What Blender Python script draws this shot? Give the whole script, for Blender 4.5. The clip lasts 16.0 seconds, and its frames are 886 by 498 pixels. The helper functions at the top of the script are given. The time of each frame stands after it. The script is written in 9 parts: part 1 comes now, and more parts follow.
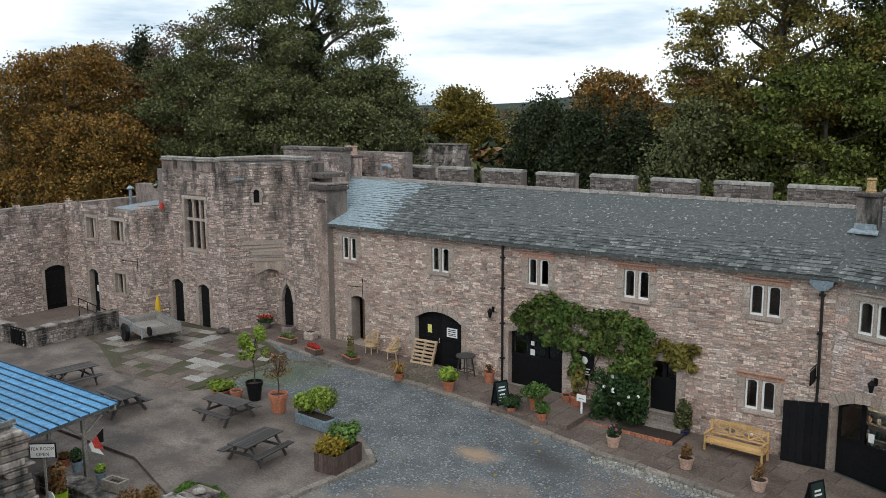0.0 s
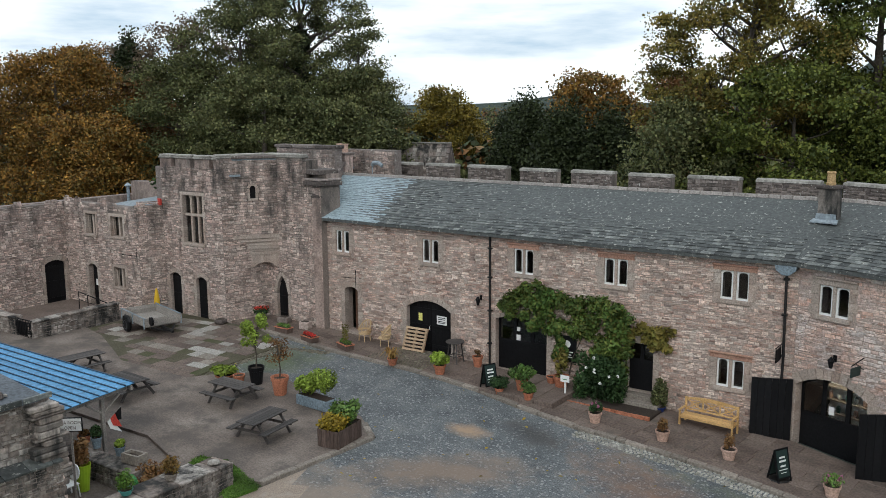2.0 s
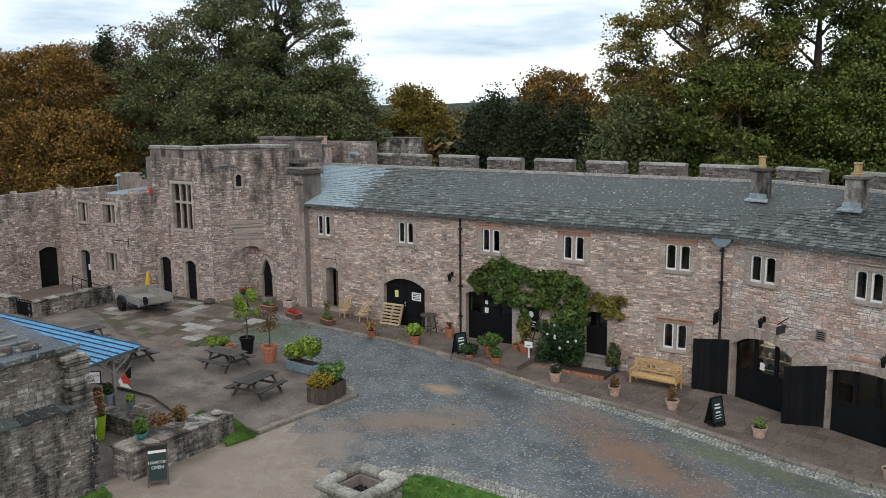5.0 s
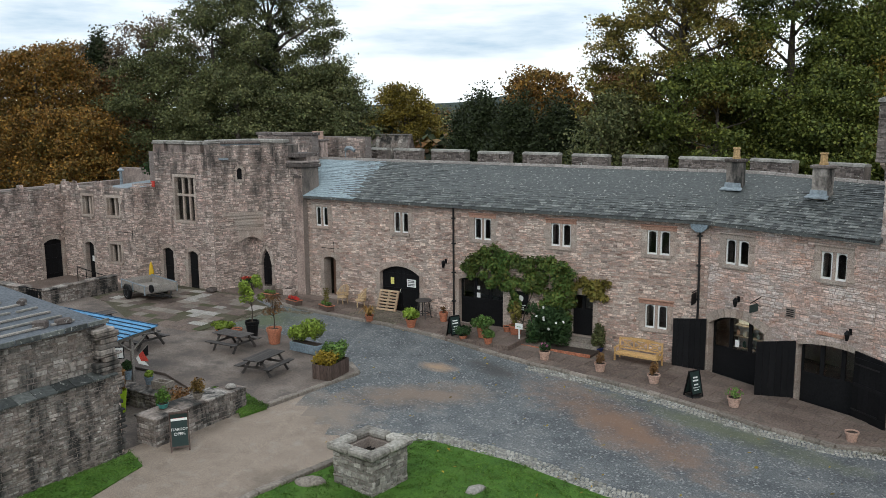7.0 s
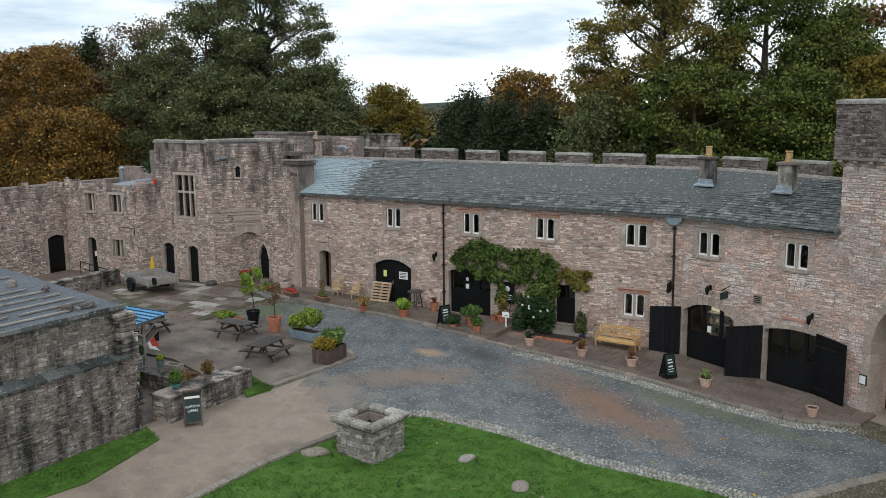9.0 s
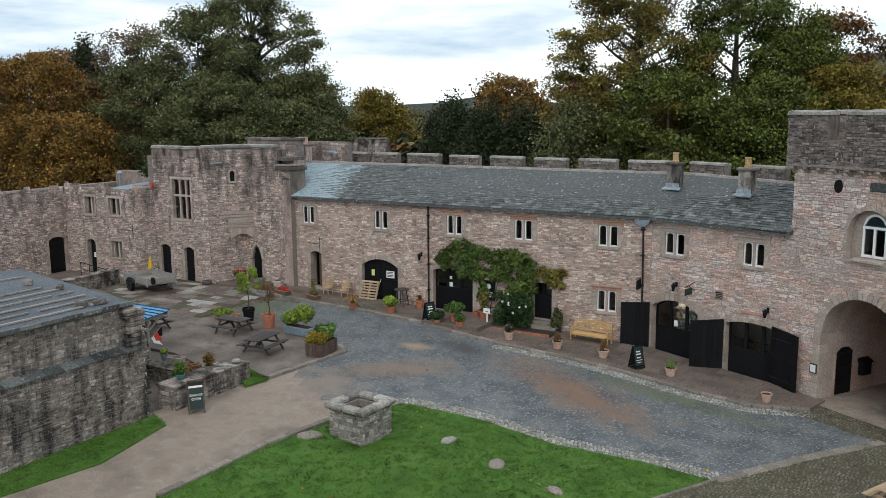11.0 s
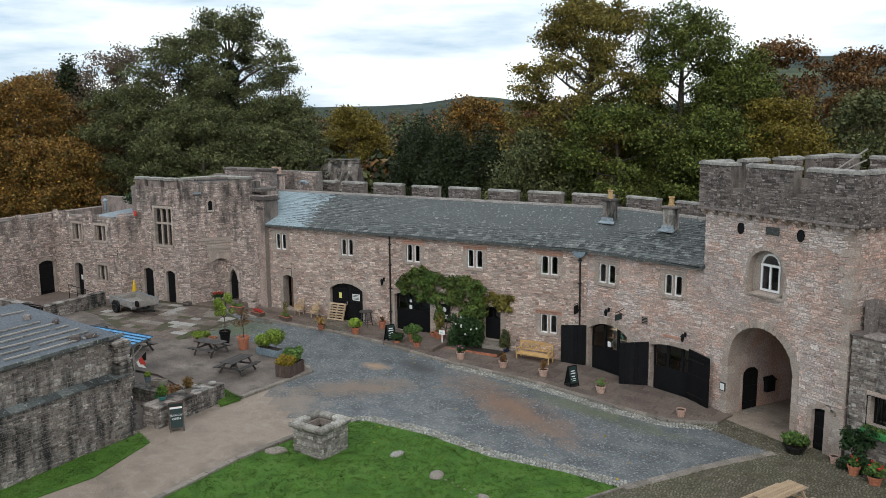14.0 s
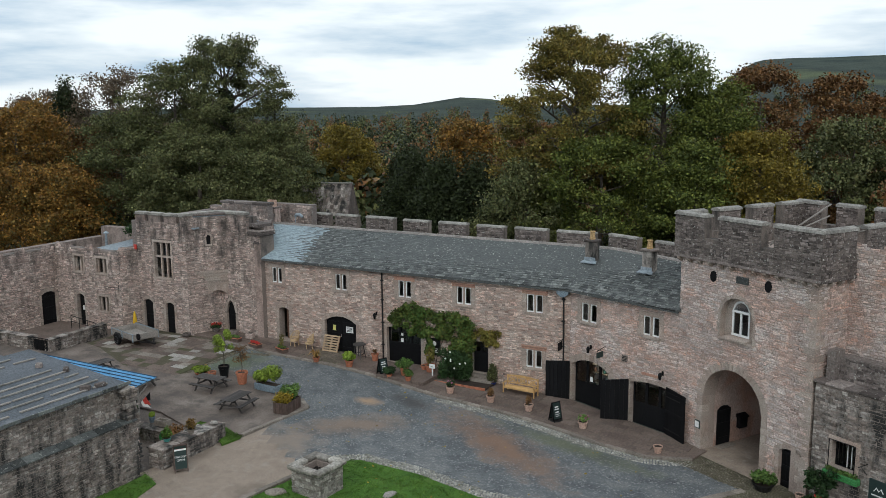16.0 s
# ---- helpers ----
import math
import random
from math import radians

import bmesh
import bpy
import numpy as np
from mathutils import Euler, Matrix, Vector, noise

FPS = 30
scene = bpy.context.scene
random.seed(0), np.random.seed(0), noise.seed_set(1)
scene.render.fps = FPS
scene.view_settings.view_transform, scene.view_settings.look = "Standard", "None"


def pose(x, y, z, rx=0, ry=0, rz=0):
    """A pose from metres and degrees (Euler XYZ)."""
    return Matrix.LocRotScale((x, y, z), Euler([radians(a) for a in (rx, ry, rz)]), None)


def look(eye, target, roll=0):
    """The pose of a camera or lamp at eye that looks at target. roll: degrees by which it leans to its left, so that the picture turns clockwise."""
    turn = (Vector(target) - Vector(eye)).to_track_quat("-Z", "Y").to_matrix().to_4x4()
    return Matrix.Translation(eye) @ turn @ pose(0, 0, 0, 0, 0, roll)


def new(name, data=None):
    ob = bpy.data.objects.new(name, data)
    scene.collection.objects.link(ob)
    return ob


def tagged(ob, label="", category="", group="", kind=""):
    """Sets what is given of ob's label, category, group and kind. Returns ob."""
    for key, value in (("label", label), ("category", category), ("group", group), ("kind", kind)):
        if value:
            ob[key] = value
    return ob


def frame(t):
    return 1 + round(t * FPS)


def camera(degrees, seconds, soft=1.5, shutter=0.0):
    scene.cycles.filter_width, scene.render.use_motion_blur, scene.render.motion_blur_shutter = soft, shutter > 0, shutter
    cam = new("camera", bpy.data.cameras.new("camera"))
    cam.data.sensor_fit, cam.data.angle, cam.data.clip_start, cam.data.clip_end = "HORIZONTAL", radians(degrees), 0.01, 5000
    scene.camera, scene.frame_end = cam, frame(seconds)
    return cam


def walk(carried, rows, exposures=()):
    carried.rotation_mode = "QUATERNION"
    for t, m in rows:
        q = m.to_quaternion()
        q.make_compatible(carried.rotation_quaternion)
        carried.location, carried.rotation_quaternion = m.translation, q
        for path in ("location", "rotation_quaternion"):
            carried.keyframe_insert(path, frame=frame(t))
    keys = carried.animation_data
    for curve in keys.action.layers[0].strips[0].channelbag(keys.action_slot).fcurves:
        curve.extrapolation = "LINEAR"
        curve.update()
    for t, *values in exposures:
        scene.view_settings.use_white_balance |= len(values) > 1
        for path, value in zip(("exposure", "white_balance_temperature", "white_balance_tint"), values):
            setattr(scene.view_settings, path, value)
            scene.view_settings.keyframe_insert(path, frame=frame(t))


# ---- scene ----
cam = camera(54.4, 16.0, soft=0.8)
METRES, EYE, TILT, LEAN, TURN = 22.0, 11.4, 0.0, 0.0, 37.1
ROWS = [
    (0.0, 0.0, 0.0, 0.0, -0.06, -9.35, 0.34),
    (0.5, -0.0076, -0.0258, -0.0013, -0.43, -9.39, 0.34),
    (1.0, -0.013, -0.0483, -0.001, -0.76, -9.39, 0.35),
    (1.5, -0.0193, -0.0742, -0.0008, -1.14, -9.41, 0.38),
    (2.0, -0.0236, -0.096, -0.0011, -1.49, -9.36, 0.38),
    (2.5, -0.029, -0.121, -0.0029, -1.85, -9.39, 0.43),
    (3.0, -0.032, -0.1466, -0.007, -2.18, -9.37, 0.42),
    (3.5, -0.0343, -0.1727, -0.0102, -2.5, -9.38, 0.43),
    (4.0, -0.0345, -0.2032, -0.0124, -2.85, -9.38, 0.43),
    (6.5, -0.0584, -0.3423, -0.0248, -4.38, -9.34, 0.44),
    (7.0, -0.0698, -0.3673, -0.0271, -4.66, -9.35, 0.45),
    (7.5, -0.0773, -0.3954, -0.0277, -4.94, -9.33, 0.41),
    (8.0, -0.0835, -0.4234, -0.0264, -5.18, -9.34, 0.43),
    (8.5, -0.0874, -0.4501, -0.0256, -5.41, -9.35, 0.42),
    (11.0, -0.0962, -0.5986, -0.0055, -6.48, -9.33, 0.44),
    (11.5, -0.0905, -0.6358, 0.0088, -6.68, -9.34, 0.45),
    (12.0, -0.0841, -0.6697, 0.0228, -6.86, -9.34, 0.45),
    (12.5, -0.0757, -0.7085, 0.0392, -7.04, -9.36, 0.46),
    (13.0, -0.0662, -0.7445, 0.0561, -7.22, -9.35, 0.43),
    (13.5, -0.0587, -0.7756, 0.0763, -7.39, -9.36, 0.44),
    (14.0, -0.0518, -0.8047, 0.102, -7.57, -9.37, 0.43),
    (14.5, -0.0508, -0.8257, 0.1285, -7.74, -9.36, 0.47),
    (15.0, -0.0497, -0.8484, 0.1596, -7.92, -9.38, 0.45),
    (15.5, -0.0523, -0.869, 0.192, -8.07, -9.41, 0.44),
    (16.0, -0.057, -0.8889, 0.2239, -8.13, -9.42, 0.46),
]
walk(cam, [(t, pose(0, 0, EYE, TILT, LEAN, TURN) @ pose(METRES * x, METRES * y, METRES * z, 90 + pitch, roll, yaw)) for t, x, y, z, yaw, pitch, roll in ROWS], [(0.0, -0.08, 6250, 6.0), (11.0, -0.05, 6250, 6.0), (14.0, -0.02, 6250, 6.0), (16.0, -0.23, 6200, 5.5)])

# ---- sky, sun ----
world = bpy.data.worlds.new("sky")
scene.world = world
world.use_nodes = True
wn, wl = world.node_tree.nodes, world.node_tree.links
wn.clear()
w_out = wn.new("ShaderNodeOutputWorld")
w_bg = wn.new("ShaderNodeBackground")
w_sky = wn.new("ShaderNodeTexSky")
w_sky.sky_type, w_sky.sun_disc = "NISHITA", False
w_sky.sun_elevation, w_sky.sun_rotation = radians(38), radians(150)
w_tc = wn.new("ShaderNodeTexCoord")
w_map = wn.new("ShaderNodeMapping")
w_map.inputs["Scale"].default_value = (1.6, 1.6, 9.0)
w_noise = wn.new("ShaderNodeTexNoise")
w_noise.inputs["Scale"].default_value = 1.7
w_noise.inputs["Detail"].default_value = 7.0
w_noise.inputs["Roughness"].default_value = 0.55
w_ramp = wn.new("ShaderNodeValToRGB")
w_ramp.color_ramp.elements[0].position, w_ramp.color_ramp.elements[0].color = 0.35, (5.4, 7.0, 8.8, 1)
w_ramp.color_ramp.elements[1].position, w_ramp.color_ramp.elements[1].color = 0.54, (12.6, 12.8, 13.0, 1)
w_mid = w_ramp.color_ramp.elements.new(0.46)
w_mid.color = (9.6, 10.3, 11.1, 1)
w_mix = wn.new("ShaderNodeMixRGB")
w_mix.inputs[0].default_value = 0.9
w_bg.inputs["Strength"].default_value = 0.10
wl.new(w_tc.outputs["Generated"], w_map.inputs["Vector"])
wl.new(w_map.outputs["Vector"], w_noise.inputs["Vector"])
wl.new(w_noise.outputs["Fac"], w_ramp.inputs["Fac"])
wl.new(w_sky.outputs["Color"], w_mix.inputs[1])
wl.new(w_ramp.outputs["Color"], w_mix.inputs[2])
wl.new(w_mix.outputs["Color"], w_bg.inputs["Color"])
wl.new(w_bg.outputs["Background"], w_out.inputs["Surface"])

sun = new("sun", bpy.data.lights.new("sun", "SUN"))
sun.data.energy, sun.data.angle, sun.data.color = 0.9, radians(25), (1.0, 0.95, 0.88)
sun.matrix_world = look((20, -40, 60), (-12, 24, 0))


# ---- materials ----
def mat(name, cols, rough=0.85, scale=1.0, fine=18.0, bump=0.25, metal=0.0, rnd=0.25, island=False, spec=0.3,
        stain=None, stain_scale=0.6, stain_at=(0.5, 0.7), fine_mix=0.35, bump_scale=None, stretch=(1, 1, 1), streak=1.0, crust=None):
    """A surface of two or three colours mixed by broad noise, with fine grain, stains, relief and a change from piece to piece."""
    m = bpy.data.materials.new(name)
    m.use_nodes = True
    n, l = m.node_tree.nodes, m.node_tree.links
    b = n["Principled BSDF"]
    b.inputs["Roughness"].default_value, b.inputs["Metallic"].default_value = rough, metal
    b.inputs["Specular IOR Level"].default_value = spec
    tc = n.new("ShaderNodeTexCoord")
    mp = n.new("ShaderNodeMapping")
    mp.inputs["Scale"].default_value = stretch
    geo = n.new("ShaderNodeNewGeometry")
    l.new(geo.outputs["Position"], mp.inputs["Vector"])
    n1 = n.new("ShaderNodeTexNoise")
    n1.inputs["Scale"].default_value, n1.inputs["Detail"].default_value = scale, 5.0
    l.new(mp.outputs["Vector"], n1.inputs["Vector"])
    ramp = n.new("ShaderNodeValToRGB")
    e = ramp.color_ramp.elements
    k = len(cols)
    for i in range(2, k):
        e.new(0.5)
    for i, c in enumerate(cols):
        e[i].position, e[i].color = 0.3 + 0.4 * i / max(1, k - 1), (*c, 1)
    l.new(n1.outputs["Fac"], ramp.inputs["Fac"])
    col = ramp.outputs["Color"]
    if rnd:
        if island:
            r = geo.outputs["Random Per Island"]
        else:
            oi = n.new("ShaderNodeObjectInfo")
            r = oi.outputs["Random"]
        r2 = n.new("ShaderNodeValToRGB")
        for i in range(2, k):
            r2.color_ramp.elements.new(0.5)
        for i, c in enumerate(cols):
            r2.color_ramp.elements[i].position = i / max(1, k - 1)
            r2.color_ramp.elements[i].color = (*c, 1)
        hue = n.new("ShaderNodeMath")
        hue.operation = "FRACT"
        mul = n.new("ShaderNodeMath")
        mul.operation, mul.inputs[1].default_value = "MULTIPLY", 7.31
        l.new(r, mul.inputs[0])
        l.new(mul.outputs[0], hue.inputs[0])
        l.new(hue.outputs[0], r2.inputs["Fac"])
        mx = n.new("ShaderNodeMixRGB")
        mx.inputs[0].default_value = min(1.0, rnd * 2)
        l.new(col, mx.inputs[1])
        l.new(r2.outputs["Color"], mx.inputs[2])
        hs = n.new("ShaderNodeHueSaturation")
        mr = n.new("ShaderNodeMapRange")
        mr.inputs["To Min"].default_value, mr.inputs["To Max"].default_value = 1 - rnd, 1 + rnd
        l.new(r, mr.inputs["Value"])
        l.new(mr.outputs[0], hs.inputs["Value"])
        l.new(mx.outputs["Color"], hs.inputs["Color"])
        col = hs.outputs["Color"]
    n2 = n.new("ShaderNodeTexNoise")
    n2.inputs["Scale"].default_value, n2.inputs["Detail"].default_value = fine, 4.0
    l.new(mp.outputs["Vector"], n2.inputs["Vector"])
    g = n.new("ShaderNodeMapRange")
    g.inputs["From Min"].default_value, g.inputs["From Max"].default_value = 0.3, 0.7
    g.inputs["To Min"].default_value, g.inputs["To Max"].default_value = 1 - fine_mix, 1 + fine_mix
    l.new(n2.outputs["Fac"], g.inputs["Value"])
    mm = n.new("ShaderNodeMixRGB")
    mm.blend_type, mm.inputs[0].default_value = "MULTIPLY", 1.0
    l.new(col, mm.inputs[1])
    l.new(g.outputs[0], mm.inputs[2])
    col = mm.outputs["Color"]
    if stain:
        n3 = n.new("ShaderNodeTexNoise")
        n3.inputs["Scale"].default_value, n3.inputs["Detail"].default_value, n3.inputs["Roughness"].default_value = stain_scale, 8.0, 0.65
        mp3 = n.new("ShaderNodeMapping")
        mp3.inputs["Scale"].default_value = (1, 1, streak)
        l.new(geo.outputs["Position"], mp3.inputs["Vector"])
        l.new(mp3.outputs["Vector"], n3.inputs["Vector"])
        sr = n.new("ShaderNodeMapRange")
        sr.inputs["From Min"].default_value, sr.inputs["From Max"].default_value = stain_at
        l.new(n3.outputs["Fac"], sr.inputs["Value"])
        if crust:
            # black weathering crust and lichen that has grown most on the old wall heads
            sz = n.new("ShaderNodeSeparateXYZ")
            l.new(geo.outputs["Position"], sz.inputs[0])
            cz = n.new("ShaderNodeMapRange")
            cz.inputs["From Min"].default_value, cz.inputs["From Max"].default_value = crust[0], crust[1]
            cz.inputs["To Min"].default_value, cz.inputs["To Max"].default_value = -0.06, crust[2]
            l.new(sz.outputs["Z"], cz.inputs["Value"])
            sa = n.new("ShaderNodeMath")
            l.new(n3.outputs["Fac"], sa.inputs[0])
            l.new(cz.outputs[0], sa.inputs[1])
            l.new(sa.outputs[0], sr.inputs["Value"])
        sm = n.new("ShaderNodeMixRGB")
        l.new(sr.outputs[0], sm.inputs[0])
        l.new(col, sm.inputs[1])
        sm.inputs[2].default_value = (*stain, 1)
        col = sm.outputs["Color"]
    l.new(col, b.inputs["Base Color"])
    if bump:
        bp = n.new("ShaderNodeBump")
        bp.inputs["Strength"].default_value, bp.inputs["Distance"].default_value = bump, 0.02
        src = n2
        if bump_scale:
            src = n.new("ShaderNodeTexNoise")
            src.inputs["Scale"].default_value, src.inputs["Detail"].default_value = bump_scale, 3.0
            l.new(mp.outputs["Vector"], src.inputs["Vector"])
        l.new(src.outputs["Fac"], bp.inputs["Height"])
        l.new(bp.outputs["Normal"], b.inputs["Normal"])
    return m


def leaf_mat(name, cols, rough=0.6):
    # Metre-wide tone noise paints lit and shaded clumps into the leaf colour.
    m = mat(name, cols, rough=rough, scale=0.45, fine=1.1, bump=0, rnd=0.34, island=True, fine_mix=0.5, spec=0.2)
    b = m.node_tree.nodes["Principled BSDF"]
    b.inputs["Subsurface Weight"].default_value = 0.0
    return m


STONE_PINK = mat("pink rubble stone", [(0.40, 0.25, 0.20), (0.50, 0.375, 0.315), (0.62, 0.54, 0.475), (0.49, 0.325, 0.26), (0.24, 0.19, 0.17), (0.54, 0.43, 0.365), (0.58, 0.47, 0.41)], rnd=0.34, scale=0.5, fine=14, bump=0.5, stain=(0.15, 0.12, 0.105), stain_at=(0.60, 0.84), streak=0.4)
STONE_PINK_J = mat("pink rubble stone joined", [(0.40, 0.25, 0.20), (0.50, 0.375, 0.315), (0.62, 0.54, 0.475), (0.49, 0.325, 0.26), (0.24, 0.19, 0.17), (0.54, 0.43, 0.365), (0.58, 0.47, 0.41)], rnd=0.34, island=True, scale=0.5, fine=14, bump=0.5, stain=(0.15, 0.12, 0.105), stain_at=(0.60, 0.84), streak=0.4)
STONE_GATE = mat("buff gate stone", [(0.46, 0.342, 0.302), (0.53, 0.448, 0.412), (0.59, 0.53, 0.495), (0.55, 0.345, 0.265), (0.39, 0.317, 0.287), (0.56, 0.47, 0.43)], rnd=0.24, scale=0.35, fine=14, bump=0.45, stain=(0.2, 0.16, 0.14), stain_at=(0.6, 0.8))
STONE_GATE_J = mat("buff gate stone joined", [(0.46, 0.342, 0.302), (0.53, 0.448, 0.412), (0.59, 0.53, 0.495), (0.55, 0.345, 0.265), (0.39, 0.317, 0.287), (0.56, 0.47, 0.43)], rnd=0.24, island=True, scale=0.35, fine=14, bump=0.45, stain=(0.2, 0.16, 0.14), stain_at=(0.6, 0.8))
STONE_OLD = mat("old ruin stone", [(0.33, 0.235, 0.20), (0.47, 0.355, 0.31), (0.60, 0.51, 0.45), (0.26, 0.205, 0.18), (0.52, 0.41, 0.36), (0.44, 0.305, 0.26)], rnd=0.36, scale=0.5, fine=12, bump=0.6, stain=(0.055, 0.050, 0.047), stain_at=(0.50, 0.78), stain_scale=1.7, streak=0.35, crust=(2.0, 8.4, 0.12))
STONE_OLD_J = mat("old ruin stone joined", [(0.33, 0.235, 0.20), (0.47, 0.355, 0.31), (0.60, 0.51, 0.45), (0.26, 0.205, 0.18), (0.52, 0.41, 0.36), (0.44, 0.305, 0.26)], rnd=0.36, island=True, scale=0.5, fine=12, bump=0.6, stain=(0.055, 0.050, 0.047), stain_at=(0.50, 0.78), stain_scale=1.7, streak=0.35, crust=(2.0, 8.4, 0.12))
STONE_GREY = mat("weathered grey stone", [(0.062, 0.051, 0.047), (0.132, 0.108, 0.098), (0.245, 0.208, 0.19), (0.10, 0.080, 0.073)], rnd=0.36, scale=0.9, fine=10, bump=0.6, stain=(0.50, 0.49, 0.45), stain_at=(0.60, 0.67), stain_scale=8.0)
STONE_GREY_J = mat("weathered grey stone joined", [(0.062, 0.051, 0.047), (0.132, 0.108, 0.098), (0.245, 0.208, 0.19), (0.10, 0.080, 0.073)], rnd=0.36, island=True, scale=0.9, fine=10, bump=0.6, stain=(0.50, 0.49, 0.45), stain_at=(0.60, 0.67), stain_scale=8.0)
STONE_BARN = mat("streaked barn stone", [(0.11, 0.094, 0.083), (0.22, 0.187, 0.164), (0.42, 0.385, 0.35), (0.19, 0.145, 0.123), (0.28, 0.235, 0.205)], rnd=0.34, scale=0.8, fine=10, bump=0.6, stain=(0.035, 0.034, 0.032), stain_at=(0.46, 0.60), stain_scale=1.25, streak=0.3)
STONE_BARN_J = mat("streaked barn stone joined", [(0.11, 0.094, 0.083), (0.22, 0.187, 0.164), (0.42, 0.385, 0.35), (0.19, 0.145, 0.123), (0.28, 0.235, 0.205)], rnd=0.34, island=True, scale=0.8, fine=10, bump=0.6, stain=(0.035, 0.034, 0.032), stain_at=(0.46, 0.60), stain_scale=1.25, streak=0.3)
STONE_WELL = mat("pale lichened well stone", [(0.12, 0.107, 0.092), (0.24, 0.22, 0.19), (0.38, 0.358, 0.318), (0.18, 0.16, 0.137)], rnd=0.3, scale=1.4, fine=12, bump=0.6, stain=(0.09, 0.085, 0.07), stain_at=(0.55, 0.68), stain_scale=3.0)
COPING = mat("lichened coping", [(0.14, 0.132, 0.118), (0.25, 0.235, 0.212), (0.36, 0.342, 0.308)], rnd=0.2, island=True, scale=1.2, fine=10, bump=0.5, stain=(0.13, 0.12, 0.11), stain_at=(0.55, 0.7), stain_scale=2.0)
MORTAR = mat("lime mortar", [(0.31, 0.245, 0.21), (0.42, 0.35, 0.305)], rnd=0, scale=0.7, fine=25, bump=0.5)
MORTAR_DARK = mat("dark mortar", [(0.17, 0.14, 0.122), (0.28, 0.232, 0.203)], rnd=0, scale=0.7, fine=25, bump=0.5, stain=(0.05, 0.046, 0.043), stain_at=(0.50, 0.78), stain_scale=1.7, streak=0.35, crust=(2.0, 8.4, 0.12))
DRESSED = mat("dressed sandstone", [(0.34, 0.25, 0.205), (0.38, 0.315, 0.27), (0.41, 0.355, 0.31)], rnd=0.14, scale=0.8, fine=20, bump=0.2, stain=(0.22, 0.18, 0.16), stain_at=(0.58, 0.8), stain_scale=1.5)
DRESSED_RED = mat("red sandstone lintel", [(0.38, 0.20, 0.145), (0.42, 0.27, 0.20)], rnd=0.15, scale=1.0, fine=20, bump=0.25)
SLATE = mat("old roof slate", [(0.044, 0.048, 0.047), (0.088, 0.094, 0.092), (0.155, 0.162, 0.152)], rnd=0.45, rough=0.6, scale=0.6, fine=9, bump=0.4, stain=(0.40, 0.40, 0.36), stain_at=(0.59, 0.66), stain_scale=7.0, spec=0.4)
SLATE_J = mat("old roof slate joined", [(0.044, 0.048, 0.047), (0.088, 0.094, 0.092), (0.155, 0.162, 0.152)], rnd=0.45, island=True, rough=0.6, scale=0.6, fine=9, bump=0.4, stain=(0.40, 0.40, 0.36), stain_at=(0.59, 0.66), stain_scale=7.0, spec=0.4)
SLATE_NEW = mat("new pale slate", [(0.25, 0.315, 0.345), (0.30, 0.365, 0.395)], rnd=0.07, island=True, rough=0.5, scale=0.6, fine=9, bump=0.2, spec=0.4)
RIDGE = mat("ridge tile", [(0.22, 0.20, 0.185), (0.30, 0.27, 0.25)], rnd=0.15, fine=15)
LEAD = mat("lead flashing", [(0.22, 0.26, 0.29), (0.29, 0.33, 0.36)], rnd=0.1, rough=0.5, fine=8)
FELT = mat("grey roof felt", [(0.085, 0.095, 0.108), (0.128, 0.138, 0.155)], rnd=0.08, rough=0.75, scale=0.5, fine=12, stain=(0.2, 0.21, 0.22), stain_at=(0.6, 0.75))
WHITE = mat("white paint", [(0.74, 0.74, 0.72), (0.8, 0.8, 0.78)], rnd=0.04, rough=0.45, fine=30, fine_mix=0.06, bump=0.05)
BLACK = mat("black paint", [(0.007, 0.007, 0.008), (0.012, 0.012, 0.013)], rnd=0.2, rough=0.5, spec=0.12, fine=14, fine_mix=0.3, bump=0.1)
DARKMETAL = mat("dark metal", [(0.02, 0.02, 0.022), (0.045, 0.042, 0.04)], rnd=0.1, rough=0.5, metal=0.6, fine=20)
BROWNDOOR = mat("brown door", [(0.09, 0.045, 0.03), (0.13, 0.07, 0.045)], rnd=0.1, rough=0.6, fine=20, stretch=(1, 1, 0.15))
TABLEWOOD = mat("dark weathered wood", [(0.045, 0.04, 0.038), (0.085, 0.075, 0.07)], rnd=0.3, rough=0.7, scale=2, fine=30, bump=0.3)
PALEWOOD = mat("pale raw wood", [(0.36, 0.25, 0.16), (0.46, 0.34, 0.22)], rnd=0.2, rough=0.7, scale=2, fine=30, bump=0.2)
GREYWOOD = mat("silvery grey wood", [(0.22, 0.20, 0.18), (0.33, 0.30, 0.27)], rnd=0.15, rough=0.8, scale=2, fine=25, bump=0.3)
HONEY = mat("honey varnished wood", [(0.50, 0.30, 0.12), (0.60, 0.39, 0.17)], rnd=0.12, rough=0.45, scale=2, fine=25, bump=0.1)
WICKER = mat("woven wicker", [(0.48, 0.33, 0.18), (0.58, 0.43, 0.26)], rnd=0.1, rough=0.6, fine=40, bump=0.6)
TERRA = mat("terracotta", [(0.34, 0.12, 0.065), (0.42, 0.17, 0.10)], rnd=0.15, rough=0.75, fine=15, bump=0.15)
TERRA_PALE = mat("pale terracotta", [(0.46, 0.29, 0.22), (0.52, 0.36, 0.29)], rnd=0.1, rough=0.75, fine=15, bump=0.15)
PLANTERWOOD = mat("planter wood", [(0.075, 0.05, 0.042), (0.12, 0.085, 0.07)], rnd=0.2, rough=0.75, fine=25, bump=0.3, stretch=(1, 1, 0.2))
BLUEPLANTER = mat("grey blue planter", [(0.14, 0.18, 0.21), (0.19, 0.235, 0.27)], rnd=0.1, rough=0.6, fine=15)
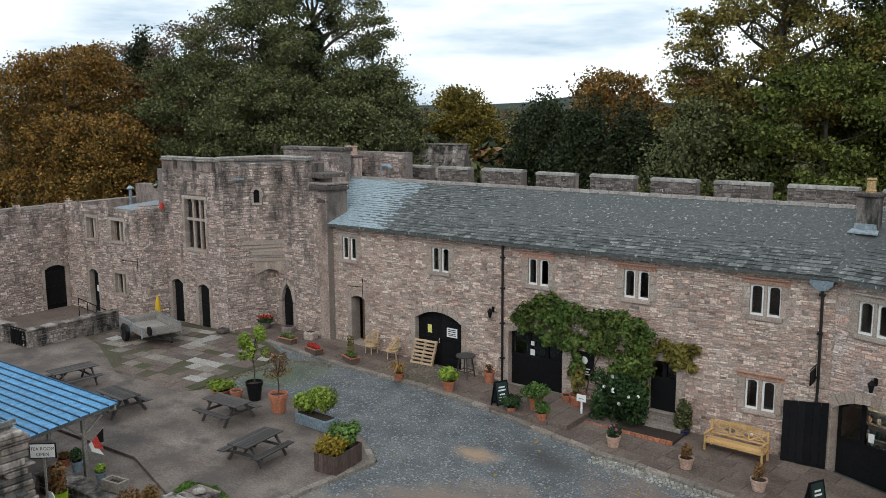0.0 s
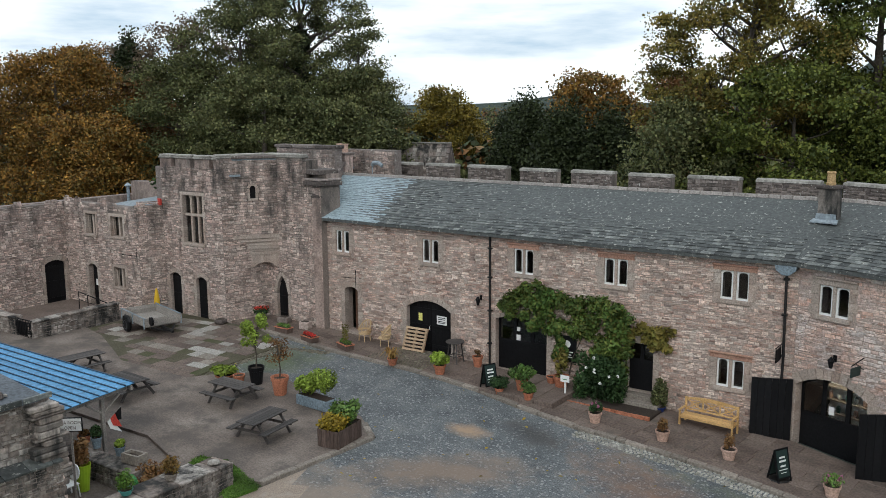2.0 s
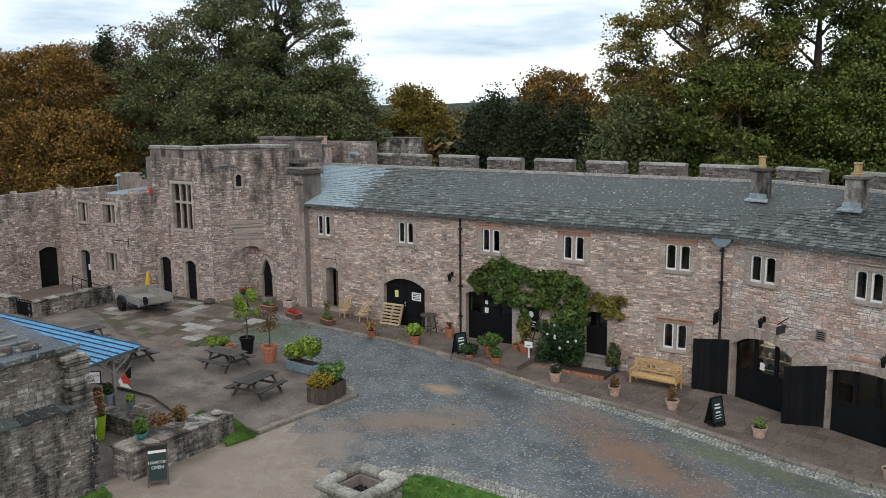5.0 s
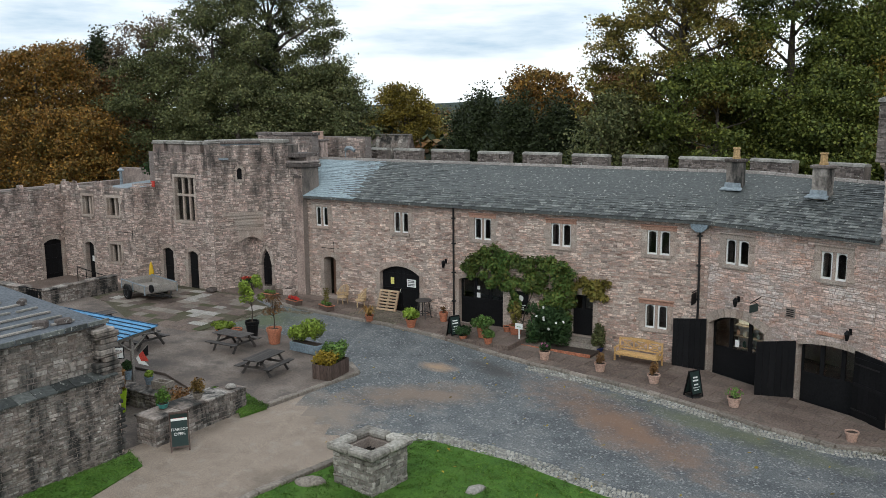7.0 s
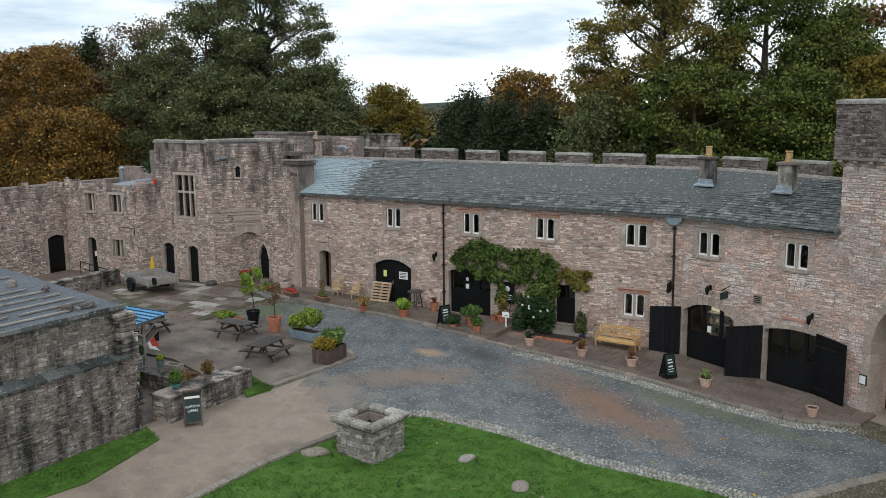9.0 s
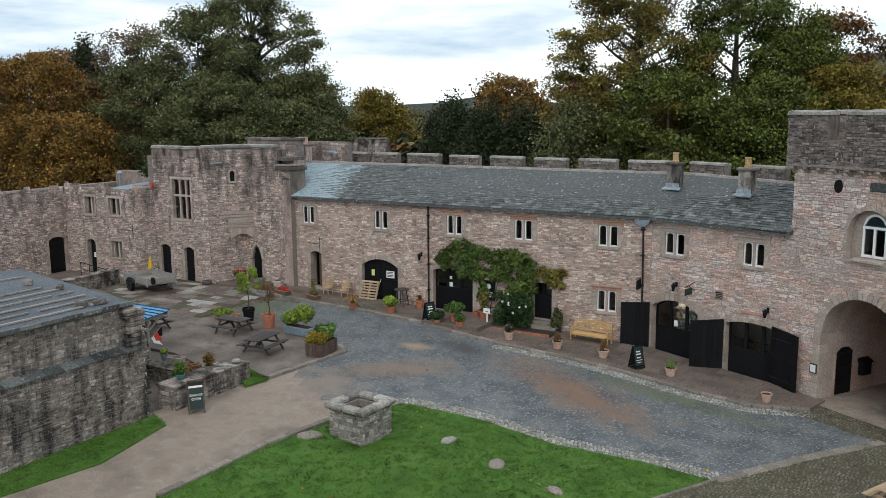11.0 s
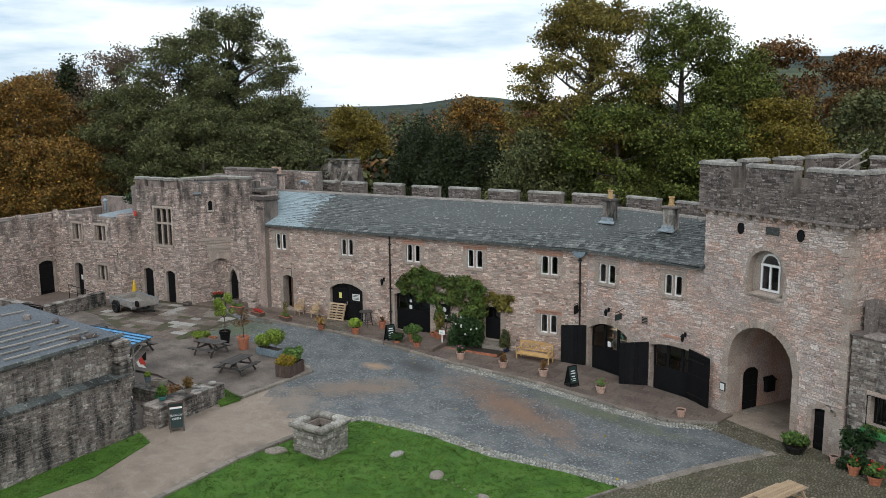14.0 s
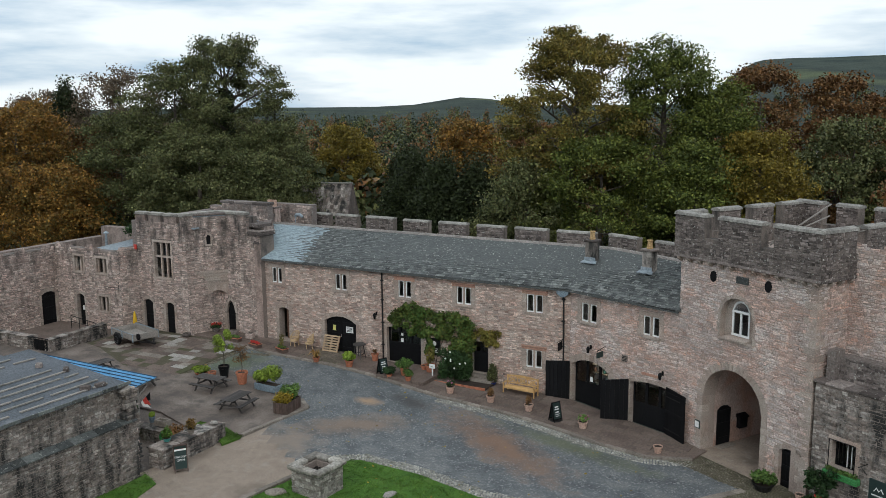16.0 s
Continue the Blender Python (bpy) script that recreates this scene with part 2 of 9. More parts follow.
BLUEROOF = mat("blue corrugated sheet", [(0.065, 0.22, 0.42), (0.10, 0.29, 0.50)], rnd=0.12, rough=0.45, fine=6, bump=0.1)
BLUERIB = mat("dark rib", [(0.03, 0.06, 0.10), (0.05, 0.09, 0.14)], rnd=0.1, rough=0.6)
SOIL = mat("soil", [(0.035, 0.025, 0.02), (0.06, 0.045, 0.035)], rnd=0.1, fine=30, bump=0.8)
LIME = mat("lime green plastic", [(0.28, 0.42, 0.02), (0.33, 0.48, 0.03)], rnd=0, rough=0.35, fine_mix=0.05)
TEAL = mat("teal glaze", [(0.06, 0.22, 0.20), (0.09, 0.28, 0.25)], rnd=0, rough=0.3, fine_mix=0.1)
YELLOW = mat("yellow cloth", [(0.62, 0.38, 0.02), (0.70, 0.45, 0.04)], rnd=0, rough=0.6, fine_mix=0.1)
RED = mat("red cloth", [(0.5, 0.05, 0.04), (0.6, 0.08, 0.06)], rnd=0.1, rough=0.7)
GREENPAINT = mat("green paint", [(0.05, 0.20, 0.06), (0.07, 0.26, 0.08)], rnd=0, rough=0.5)
PINK = mat("mauve petals", [(0.35, 0.12, 0.22), (0.45, 0.18, 0.28)], rnd=0.3, island=True, bump=0)
REDPETAL = mat("red petals", [(0.5, 0.03, 0.03), (0.6, 0.08, 0.05)], rnd=0.3, island=True, bump=0)
BARK = mat("tree bark", [(0.055, 0.045, 0.036), (0.10, 0.082, 0.065)], rnd=0.1, scale=1.5, fine=9, bump=0.8)
BLUEBAG = mat("dark blue plastic", [(0.01, 0.02, 0.09), (0.02, 0.04, 0.16)], rnd=0, rough=0.4)
SIGNGREEN = mat("dark green sign", [(0.018, 0.035, 0.032), (0.026, 0.045, 0.042)], rnd=0, rough=0.5, fine_mix=0.1)

L_DARKGREEN = leaf_mat("dark autumn green", [(0.040, 0.054, 0.022), (0.080, 0.094, 0.036), (0.160, 0.164, 0.064), (0.100, 0.088, 0.036)])
L_OAK = leaf_mat("oak turning gold", [(0.072, 0.072, 0.020), (0.135, 0.122, 0.029), (0.235, 0.175, 0.036), (0.18, 0.115, 0.028)])
L_GREENOAK = leaf_mat("oak still green", [(0.042, 0.060, 0.015), (0.086, 0.107, 0.022), (0.175, 0.180, 0.034)])
L_YELLOW = leaf_mat("yellow leaves", [(0.135, 0.10, 0.017), (0.205, 0.148, 0.022), (0.10, 0.095, 0.022)])
L_ORANGE = leaf_mat("orange beech leaves", [(0.050, 0.052, 0.020), (0.14, 0.070, 0.017), (0.25, 0.115, 0.022), (0.32, 0.175, 0.034), (0.080, 0.072, 0.024), (0.15, 0.12, 0.03)])
L_RUST = leaf_mat("rust leaves", [(0.115, 0.057, 0.024), (0.176, 0.086, 0.032), (0.135, 0.092, 0.035)])
L_YEW = leaf_mat("yew needles", [(0.017, 0.025, 0.010), (0.030, 0.040, 0.015), (0.048, 0.058, 0.023)])
L_BARE = leaf_mat("thin brown twigs", [(0.111, 0.081, 0.052), (0.156, 0.117, 0.078)])
L_IVY = leaf_mat("creeper leaves", [(0.024, 0.058, 0.014), (0.056, 0.104, 0.023), (0.105, 0.145, 0.032), (0.135, 0.110, 0.028)])
L_IVYYEL = leaf_mat("yellowing creeper leaves", [(0.14, 0.13, 0.03), (0.20, 0.15, 0.035), (0.075, 0.09, 0.02)])
L_ROSE = leaf_mat("dark shrub leaves", [(0.014, 0.035, 0.012), (0.024, 0.05, 0.016), (0.04, 0.07, 0.022)])
L_LIME = leaf_mat("bright shrub leaves", [(0.15, 0.22, 0.025), (0.23, 0.30, 0.045), (0.11, 0.17, 0.025)])
L_GOLD = leaf_mat("golden shrub leaves", [(0.24, 0.16, 0.015), (0.30, 0.20, 0.02), (0.16, 0.14, 0.02)])
L_POT = leaf_mat("pot plant leaves", [(0.05, 0.11, 0.025), (0.09, 0.16, 0.035), (0.14, 0.20, 0.05)])
L_STRAW = leaf_mat("dry strappy leaves", [(0.22, 0.11, 0.03), (0.30, 0.17, 0.05), (0.12, 0.10, 0.03)])
L_GRASS = leaf_mat("grass blades", [(0.054, 0.120, 0.017), (0.078, 0.156, 0.022), (0.108, 0.168, 0.036)])

GRASS = mat("lawn", [(0.040, 0.098, 0.012), (0.062, 0.138, 0.016), (0.088, 0.165, 0.030)], rnd=0, rough=0.9, scale=0.9, fine=24, fine_mix=0.5, bump=0.9, stain=(0.10, 0.12, 0.035), stain_at=(0.6, 0.8), stain_scale=1.2)
# Distant haze is put into the base colour as a bluish grey tint.
MEADOW_HAZED = mat("meadow and woods with haze tint", [(0.045, 0.058, 0.056), (0.075, 0.090, 0.078), (0.055, 0.066, 0.062), (0.12, 0.14, 0.085)], rnd=0, spec=0.0, rough=1.0, scale=0.008, fine=2, fine_mix=0.4, bump=0.5)
TARMAC = mat("old brown tarmac", [(0.095, 0.08, 0.071), (0.163, 0.131, 0.112), (0.225, 0.188, 0.162)], rnd=0, scale=0.6, fine=16, fine_mix=0.3, bump=0.4, stain=(0.095, 0.08, 0.07), stain_at=(0.5, 0.66), stain_scale=0.7)
PATH = mat("pale earth track", [(0.225, 0.178, 0.142), (0.30, 0.24, 0.192), (0.185, 0.147, 0.117)], rnd=0, scale=0.6, fine=30, fine_mix=0.3, bump=0.5, stain=(0.34, 0.30, 0.26), stain_at=(0.55, 0.75), stain_scale=2.0)
FLAG = mat("flagstone", [(0.105, 0.078, 0.065), (0.15, 0.113, 0.095), (0.19, 0.148, 0.125)], rnd=0.16, scale=0.8, fine=14, bump=0.3, stain=(0.10, 0.085, 0.07), stain_at=(0.55, 0.75), stain_scale=1.5)
FLAGWHITE = mat("pale flagstone", [(0.38, 0.36, 0.33), (0.29, 0.265, 0.24)], rnd=0.1, scale=0.8, fine=14, bump=0.3)
KERB = mat("kerb stone", [(0.17, 0.145, 0.122), (0.27, 0.235, 0.20)], rnd=0.2, scale=1, fine=14, bump=0.4)
COBBLE = mat("cobbles", [(0.075, 0.065, 0.046), (0.115, 0.098, 0.07), (0.18, 0.158, 0.125), (0.06, 0.064, 0.028)], rnd=0.3, island=True, scale=1, fine=18, bump=0.3)
COBBLE_PALE = mat("pale edge cobbles", [(0.17, 0.16, 0.135), (0.27, 0.26, 0.23), (0.38, 0.365, 0.33), (0.13, 0.13, 0.09)], rnd=0.3, island=True, scale=1, fine=18, bump=0.3)
COBBLEBED = mat("mossy cobble bed", [(0.062, 0.056, 0.033), (0.09, 0.08, 0.052), (0.05, 0.062, 0.02)], rnd=0, scale=0.5, fine=18, bump=0.6)


def road_material():
    """Blue-grey gravel with stones of many sizes and bare earthy patches of their own shape."""
    m = mat("grey gravel", [(0.085, 0.092, 0.098), (0.122, 0.130, 0.136), (0.165, 0.168, 0.168)], rnd=0, scale=0.9, fine=22, fine_mix=0.5, bump=0.7)
    n, l = m.node_tree.nodes, m.node_tree.links
    b = n["Principled BSDF"]
    col = b.inputs["Base Color"].links[0].from_socket
    geo = n.new("ShaderNodeNewGeometry")
    vo = n.new("ShaderNodeTexVoronoi")
    vo.inputs["Scale"].default_value = 16
    l.new(geo.outputs["Position"], vo.inputs["Vector"])
    sp = n.new("ShaderNodeMapRange")
    sp.inputs["From Min"].default_value, sp.inputs["From Max"].default_value = 0.86, 0.93
    sep = n.new("ShaderNodeSeparateColor")
    l.new(vo.outputs["Color"], sep.inputs[0])
    l.new(sep.outputs[0], sp.inputs["Value"])
    px = n.new("ShaderNodeMixRGB")
    l.new(sp.outputs[0], px.inputs[0])
    l.new(col, px.inputs[1])
    px.inputs[2].default_value = (0.27, 0.275, 0.27, 1)
    col = px.outputs["Color"]
    nz = n.new("ShaderNodeTexNoise")
    nz.inputs["Scale"].default_value, nz.inputs["Detail"].default_value, nz.inputs["Roughness"].default_value = 0.9, 10, 0.7
    l.new(geo.outputs["Position"], nz.inputs["Vector"])
    # earthy patches: place, half sizes, turn, colour
    for cx, cy, rx, ry, turn, c, amount in ((-7.2, 21.6, 4.8, 1.6, -30, (0.22, 0.128, 0.082), 0.95), (-16.1, 23.0, 0.8, 0.55, 0, (0.36, 0.25, 0.165), 1.1),
                                    (-14.9, 19.4, 3.4, 1.3, 45, (0.225, 0.165, 0.125), 0.95), (-14.0, 24.2, 1.6, 0.8, -20, (0.055, 0.052, 0.05), 0.9),
                                    (-16.8, 15.6, 2.4, 2.0, 0, (0.25, 0.20, 0.16), 1.0), (-27.4, 24.4, 1.7, 2.4, 0, (0.10, 0.125, 0.045), 0.75), (-3.5, 23.2, 5.0, 0.7, -13, (0.12, 0.13, 0.06), 0.7)):
        mp = n.new("ShaderNodeMapping")
        mp.vector_type = "TEXTURE"
        mp.inputs["Location"].default_value = (cx, cy, 0)
        mp.inputs["Rotation"].default_value = (0, 0, radians(turn))
        mp.inputs["Scale"].default_value = (rx, ry, 1000)
        l.new(geo.outputs["Position"], mp.inputs["Vector"])
        ln = n.new("ShaderNodeVectorMath")
        ln.operation = "LENGTH"
        l.new(mp.outputs["Vector"], ln.inputs[0])
        ad = n.new("ShaderNodeMath")
        ad.operation = "MULTIPLY_ADD"
        ad.inputs[1].default_value, ad.inputs[2].default_value = -2.6, 1.3
        l.new(nz.outputs["Fac"], ad.inputs[0])
        sm = n.new("ShaderNodeMath")
        l.new(ln.outputs["Value"], sm.inputs[0])
        l.new(ad.outputs[0], sm.inputs[1])
        mr = n.new("ShaderNodeMapRange")
        mr.inputs["From Min"].default_value, mr.inputs["From Max"].default_value = 1.25, 0.25
        mr.inputs["To Max"].default_value = 0.85 * amount
        l.new(sm.outputs[0], mr.inputs["Value"])
        mx = n.new("ShaderNodeMixRGB")
        l.new(mr.outputs[0], mx.inputs[0])
        l.new(col, mx.inputs[1])
        mx.inputs[2].default_value = (*c, 1)
        col = mx.outputs["Color"]
    l.new(col, b.inputs["Base Color"])
    return m


ROAD = road_material()


def glass_material():
    m = bpy.data.materials.new("window glass")
    m.use_nodes = True
    b = m.node_tree.nodes["Principled BSDF"]
    b.inputs["Base Color"].default_value = (0.75, 0.8, 0.82, 1)
    b.inputs["Roughness"].default_value, b.inputs["IOR"].default_value = 0.03, 1.45
    b.inputs["Transmission Weight"].default_value = 1.0
    return m


GLASS = glass_material()


def glow_material(name, colour, strength):
    m = bpy.data.materials.new(name)
    m.use_nodes = True
    b = m.node_tree.nodes["Principled BSDF"]
    b.inputs["Emission Color"].default_value, b.inputs["Emission Strength"].default_value = (*colour, 1), strength
    return m


BULB = glow_material("lit bulb", (1.0, 0.8, 0.55), 90.0)


# ---- mesh helpers ----
class MB:
    """Collects the corners and faces of one mesh."""

    def __init__(self):
        self.v, self.f = [], []

    def add(self, vs, fs, m=None):
        o = len(self.v)
        self.v += [tuple(m @ Vector(p)) if m else tuple(p) for p in vs]
        self.f += [tuple(i + o for i in f) for f in fs]
        return self

    def box(self, x0, x1, y0, y1, z0, z1, m=None):
        return self.add([(x0, y0, z0), (x1, y0, z0), (x1, y1, z0), (x0, y1, z0), (x0, y0, z1), (x1, y0, z1), (x1, y1, z1), (x0, y1, z1)],
                        [(3, 2, 1, 0), (4, 5, 6, 7), (0, 1, 5, 4), (1, 2, 6, 5), (2, 3, 7, 6), (3, 0, 4, 7)], m)

    def soft(self, x0, x1, y0, y1, z0, z1, c=0.02, m=None):
        """A block whose edges are cut off by c."""
        bm = bmesh.new()
        bmesh.ops.create_cube(bm, size=1)
        for p in bm.verts:
            p.co = ((x0 + x1) / 2 + p.co.x * (x1 - x0), (y0 + y1) / 2 + p.co.y * (y1 - y0), (z0 + z1) / 2 + p.co.z * (z1 - z0))
        bmesh.ops.bevel(bm, geom=bm.edges[:], offset=c, segments=1, affect="EDGES")
        bm.verts.index_update()
        self.add([p.co.copy() for p in bm.verts], [[p.index for p in f.verts] for f in bm.faces], m)
        bm.free()
        return self

    def bar(self, a, b, w, h, c=0.0):
        """A beam from a to b, w wide and h high."""
        a, b = Vector(a), Vector(b)
        d = (b - a)
        q = d.to_track_quat("X", "Z").to_matrix().to_4x4()
        m = Matrix.Translation(a) @ q
        if c:
            return self.soft(0, d.length, -w / 2, w / 2, -h / 2, h / 2, c, m)
        return self.box(0, d.length, -w / 2, w / 2, -h / 2, h / 2, m)

    def tube(self, pts, radii, n=7):
        pts = [Vector(p) for p in pts]
        rings = []
        for i, p in enumerate(pts):
            d = (pts[min(i + 1, len(pts) - 1)] - pts[max(i - 1, 0)]).normalized()
            u = d.orthogonal().normalized() if abs(d.z) > 0.9 else d.cross(Vector((0, 0, 1))).normalized()
            w = d.cross(u)
            rings.append([p + (u * math.cos(k * math.tau / n) + w * math.sin(k * math.tau / n)) * radii[i] for k in range(n)])
        vs = [p for r in rings for p in r]
        fs = [(i * n + k, i * n + (k + 1) % n, (i + 1) * n + (k + 1) % n, (i + 1) * n + k) for i in range(len(pts) - 1) for k in range(n)]
        fs += [tuple(range(n))[::-1], tuple((len(pts) - 1) * n + k for k in range(n))]
        return self.add(vs, fs)

    def lathe(self, prof, n=18, c=(0, 0, 0), m=None):
        """Turns a profile of (radius, height) round the upright axis."""
        vs = [(c[0] + r * math.cos(k * math.tau / n), c[1] + r * math.sin(k * math.tau / n), c[2] + z) for r, z in prof for k in range(n)]
        fs = [(i * n + k, i * n + (k + 1) % n, (i + 1) * n + (k + 1) % n, (i + 1) * n + k) for i in range(len(prof) - 1) for k in range(n)]
        fs += [tuple(range(n))[::-1], tuple((len(prof) - 1) * n + k for k in range(n))]
        return self.add(vs, fs, m)

    def prism(self, poly, y0, y1, m=None):
        """A polygon of (x, z), carried from y0 to y1."""
        n = len(poly)
        vs = [(x, y0, z) for x, z in poly] + [(x, y1, z) for x, z in poly]
        fs = [tuple(range(n)), tuple(range(2 * n - 1, n - 1, -1))] + [(i, i + n, (i + 1) % n + n, (i + 1) % n) for i in range(n)]
        return self.add(vs, fs, m)


def link(name, mb, material, parent=None, label="", smooth=False, m=None):
    me = bpy.data.meshes.new(name)
    me.from_pydata(mb.v, [], mb.f)
    me.materials.append(material)
    if smooth:
        me.polygons.foreach_set("use_smooth", [True] * len(me.polygons))
    ob = new(name, me)
    if parent:
        ob.parent = parent
    if m:
        ob.matrix_basis = m
    if label:
        ob["label"] = label
    return ob


def part(name, mb, material, parent, label="", smooth=False):
    return link(name, mb, material, parent, label, smooth)


def thing(name, m, label, category, group="", kind=""):
    ob = new(name)
    ob.empty_display_size = 0.2
    ob.matrix_basis = m
    return tagged(ob, label, category, group, kind)


def structure(name, mb, material, label, category, parent=None, smooth=False):
    return tagged(link(name, mb, material, parent, "", smooth), label, category, kind="structure")


GROUND_X = (-70, -34, -27, -20, -14, -8, -3, 2, 40)
GROUND_Z = (0.3, 0.25, 0.0, -0.2, -0.45, -0.72, -0.95, -1.12, -1.3)


def gz(x, y=0):
    return float(np.interp(x, GROUND_X, GROUND_Z))


def sheet(poly, up, skirt=0.0, rise=None):
    """A polygon of (x, y) laid on the ground, up above it, with sides that go skirt down."""
    bm = bmesh.new()
    bm.faces.new([bm.verts.new((x, y, 0)) for x, y in poly])
    bmesh.ops.triangulate(bm, faces=bm.faces[:])
    for x in GROUND_X[1:-1]:
        bmesh.ops.bisect_plane(bm, geom=bm.verts[:] + bm.edges[:] + bm.faces[:], plane_co=(x, 0, 0), plane_no=(1, 0, 0))
    bmesh.ops.recalc_face_normals(bm, faces=bm.faces[:])
    for f in bm.faces:
        if f.normal.z < 0:
            f.normal_flip()
    if skirt:
        rim = [e for e in bm.edges if e.is_boundary]
        got = bmesh.ops.extrude_edge_only(bm, edges=rim)
        low = {p for p in got["geom"] if isinstance(p, bmesh.types.BMVert)}
    else:
        low = set()
    for p in bm.verts:
        p.co.z = gz(p.co.x) + up - (skirt if p in low else 0) + (rise(p.co.x, p.co.y) if rise and p not in low else 0)
    mb = MB()
    bm.verts.index_update()
    mb.add([p.co.copy() for p in bm.verts], [[p.index for p in f.verts] for f in bm.faces])
    bm.free()
    return mb


def inside(x, y, poly):
    c = False
    for (x0, y0), (x1, y1) in zip(poly, poly[1:] + poly[:1]):
        if (y0 > y) != (y1 > y) and x < (x1 - x0) * (y - y0) / (y1 - y0) + x0:
            c = not c
    return c


def wall_frame(a, b):
    """x along the wall from a to b, y into it, z up."""
    d = Vector((b[0] - a[0], b[1] - a[1], 0))
    return pose(a[0], a[1], 0, 0, 0, math.degrees(math.atan2(d.y, d.x))), d.length


def arch_z(o, s):
    """Height of an opening's head at s; o: (s0, s1, z0, z1, rise)."""
    s0, s1, z0, z1, rise = o[:5]
    if rise <= 0:
        return z1
    half, u = (s1 - s0) / 2, abs(s - (s0 + s1) / 2)
    if rise > 1.3 * half:
        r = (half * half + rise * rise) / (2 * half)
        return z1 - rise + math.sqrt(max(0, r * r - (u + r - half) ** 2))
    r = (half * half + rise * rise) / (2 * rise)
    return z1 - r + math.sqrt(max(0, r * r - u * u))


def wall_core(mb, m, length, z0, z1, thick, openings, top=None, back=0.0):
    """A wall with its openings cut through it; arched heads are filled above the arch."""
    ss = sorted({0.0, length, *[v for o in openings for v in o[:2]], *([t[0] for t in top] if top else []), *([t[1] for t in top] if top else [])})
    ss = [s for s in ss if 0 <= s <= length]
    for s0, s1 in zip(ss, ss[1:]):
        mid, high = (s0 + s1) / 2, z1
        for t in top or ():
            if t[0] <= mid <= t[1]:
                high = t[2]
        low = z0
        for o in sorted((o for o in openings if o[0] < mid < o[1]), key=lambda o: o[2]):
            if o[2] > low:
                mb.box(s0, s1, back, thick, low, o[2], m)
            low = o[3]
        mb.box(s0, s1, back, thick, low, high, m)
    for o in openings:
        if o[4] > 0:
            k = 8
            for side in (0, 1):
                e = o[0] if side == 0 else o[1]
                c = (o[0] + o[1]) / 2
                pts = [(e + (c - e) * i / k, arch_z(o, e + (c - e) * i / k)) for i in range(k + 1)]
                for (x0, h0), (x1, h1) in zip(pts, pts[1:]):
                    mb.prism([(x0, h0), (x1, h1), (x1, o[3] + 0.001), (x0, o[3] + 0.001)], back, thick, m)


def courses(rng, length, z0, z1, holes, h=(0.06, 0.14), w=(0.11, 0.40), gap=0.012, top=None, low=None):
    """Places for coursed rubble: (s0, s1, z0, z1) with holes left out. holes: openings, grown by their surround."""
    z = z0
    while z < z1 - 0.05:
        dz = min(rng.uniform(*h), z1 - z)
        if z1 - z - dz < 0.06:
            dz = z1 - z
        s = -rng.uniform(0, 0.3)
        while s < length:
            ds = rng.uniform(*w)
            a, b = max(s, 0.0), min(s + ds, length)
            s += ds
            c = (a + b) / 2
            if low and z + dz < low(c):
                continue
            if top and z + dz * 0.6 > top(c):
                continue
            for o in holes:
                pad = o[5] if len(o) > 5 else 0.0
                if z + dz > o[2] - pad * 0.5 and z < max(arch_z(o, max(a, o[0])), arch_z(o, min(b, o[1])), arch_z(o, min(max(c, o[0]), o[1]))) + pad * 0.7:
                    if a < o[1] + pad and b > o[0] - pad:
                        if c < (o[0] + o[1]) / 2:
                            b = min(b, o[0] - pad)
                        else:
                            a = max(a, o[1] + pad)
            if b - a > 0.06:
                k = rng.random()
                zw = z + 0.035 * math.sin(c * 0.9 + z * 0.8) + 0.014 * math.sin(c * 3.7 + z * 2.1)
                if dz > 0.1 and k < 0.28:
                    cut = zw + dz * rng.uniform(0.35, 0.65)
                    mid = a + (b - a) * rng.uniform(0.3, 0.7)
                    yield a + gap / 2, b - gap / 2, zw + gap / 2, cut - gap / 3
                    if b - a > 0.24:
                        yield a + gap / 2, mid - gap / 2, cut + gap / 3, zw + dz - gap / 2
                        yield mid + gap / 2, b - gap / 2, cut + gap / 3, zw + dz - gap / 2 + rng.uniform(-0.02, 0.0)
                    else:
                        yield a + gap / 2, b - gap / 2, cut + gap / 3, zw + dz - gap / 2
                elif k > 0.04:
                    yield a + gap / 2, b - gap / 2, zw + gap / 2 - rng.uniform(0, 0.02), zw + dz - gap / 2 + rng.uniform(-0.03, 0.012)
        z += dz


def stone_block(mb, rng, s0, s1, z0, z1, out, m):
    """One rough stone: its face is smaller than its back and not quite square."""
    j = lambda: rng.uniform(-0.014, 0.014)
    c = min(0.014, (z1 - z0) * 0.16)
    mb.add([(s0, 0.01, z0), (s1, 0.01, z0), (s1, 0.01, z1), (s0, 0.01, z1),
            (s0 + c + j(), -out + j(), z0 + c + j() * 0.5), (s1 - c + j(), -out + j(), z0 + c + j() * 0.5), (s1 - c + j(), -out + j(), z1 - c + j() * 0.5), (s0 + c + j(), -out + j(), z1 - c + j() * 0.5)],
           [(4, 5, 6, 7), (0, 1, 5, 4), (1, 2, 6, 5), (2, 3, 7, 6), (3, 0, 4, 7)], m)


STONE_MESHES = {}
LATE = []


